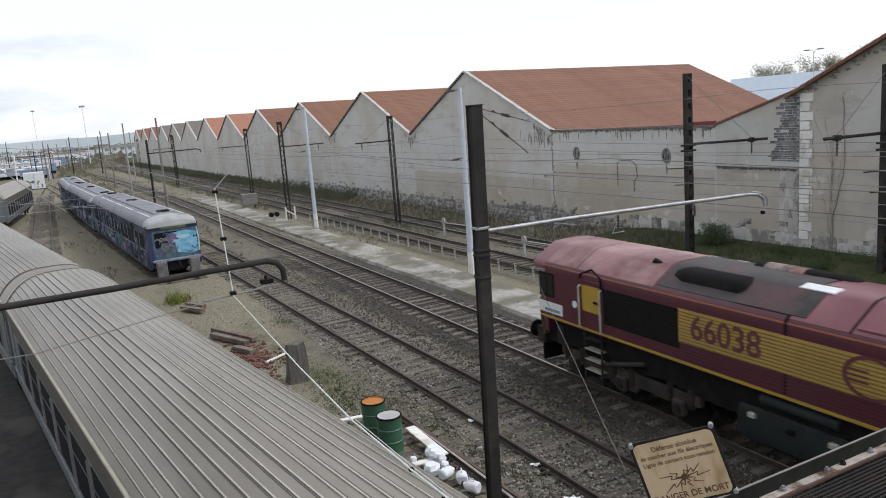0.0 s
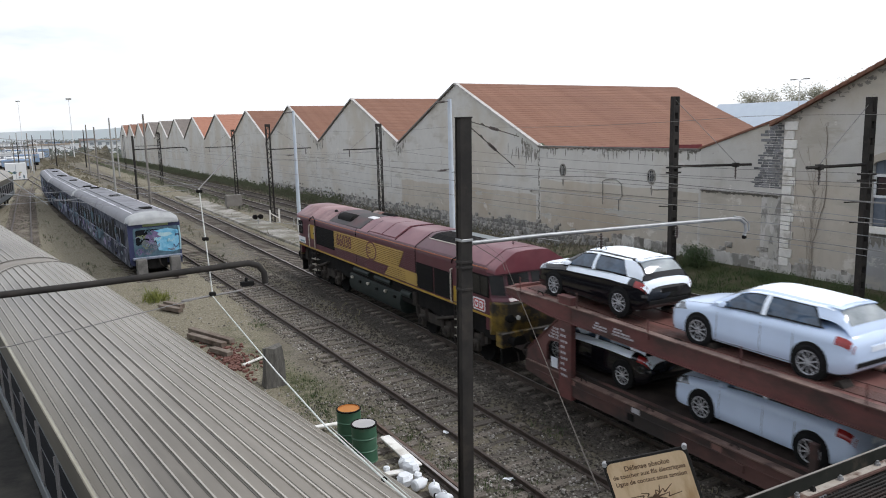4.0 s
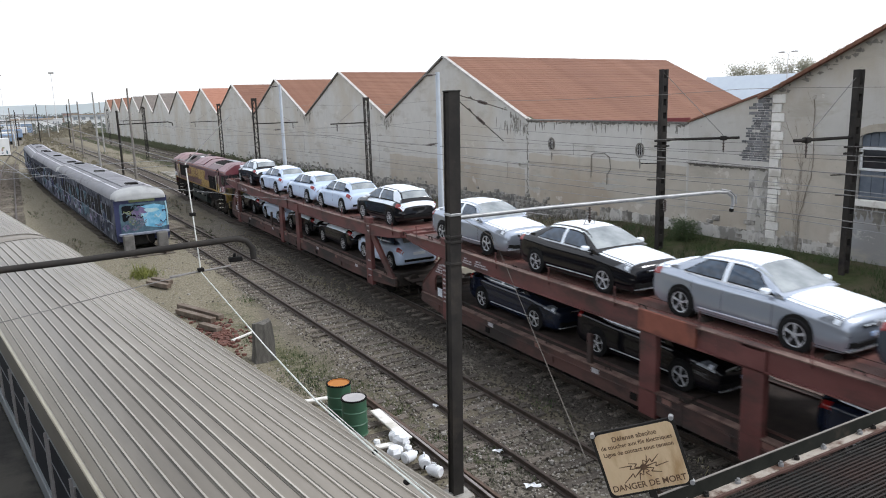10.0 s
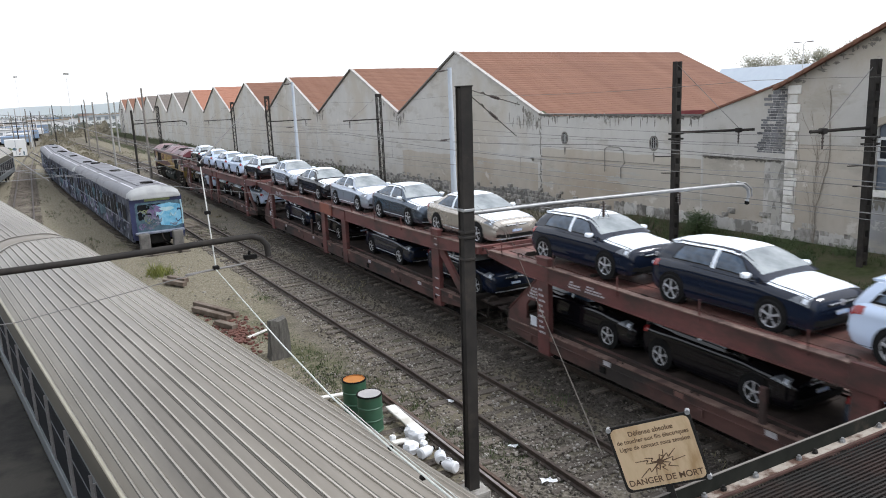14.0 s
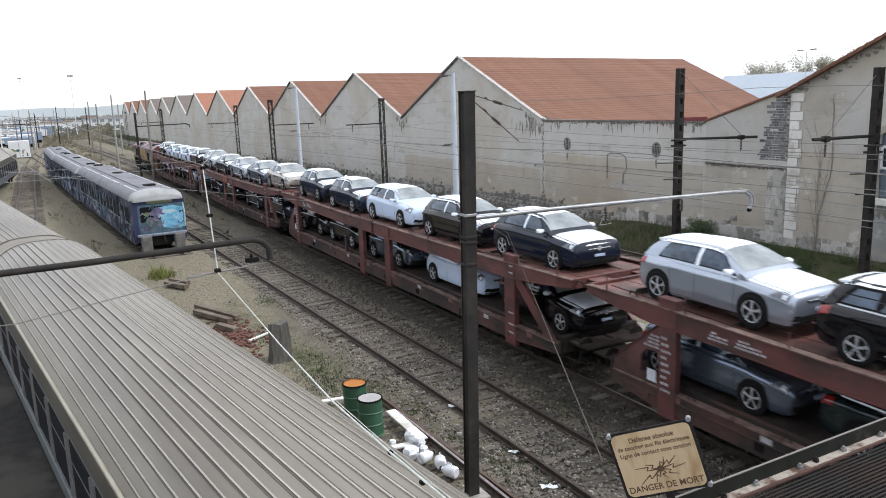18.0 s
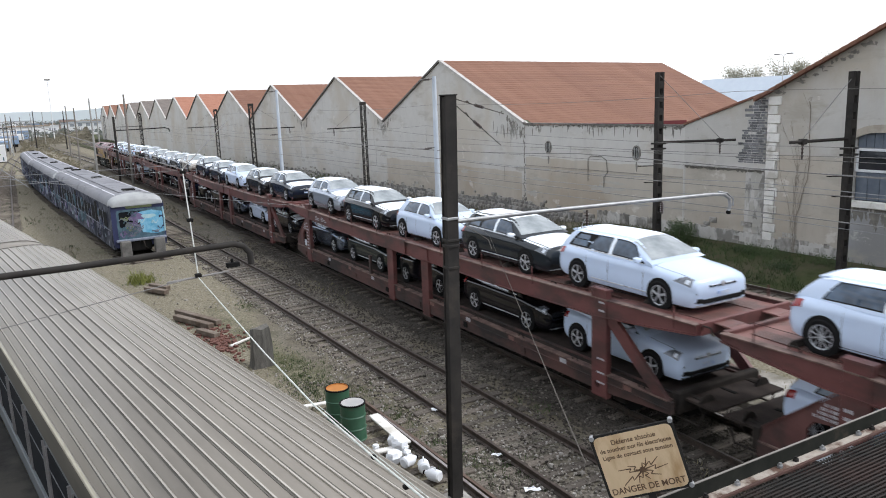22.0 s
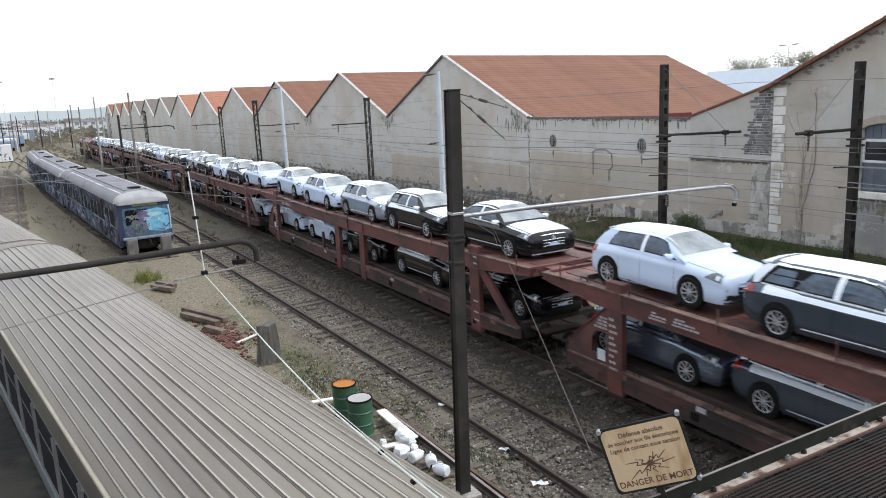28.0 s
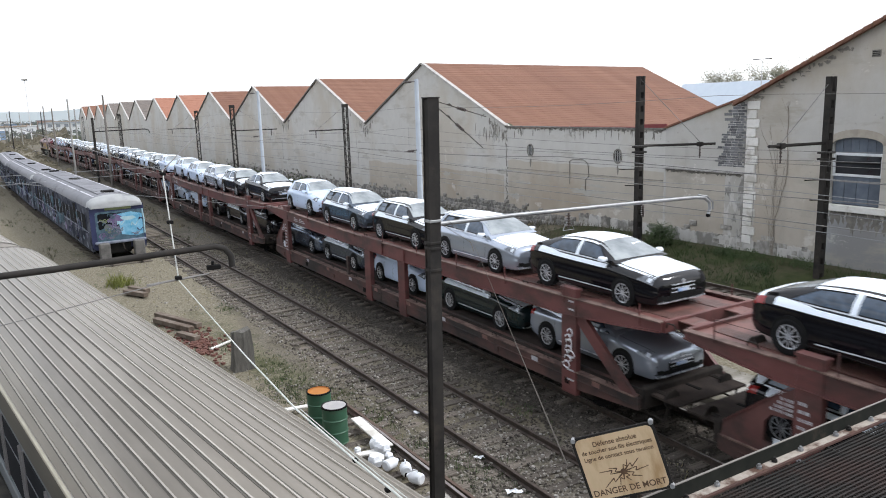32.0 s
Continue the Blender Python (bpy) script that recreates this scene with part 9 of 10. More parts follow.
def plant_all():
    rng = random.Random(21)
    def bank(x, y):
        return GZ - 0.02 + fall(y) + bank_rise(x, y)
    a, b = [], []
    for k in range(15000):
        y = 6 + 100 * rng.random() ** 1.7
        x = rng.uniform(25.6, 29.85)
        if y > 31 + 3 * noise.noise((x * 0.4, y * 0.2, 1)) and rng.random() < 0.8:
            continue
        if x > 28.9 and rng.random() < 0.6:
            continue
        if noise.noise((x * 0.35, y * 0.3, 2)) > -0.25:
            (a if noise.noise((x * 0.6, y * 0.25, 7)) > -0.05 else b).append((x, y, bank(x, y), rng.uniform(0.5, 1.2)))
    tufts("grass_bank", "green grass on the bank below the wall", "grass", a, 0.08, 0.30, 5, 1)
    tufts("grass_bank", "dark green grass on the bank below the wall", "grass_dark", b, 0.08, 0.34, 5, 2)
    w = []
    for cx, cy, r, n in ((4.6, 36.9, 0.6, 130), (6.5, 19.6, 0.7, 170), (6.2, 18.6, 0.7, 120), (7.0, 21.4, 0.6, 110), (7.4, 18.2, 0.6, 90), (7.5, 29.4, 0.35, 50), (7.5, 16.0, 0.5, 90), (8.0, 12.4, 0.6, 130), (7.6, 14.0, 0.5, 80), (6.2, 24.0, 0.7, 60), (10.9, 14.5, 0.5, 40)):
        for k in range(n):
            x, y = cx + rng.gauss(0, r * 0.6), cy + rng.gauss(0, r)
            w.append((x, y, GZ + fall(y), rng.uniform(0.3, 1.0)))
    tufts("weeds", "sparse green weeds in the gravel", "grass", w, 0.03, 0.13, 5, 3)
    w = [(4.55 + rng.gauss(0, 0.25), 37.0 + rng.gauss(0, 0.5), GZ + fall(37), rng.uniform(0.5, 1.2)) for k in range(90)]
    tufts("weeds", "yellow green weed clump near the timbers", "weed", w, 0.08, 0.5, 7, 4)
    w = []
    for k in range(5200):
        y = 8 + 60 * rng.random() ** 1.4
        x = rng.choice((rng.uniform(3.2, 7.6), rng.uniform(14.2, 19.2), rng.uniform(14.2, 19.2), rng.uniform(10.4, 11.8)))
        if noise.noise((x * 0.5, y * 0.35, 4)) > 0.12:
            w.append((x, y, GZ + fall(y) + (0.14 if 15.1 < x < 17.2 else 0), rng.uniform(0.3, 1.0)))
    tufts("dry_weeds", "dry straw coloured weeds between the tracks", "dry", w, 0.03, 0.16, 3, 5)
    w = []
    for k in range(5200):
        y = 24 + 60 * rng.random()
        x = rng.uniform(LINE_COACH(y) + 1.6, LINE_BLUE(y) - 1.5) if y > 44 else rng.uniform(LINE_COACH(y) + 1.6, 6.5)
        if noise.noise((x * 0.6, y * 0.25, 9)) > -0.05:
            w.append((x, y, GZ + fall(y), rng.uniform(0.3, 1.0)))
    tufts("dry_weeds", "dry olive weeds beside the standing railcars", "dry", w[::7], 0.03, 0.12, 4, 7)
    tufts("weeds", "low green weeds beside the standing railcars", "grass", [q for q in w[1::3] if noise.noise((q[0] * 0.8, q[1] * 0.3, 5)) > 0.25], 0.03, 0.09, 4, 8)
    w = []
    for k in range(4200):
        y = 27 + 140 * rng.random() ** 1.2
        x = rng.uniform(24.9, 29.5)
        w.append((x, y, bank(x, y), rng.uniform(0.6, 1.4)))
    tufts("brown_scrub", "brown dead scrub along the wall", "scrub_twig", w, 0.12, 0.5, 4, 6)
    t = thing("shrub", "dark evergreen shrub growing at the wall's foot", "shrub")
    for k in range(5):
        part("stem", Geo().tube([(28.5 + 0.05 * k, 26.2, 0.1), (28.3 + 0.15 * k, 26.1 + 0.1 * (k - 2), 1.0)], 0.02, 4), M["vine"], t)
    v, f = [], []
    for k in range(2600):
        d = Vector((rng.gauss(0, 1), rng.gauss(0, 1), rng.gauss(0, 1))).normalized() * (rng.random() ** 0.4)
        c = Vector((28.5, 26.0, 0.72)) + Vector((d.x * 0.7, d.y * 0.85, d.z * 0.68)) * rng.uniform(0.6, 1.25)
        e = Vector((rng.gauss(0, 1), rng.gauss(0, 1), rng.gauss(0, 1))).normalized() * 0.055
        g2 = e.orthogonal().normalized() * 0.025
        i = len(v)
        v += [c - e, c + g2, c + e, c - g2]
        f.append((i, i + 1, i + 2, i + 3))
    g = Geo()
    g.v, g.f = v, f
    part("foliage", g, M["grass_dark"], t)
    for k in range(5):
        t = thing("bank_bush", "low dark green bush on the grassy bank", "shrub", group="bank bushes")
        cx, cy = rng.uniform(27.6, 29.3), 18.5 + k * 1.3 + (6 if k > 3 else 0)
        v, f = [], []
        for j in range(800):
            d = Vector((rng.gauss(0, 1), rng.gauss(0, 1), abs(rng.gauss(0, 1)))).normalized() * (rng.random() ** 0.4)
            c = Vector((cx, cy, bank(cx, cy))) + Vector((d.x * 0.55, d.y * 0.8, d.z * rng.uniform(0.2, 0.5)))
            e = Vector((rng.gauss(0, 1), rng.gauss(0, 1), rng.gauss(0, 1))).normalized() * 0.04
            g2 = e.orthogonal().normalized() * 0.018
            i = len(v)
            v += [c - e, c + g2, c + e, c - g2]
            f.append((i, i + 1, i + 2, i + 3))
        g = Geo()
        g.v, g.f = v, f
        part("foliage", g, M["grass_dark"], t)


plant_all()


def scatter_stones():
    rng = random.Random(31)
    base = [(-1, -1, -0.6), (1, -0.8, -0.6), (0.9, 1, -0.6), (-0.9, 0.8, -0.6), (-0.6, -0.7, 0.6), (0.7, -0.5, 0.75), (0.5, 0.7, 0.55), (-0.6, 0.5, 0.7)]
    faces = [(3, 2, 1, 0), (4, 5, 6, 7), (0, 1, 5, 4), (1, 2, 6, 5), (2, 3, 7, 6), (3, 0, 4, 7)]
    sets = {"stone": ([], []), "stone_dark": ([], []), "stone_oily": ([], [])}
    for k in range(58000):
        y = 5.5 + 40 * rng.random() ** 1.5
        x = rng.uniform(3.0, 14.6)
        if x < LINE_COACH(y) + 1.5 or (x < 7.6 and rng.random() < (0.62 if y < 20 else 0.93)):
            continue
        s = rng.uniform(0.013, 0.034) * (1.6 if rng.random() < 0.05 else 1)
        # nearly all stones by the train are dark, for oil and its shade
        near_b = abs(x - 13.1) < 2.4 + 0.8 * rng.random()
        key = ("stone_oily" if rng.random() < 0.93 else "stone_dark") if near_b else rng.choice(("stone_dark", "stone_dark", "stone_dark", "stone_oily", "stone_oily", "stone", "stone"))
        if key == "stone_oily" and x < 7.6:
            key = "stone_dark"
        v, f = sets[key]
        a = rng.uniform(0, 6.28)
        c, sn = math.cos(a), math.sin(a)
        z = GZ + fall(y) + rng.uniform(-0.01, 0.025)
        i = len(v)
        sx, sy, sz = s * rng.uniform(0.7, 1.3), s * rng.uniform(0.7, 1.3), s * rng.uniform(0.6, 1.0)
        v += [(x + (p * c - q * sn) * sx, y + (p * sn + q * c) * sy, z + r * sz) for p, q, r in base]
        f += [tuple(i + j for j in q) for q in faces]
    for key, lab in (("stone", "pale loose ballast stones between the tracks"), ("stone_dark", "brown ballast stones between the tracks"), ("stone_oily", "dark oily ballast stones under the train, shade in their colour")):
        me = bpy.data.meshes.new("ballast_stones")
        me.from_pydata(sets[key][0], [], sets[key][1])
        me.materials.append(M[key])
        tagged(new("ballast_stones", me), lab, "ballast", kind="stuff")


scatter_stones()

# ---------------------------------------------------------------- distance
M.update({
    # Distance haze is mixed into the far colours: paler, bluer, less contrast.
    "hill": mat("haze_tinted_hill", (0.60, 0.66, 0.70), (0.66, 0.71, 0.74), 1.0, 0.004),
    "woods": mat("haze_tinted_woods", (0.10, 0.115, 0.10), (0.19, 0.20, 0.18), 1.0, 0.25, bump=0.5),
    "scrub": mat("olive_scrub", (0.14, 0.125, 0.085), (0.22, 0.195, 0.14), 0.95, 0.6, bump=0.4),
    "far_white": mat("far_white_wall", (0.62, 0.63, 0.64), (0.7, 0.7, 0.7), 0.8, 0.5),
    "far_grey": mat("far_grey_wall", (0.30, 0.33, 0.36), (0.36, 0.38, 0.4), 0.8, 0.5),
    "far_brown": mat("far_brown_wall", (0.28, 0.22, 0.17), (0.33, 0.27, 0.21), 0.8, 0.5),
    "far_blue": mat("far_blue_wall", (0.20, 0.29, 0.42), (0.24, 0.32, 0.45), 0.7, 0.5),
    "far_red": mat("far_red_wall", (0.33, 0.22, 0.19), (0.38, 0.27, 0.23), 0.7, 0.5),
    "far_pane": mat("haze_tinted_pane", (0.2, 0.22, 0.25), (0.26, 0.28, 0.3), 0.4, 1),
    "undergrowth": mat("grey_green_undergrowth", (0.085, 0.10, 0.055), (0.15, 0.155, 0.10), 0.95, 0.7),
    "twig": mat("bare_twigs", (0.26, 0.255, 0.19), (0.34, 0.325, 0.25), 0.95, 2),
})


def make_hills():
    g = Geo()
    n = 60
    for row, (d, hgt, sd) in enumerate(((2600, 34, 0.0), (1500, 9, 5.0))):
        vs = []
        for k in range(n + 1):
            a = radians(-45 + 100 * k / n)
            h = hgt * (0.45 + 0.55 * (0.5 + 0.5 * noise.noise((k * 0.16 + sd, row * 3.1, 0.5)) + 0.45 * noise.noise((k * 0.6 + sd, 1.0, row))))
            vs += [(d * math.sin(a), d * math.cos(a), -8), (d * math.sin(a), d * math.cos(a), h), ((d + 300) * math.sin(a), (d + 300) * math.cos(a), -8)]
        g.add(vs, [(3 * k, 3 * k + 3, 3 * k + 4, 3 * k + 1) for k in range(n)] + [(3 * k + 1, 3 * k + 4, 3 * k + 5, 3 * k + 2) for k in range(n)])
    tagged(part("backdrop_hills", g, M["hill"]), "hills on the horizon tinted pale blue for haze", "hills", kind="structure")


make_hills()


def clump(g, rng, c, r, n, leaf):
    """A loose clump of leaf tufts round a point."""
    for _ in range(n):
        d = Vector((rng.gauss(0, 0.5), rng.gauss(0, 0.5), rng.gauss(0, 0.38))) * r
        e = Vector((rng.gauss(0, 1), rng.gauss(0, 0.4), rng.gauss(0, 1))).normalized() * r * leaf
        o = Vector((-e.z, 0.2 * r * leaf, e.x)) * 0.6
        p = Vector(c) + d
        g.add([p - e, p + o, p + e, p - o], [(0, 1, 2, 3)])


def far_town():
    rng = random.Random(17)
    mats = ["far_white", "far_grey", "far_brown", "far_white", "far_grey", "far_blue", "far_white", "far_red"]
    for k in range(34):
        d = rng.uniform(420, 900)
        a = radians(rng.uniform(-7, 7.5))
        x, y = d * math.sin(a), d * math.cos(a)
        w, dp, h = rng.uniform(7, 24), rng.uniform(8, 16), rng.uniform(3.0, 6.5) * (0.75 + d / 1500)
        z = fall(min(y, 600)) - 0.5
        m = mats[rng.randrange(len(mats))]
        t = thing("distant_building", "hazy distant %s building beyond the yard" % m.split("_")[1], "building", group="distant town")
        part("wall", Geo().box(x - w / 2, x + w / 2, y, y + dp, z, z + h), M[m], t)
        part("roof", Geo().box(x - w / 2 - 0.4, x + w / 2 + 0.4, y - 0.4, y + dp + 0.4, z + h, z + h + 0.6), M["far_grey" if k % 3 else "far_brown"], t)
        nw, wins = max(2, int(w / 3.5)), Geo()
        for s in range(1 if h < 6 else 2):
            for j in range(nw):
                xa = x - w / 2 + (j + 0.25) * w / nw
                wins.box(xa, xa + w / nw * 0.5, y - 0.15, y + 0.1, z + 1.5 + s * 3.4, z + 3.0 + s * 3.4)
        tagged(part("glazing", wins, M["far_pane"], t), kind="stuff")
    g = Geo()
    for k in range(2600):
        d = rng.uniform(330, 1000)
        a = radians(rng.uniform(-9, 9))
        x, y = d * math.sin(a), d * math.cos(a)
        r = rng.uniform(0.4, 1.5)
        z = fall(min(y, 600)) + rng.uniform(-0.5, 3.0) * (1 if d < 600 else 2.2)
        clump(g, rng, (x, y, z), r, 9, 0.45)
    tagged(part("distant_woods", g, M["woods"]), "hazy belt of distant trees beyond the yard", "woods", kind="stuff")
    g = Geo()
    for k in range(900):
        y = rng.uniform(120, 330)
        if k % 3:
            continue
        x = rng.uniform(2, 10) + (y - 120) * 0.005
        r = rng.uniform(0.2, 0.6) * (1.8 if k % 9 == 0 else 1)
        z = fall(y) + GZ
        clump(g, rng, (x, y, z + r * 0.3), r, 16, 0.3)
    tagged(part("yard_scrub", g, M["scrub"]), "olive scrub between the distant tracks", "scrub", kind="stuff")
    g = Geo()
    for k in range(1500):
        y = rng.uniform(75, 300)
        x = rng.uniform(26.2, 29.4) if k % 3 else rng.uniform(18.0, 19.6)
        r = rng.uniform(0.25, 0.6) * (1.3 if k % 3 else 0.7)
        clump(g, rng, (x, y, fall(y) + GZ + r * 0.35), r, 22, 0.2)
    tagged(part("wall_undergrowth", g, M["undergrowth"]), "dull grey-green undergrowth along the sheds' foot", "undergrowth", kind="stuff")
    for x, y, h in ((14.0, 300, 19.9), (-2.5, 420, 24.0)):
        t = thing("light_mast", "tall thin floodlight mast in the far yard", "lamp post", group="floodlight masts")
        # pale shaft colour stands in for haze before the sky
        part("mast", Geo().cyl((x, y, -2.5), (x, y, h), 0.16, 8, 0.08), M["far_white"], t)
        part("lamp_head", Geo().box(x - 0.9, x + 0.9, y - 0.3, y + 0.3, h - 0.1, h + 0.5, 0.05), M["pole_concrete"], t)
    for k in range(9):
        x, y = -22 + k * 3.2 + rng.uniform(-1, 1), rng.uniform(300, 420)
        t = thing("standing_wagon", "distant standing railway wagon in the yard", "wagon", group="distant wagons")
        z = fall(y)
        part("body", Geo().box(x - 1.3, x + 1.3, y, y + 13, z + 0.9, z + rng.uniform(2.6, 3.6), 0.1), M[("far_white", "far_blue", "far_grey", "far_red")[k % 4]], t)
        part("underframe", Geo().box(x - 1.1, x + 1.1, y + 0.5, y + 12.5, z - 0.05, z + 0.9), M["soot"], t)


far_town()


def bare_tree(x, y, z0, top, seed, spread=2.0):
    rng = random.Random(seed)
    t = thing("bare_tree", "tall tree just coming into leaf behind the roofs", "tree", group="trees behind the roofs")
    part("trunk", Geo().tube([(x, y, z0), (x + 0.1, y, z0 + 3), (x, y, top - 3.5)], 0.22, 7), M["vine"], t)
    tips = []
    for k in range(16):
        a = rng.uniform(0, 6.28)
        z = rng.uniform(top - 5, top - 2.5)
        d = Vector((math.cos(a) * rng.uniform(0.4, 1) * spread, math.sin(a) * spread * 0.7, rng.uniform(1.0, 2.8)))
        p = Vector((x, y, z))
        q = p + d
        q.z = min(q.z, top)
        part("limb", Geo().tube([p, p.lerp(q, 0.5) + Vector((0, 0, 0.3)), q], 0.025, 4), M["twig"], t)
        tips += [p.lerp(q, s) for s in (0.5, 0.75, 1.0)]
    v, f = [], []
    for p in tips:
        for j in range(34):
            c = p + Vector((rng.gauss(0, 0.45), rng.gauss(0, 0.45), rng.gauss(0, 0.4)))
            e = Vector((rng.gauss(0, 1), rng.gauss(0, 1), rng.gauss(0, 1))).normalized() * 0.17
            o = e.orthogonal().normalized() * 0.07
            i = len(v)
            v += [c - e, c + o, c + e, c - o]
            f.append((i, i + 1, i + 2, i + 3))
    g = Geo()
    g.v, g.f = v, f
    part("crown", g, M["twig"], t)


for _n, (_x, _y, _h) in enumerate(((100, 81.2, 12.0), (102, 79.2, 11.6), (100, 73.6, 12.2), (102, 71.4, 12.4), (99, 64.2, 13.2), (103, 62.0, 13.6))):
    bare_tree(_x, _y, -1, _h, 40 + _n)


def sheet_roof_hall():
    t = thing("sheet_metal_hall", "distant hall with a pale blue sheet metal roof", "building")
    part("wall", Geo().box(75, 95, 45, 67.5, -1, 5.6), M["far_white"], t)
    part("roof", Geo().loft([[(74.5, y, 5.6), (74.5, y, 5.9), (77.5, y, 9.2), (95, y, 9.3), (95.5, y, 5.6)] for y in (44, 67.8)]), M["metal_roof"], t)
    t = thing("street_lamp", "double headed street lamp behind the roofs", "lamp post")
    x, y = 60.0, 43.65
    part("pole", Geo().cyl((x, y, -1), (x, y, 10.5), 0.07, 8, 0.035), M["far_white"], t)
    for sy in (-1, 1):
        part("lamp_arm", Geo().tube([(x, y, 10.4), (x, y + sy * 0.12, 10.62), (x, y + sy * 0.4, 10.7)], 0.025, 5), M["far_white"], t)
        part("lamp_head", Geo().box(x - 0.12, x + 0.12, y + sy * 0.65 - 0.28, y + sy * 0.65 + 0.28, 10.64, 10.74, 0.03), M["galv"], t)


sheet_roof_hall()


def white_container():
    t = thing("storage_container", "white storage container standing in the far yard", "container")
    y = 172.0
    z = fall(y) + GZ
    part("box", Geo().box(-4.6, -0.9, y, y + 3, z + 0.1, z + 3.4, 0.05), M["far_white"], t)
    part("base", Geo().box(-4.6, -0.9, y, y + 3, z, z + 0.1), M["soot"], t)
    rng = random.Random(22)
    for k in range(9):
        part("graffiti", Geo().prism(blob(rng, rng.uniform(-4.2, -1.3), z + rng.uniform(0.5, 1.7), rng.uniform(0.15, 0.5), rng.uniform(0.15, 0.5)), "y", y - 0.012 - 0.001 * k, y + 0.02), M[rng.choice(("graf_teal", "graf_green", "graf_pale", "far_red"))], t)
    part("door_bar", Geo().box(-2.8, -2.7, y - 0.04, y + 0.02, z + 0.3, z + 3.2), M["far_grey"], t)


white_container()


def scrub_mound():
    """A brown overgrown heap beyond the end of the train's siding."""
    t = thing("scrub_mound", "brown overgrown earth mound in the far yard", "mound")
    g = Geo()
    nx, ny = 22, 8
    def top(x, y):
        u = (x - 5.5) / 20
        return fall(300) - 0.3 + 4.6 * max(0.0, u) ** 1.1 * max(0.0, 1 - abs(y - 305) / 24) * (1.0 + 0.35 * noise.noise((x * 0.5, y * 0.2, 1)))
    g.add([(5.5 + 20 * a / nx, 282 + 46 * b / ny, top(5.5 + 20 * a / nx, 282 + 46 * b / ny)) for b in range(ny + 1) for a in range(nx + 1)], [(b * (nx + 1) + a, b * (nx + 1) + a + 1, (b + 1) * (nx + 1) + a + 1, (b + 1) * (nx + 1) + a) for b in range(ny) for a in range(nx)])
    part("earth", g, M["scrub"], t, smooth=True)
    rng = random.Random(77)
    v, f = [], []
    for k in range(5200):
        x, y = rng.uniform(6, 25.5), rng.uniform(283, 318)
        c = Vector((x, y, top(x, y) + rng.random() ** 2 * (0.6 + 1.6 * (noise.noise((x * 0.4, y * 0.1, 5)) > 0.1))))
        e = Vector((rng.gauss(0, 1), rng.gauss(0, 1), rng.gauss(0, 1))).normalized() * rng.uniform(0.12, 0.34)
        o = e.orthogonal().normalized() * 0.12
        i = len(v)
        v += [c - e, c + o, c + e, c - o]
        f.append((i, i + 1, i + 2, i + 3))
    g = Geo()
    g.v, g.f = v, f
    part("scrub", g, M["scrub_twig"], t)


scrub_mound()


def rust_patch():
    """Rusty scraps and broken pieces beside the timbers."""
    rng = random.Random(13)
    g = Geo()
    for k in range(260):
        x, y = 5.3 + rng.gauss(0, 0.42), 25.2 + rng.gauss(0, 1.1)
        s = rng.uniform(0.03, 0.10)
        z = GZ + fall(y)
        g.loft([[(x + s * q * math.cos(a) * rng.uniform(0.7, 1.3), y + s * q * math.sin(a) * rng.uniform(0.7, 1.3), z + h) for a in (0, 1.3, 2.6, 3.9, 5.1)] for h, q in ((-0.02, 1.0), (s * 0.5, 0.8))])
    tagged(part("rusty_debris", g, M["rust_soil"]), "scattered rust-red broken debris beside the timbers", "debris", kind="stuff")


rust_patch()


def lime_band():
    """A pale washed band along the foot of the wall."""
    t = thing("wall_plinth", "pale washed plinth along the wall's foot", "plinth", kind="structure")
    rng = random.Random(19)
    y = 18.6
    while y < 33.5:
        w = rng.uniform(0.5, 1.4)
        top = [(y + w - 0.004 - (w - 0.004) * k / 7, 0.92 + 0.14 * noise.noise((y * 0.9 + k * 0.5, 1.0, 2.0)) + rng.uniform(-0.06, 0.06)) for k in range(8)]
        part("render_panel", Geo().prism([(y, -0.4), (y + w - 0.004, -0.4)] + top, "x", WX - 0.07 - rng.uniform(0, 0.012), WX + 0.02), M["plaster_light"] if rng.random() < 0.75 else M["rubble"], t)
        y += w


lime_band()


def far_yard():
    """Masts, signals and stored vehicles crowding the far end of the yard."""
    rng = random.Random(91)
    for k in range(46):
        y = rng.uniform(190, 420)
        x = rng.uniform(-34, 2) * y / 300 + rng.uniform(-2, 10)
        h = rng.uniform(5.5, 9.0)
        m = M[rng.choice(("pole_mid", "pole_concrete", "pole_dark", "far_white"))]
        t = thing("yard_mast", "slender distant overhead line mast in the yard", "mast", group="distant masts")
        z = fall(y) - 0.3
        part("shaft", Geo().cyl((x, y, z), (x, y, z + h), 0.16, 6, 0.1), m, t)
        if k % 3 == 0:
            part("crossarm", Geo().box(x - rng.uniform(1, 4), x + 2.5, y - 0.08, y + 0.08, z + h - 1.2, z + h - 1.05), m, t)
    for k in range(44):
        y = rng.uniform(230, 430)
        x = rng.uniform(-40, -3) * y / 300 + rng.uniform(0, 6)
        z = fall(y)
        L, h = rng.uniform(2.6, 8), rng.uniform(1.4, 2.8)
        m = rng.choice(("far_white", "far_white", "far_blue", "far_grey", "far_white", "far_blue", "far_brown"))
        t = thing("stored_vehicle", "distant %s stored rail vehicle in the yard" % m.split("_")[1], "wagon", group="distant stored vehicles")
        part("body", Geo().box(x - L / 2, x + L / 2, y, y + 2.8, z + 0.7, z + 0.7 + h, 0.12), M[m], t)
        part("underframe", Geo().box(x - L / 2 + 0.4, x + L / 2 - 0.4, y + 0.2, y + 2.6, z - 0.4, z + 0.72), M["soot"], t)
        part("window_band", Geo().box(x - L / 2 + 0.5, x + L / 2 - 0.5, y - 0.03, y + 0.05, z + 0.7 + h * 0.5, z + 0.7 + h * 0.8), M["far_pane"], t)


far_yard()


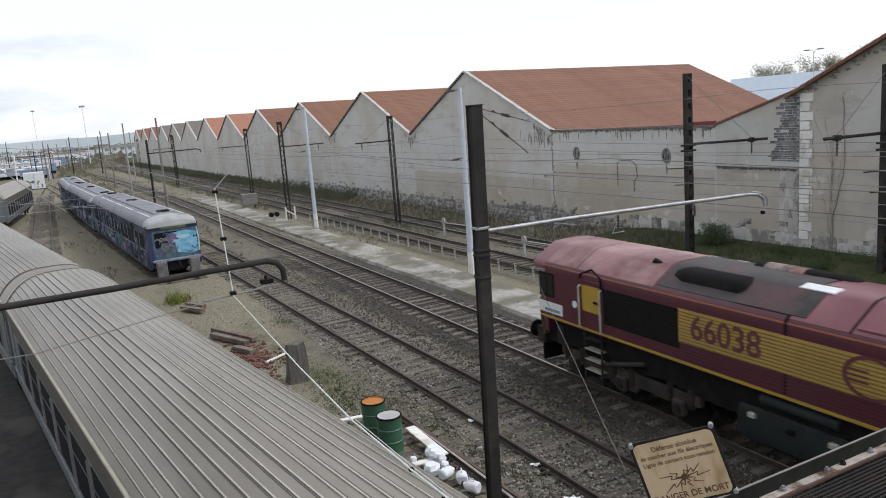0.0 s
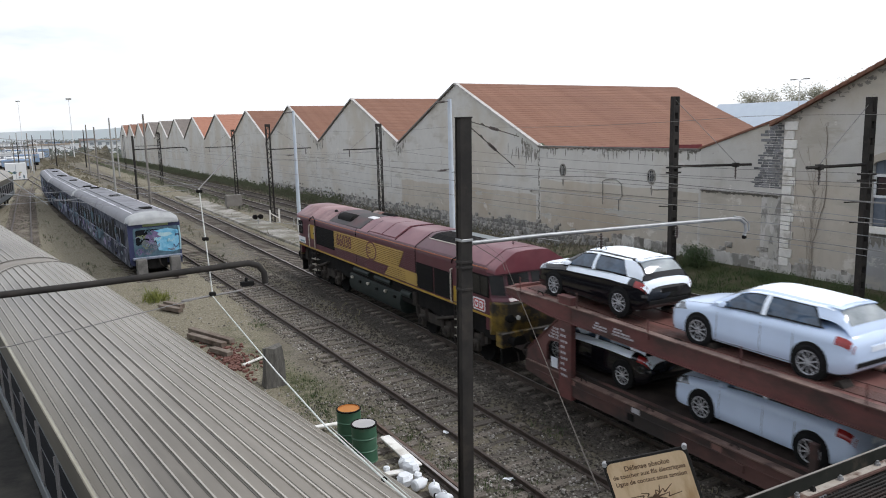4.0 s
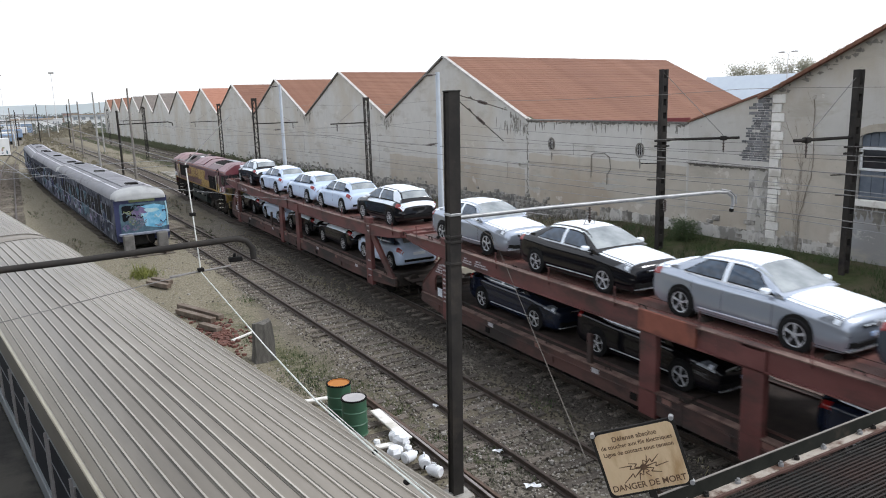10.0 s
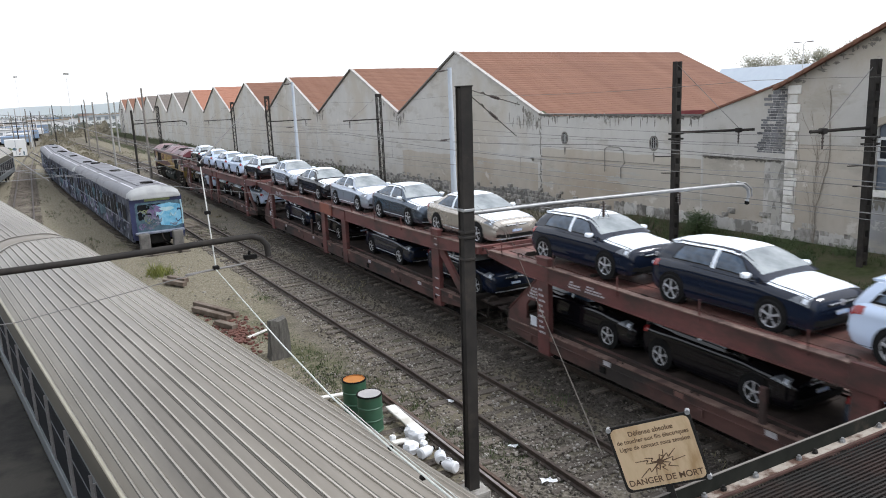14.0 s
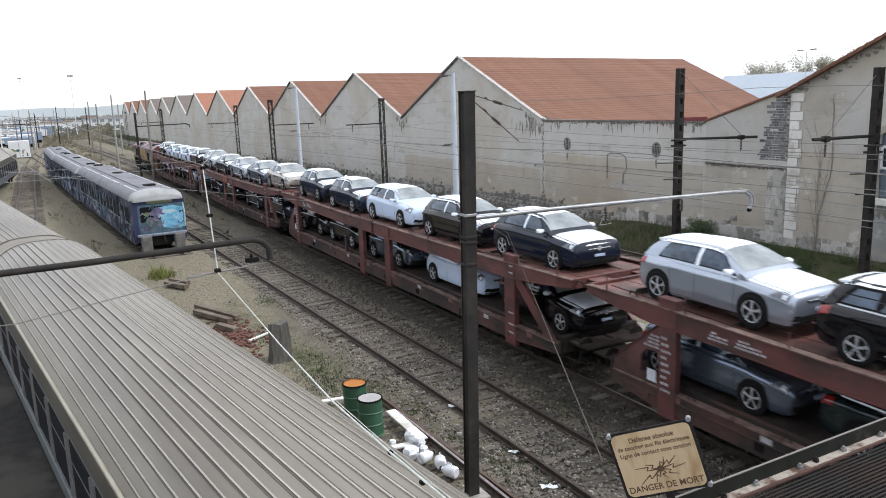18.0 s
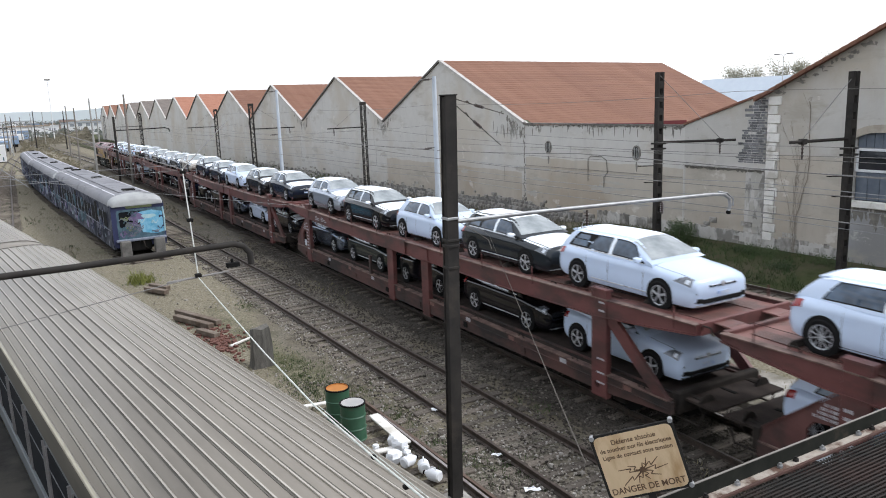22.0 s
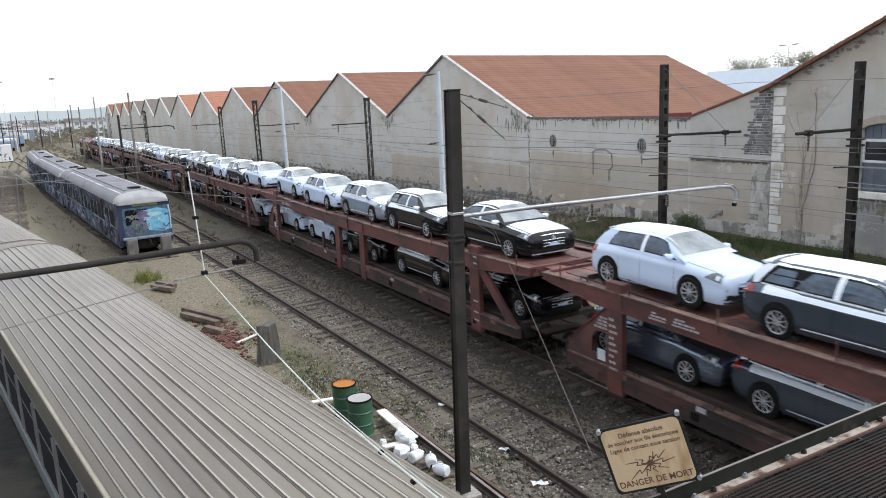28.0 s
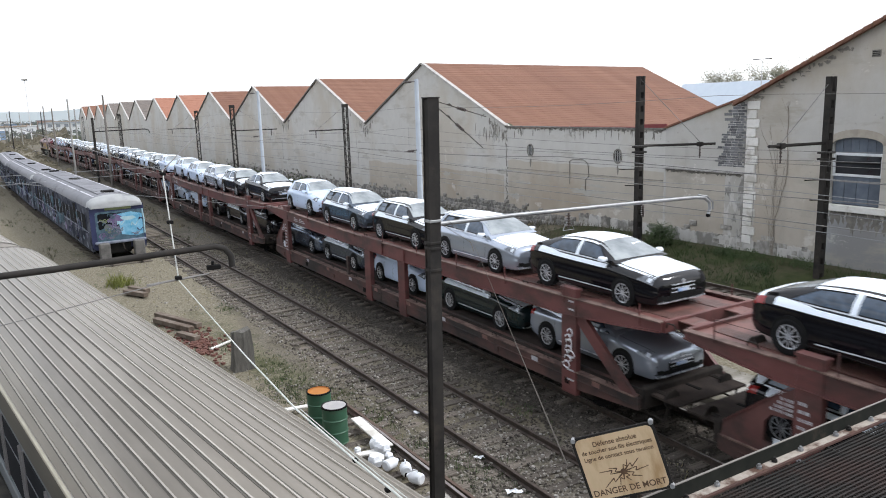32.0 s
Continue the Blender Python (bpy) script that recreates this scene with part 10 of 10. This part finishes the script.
def far_rows():
    """Rows of pale coaches and low sheds crowding the far side of the yard."""
    rng = random.Random(57)
    for x, y, length, m, h in ((-30, 300, 26, "far_white", 3.4), (-52, 330, 24, "far_blue", 3.6), (-20, 350, 22, "far_white", 3.3), (-44, 372, 30, "far_white", 4.2), (-12, 395, 20, "far_blue", 3.8), (-64, 410, 34, "far_white", 5.0), (-30, 440, 30, "far_grey", 5.4), (-2, 455, 26, "far_white", 5.2), (-24, 262, 16, "far_red", 2.6)):
        z = fall(y)
        t = thing("distant_coach" if h < 4 else "distant_shed", "distant %s %s at the far end of the yard" % (m.split("_")[1], "coach" if h < 4 else "low shed"), "coach" if h < 4 else "building", group="distant rows")
        part("body", Geo().box(x, x + length, y, y + 2.8, z - 0.2, z + h, 0.15), M[m], t)
        part("roof", Geo().box(x - 0.2, x + length + 0.2, y - 0.2, y + 3.0, z + h, z + h + 0.35, 0.1), M["far_white"], t)
        band = Geo()
        for k in range(int(length / 2.2)):
            band.box(x + 0.7 + k * 2.2, x + 2.2 + k * 2.2, y - 0.04, y + 0.05, z + h * 0.5, z + h * 0.78)
        tagged(part("glazing", band, M["far_pane"], t), kind="stuff")


far_rows()


def wall_pipe():
    """A bent conduit on the low wall between the oval openings."""
    t = thing("wall_conduit", "thin bent grey conduit fixed to the wall", "pipe")
    x = WX - 0.04
    part("pipe", Geo().tube([(x, 34.6, 2.6), (x, 34.6, 3.95), (x, 34.3, 4.1), (x, 33.4, 4.1), (x, 33.0, 3.9), (x, 32.9, 3.2), (x, 33.2, 2.9), (x, 33.2, 2.3)], 0.025, 6), M["flake"], t)
    part("cable", Geo().tube([(WX - 0.03, 27.3, 3.3), (WX - 0.05, 31, 3.28), (WX - 0.05, 36, 3.25), (WX - 0.03, 41, 3.2)], 0.014, 5), M["wire"], t)


wall_pipe()


def lower_coats():
    """Older tan render below the grey upper coat, with a ragged edge."""
    t = thing("lower_render", "older tan coat of render on the walls", "render", kind="structure")
    rng = random.Random(61)
    for y0, y1, ztop, x, m in ((27.25, 40.9, 3.75, WX, "plaster_tan"), (23.45, 27.1, 3.9, WX, "plaster_tan"), (22.4, 23.42, 3.9, WX, "plaster_light"), (18.3, 21.75, 4.7, WX - 0.05, "plaster_tan"), (14.0, 18.25, 2.45, WX - 0.05, "plaster_slate"), (41.4, 62.5, 2.7, WX, "plaster_tan")):
        n = max(4, int((y1 - y0) / 0.28))
        edge = [(y1 - (y1 - y0) * k / n, ztop + (0.0 if 3.85 < ztop < 3.95 else 0.10 * noise.noise((k * 0.22, y0, 1)) + rng.uniform(-0.02, 0.02))) for k in range(n + 1)]
        part("coat", Geo().prism([(y0, -0.3), (y1, -0.3)] + edge, "x", x - 0.005, x + 0.02), M[m], t)


lower_coats()


def yard_litter():
    """Dead grass and dark stems between the distant tracks."""
    rng = random.Random(83)
    a, b = [], []
    for k in range(9000):
        y = 44 + 120 * rng.random() ** 1.3
        x = rng.choice((rng.uniform(7.5, 11.5), rng.uniform(15, 19), rng.uniform(21.8, 23.0), rng.uniform(25.2, 29.5), rng.uniform(-3, 3))) - 0.0001 * max(0, y - 70) ** 2
        if noise.noise((x * 0.5, y * 0.12, 6)) > -0.1:
            (a if k % 2 else b).append((x, y, GZ + fall(y), rng.uniform(0.4, 1.3)))
    tufts("dead_grass", "dead brown grass between the distant tracks", "scrub_twig", a, 0.06, 0.3, 5, 9)
    tufts("dead_grass", "low dark weeds between the distant tracks", "grass_dark", b, 0.05, 0.22, 5, 10)


yard_litter()

motions()
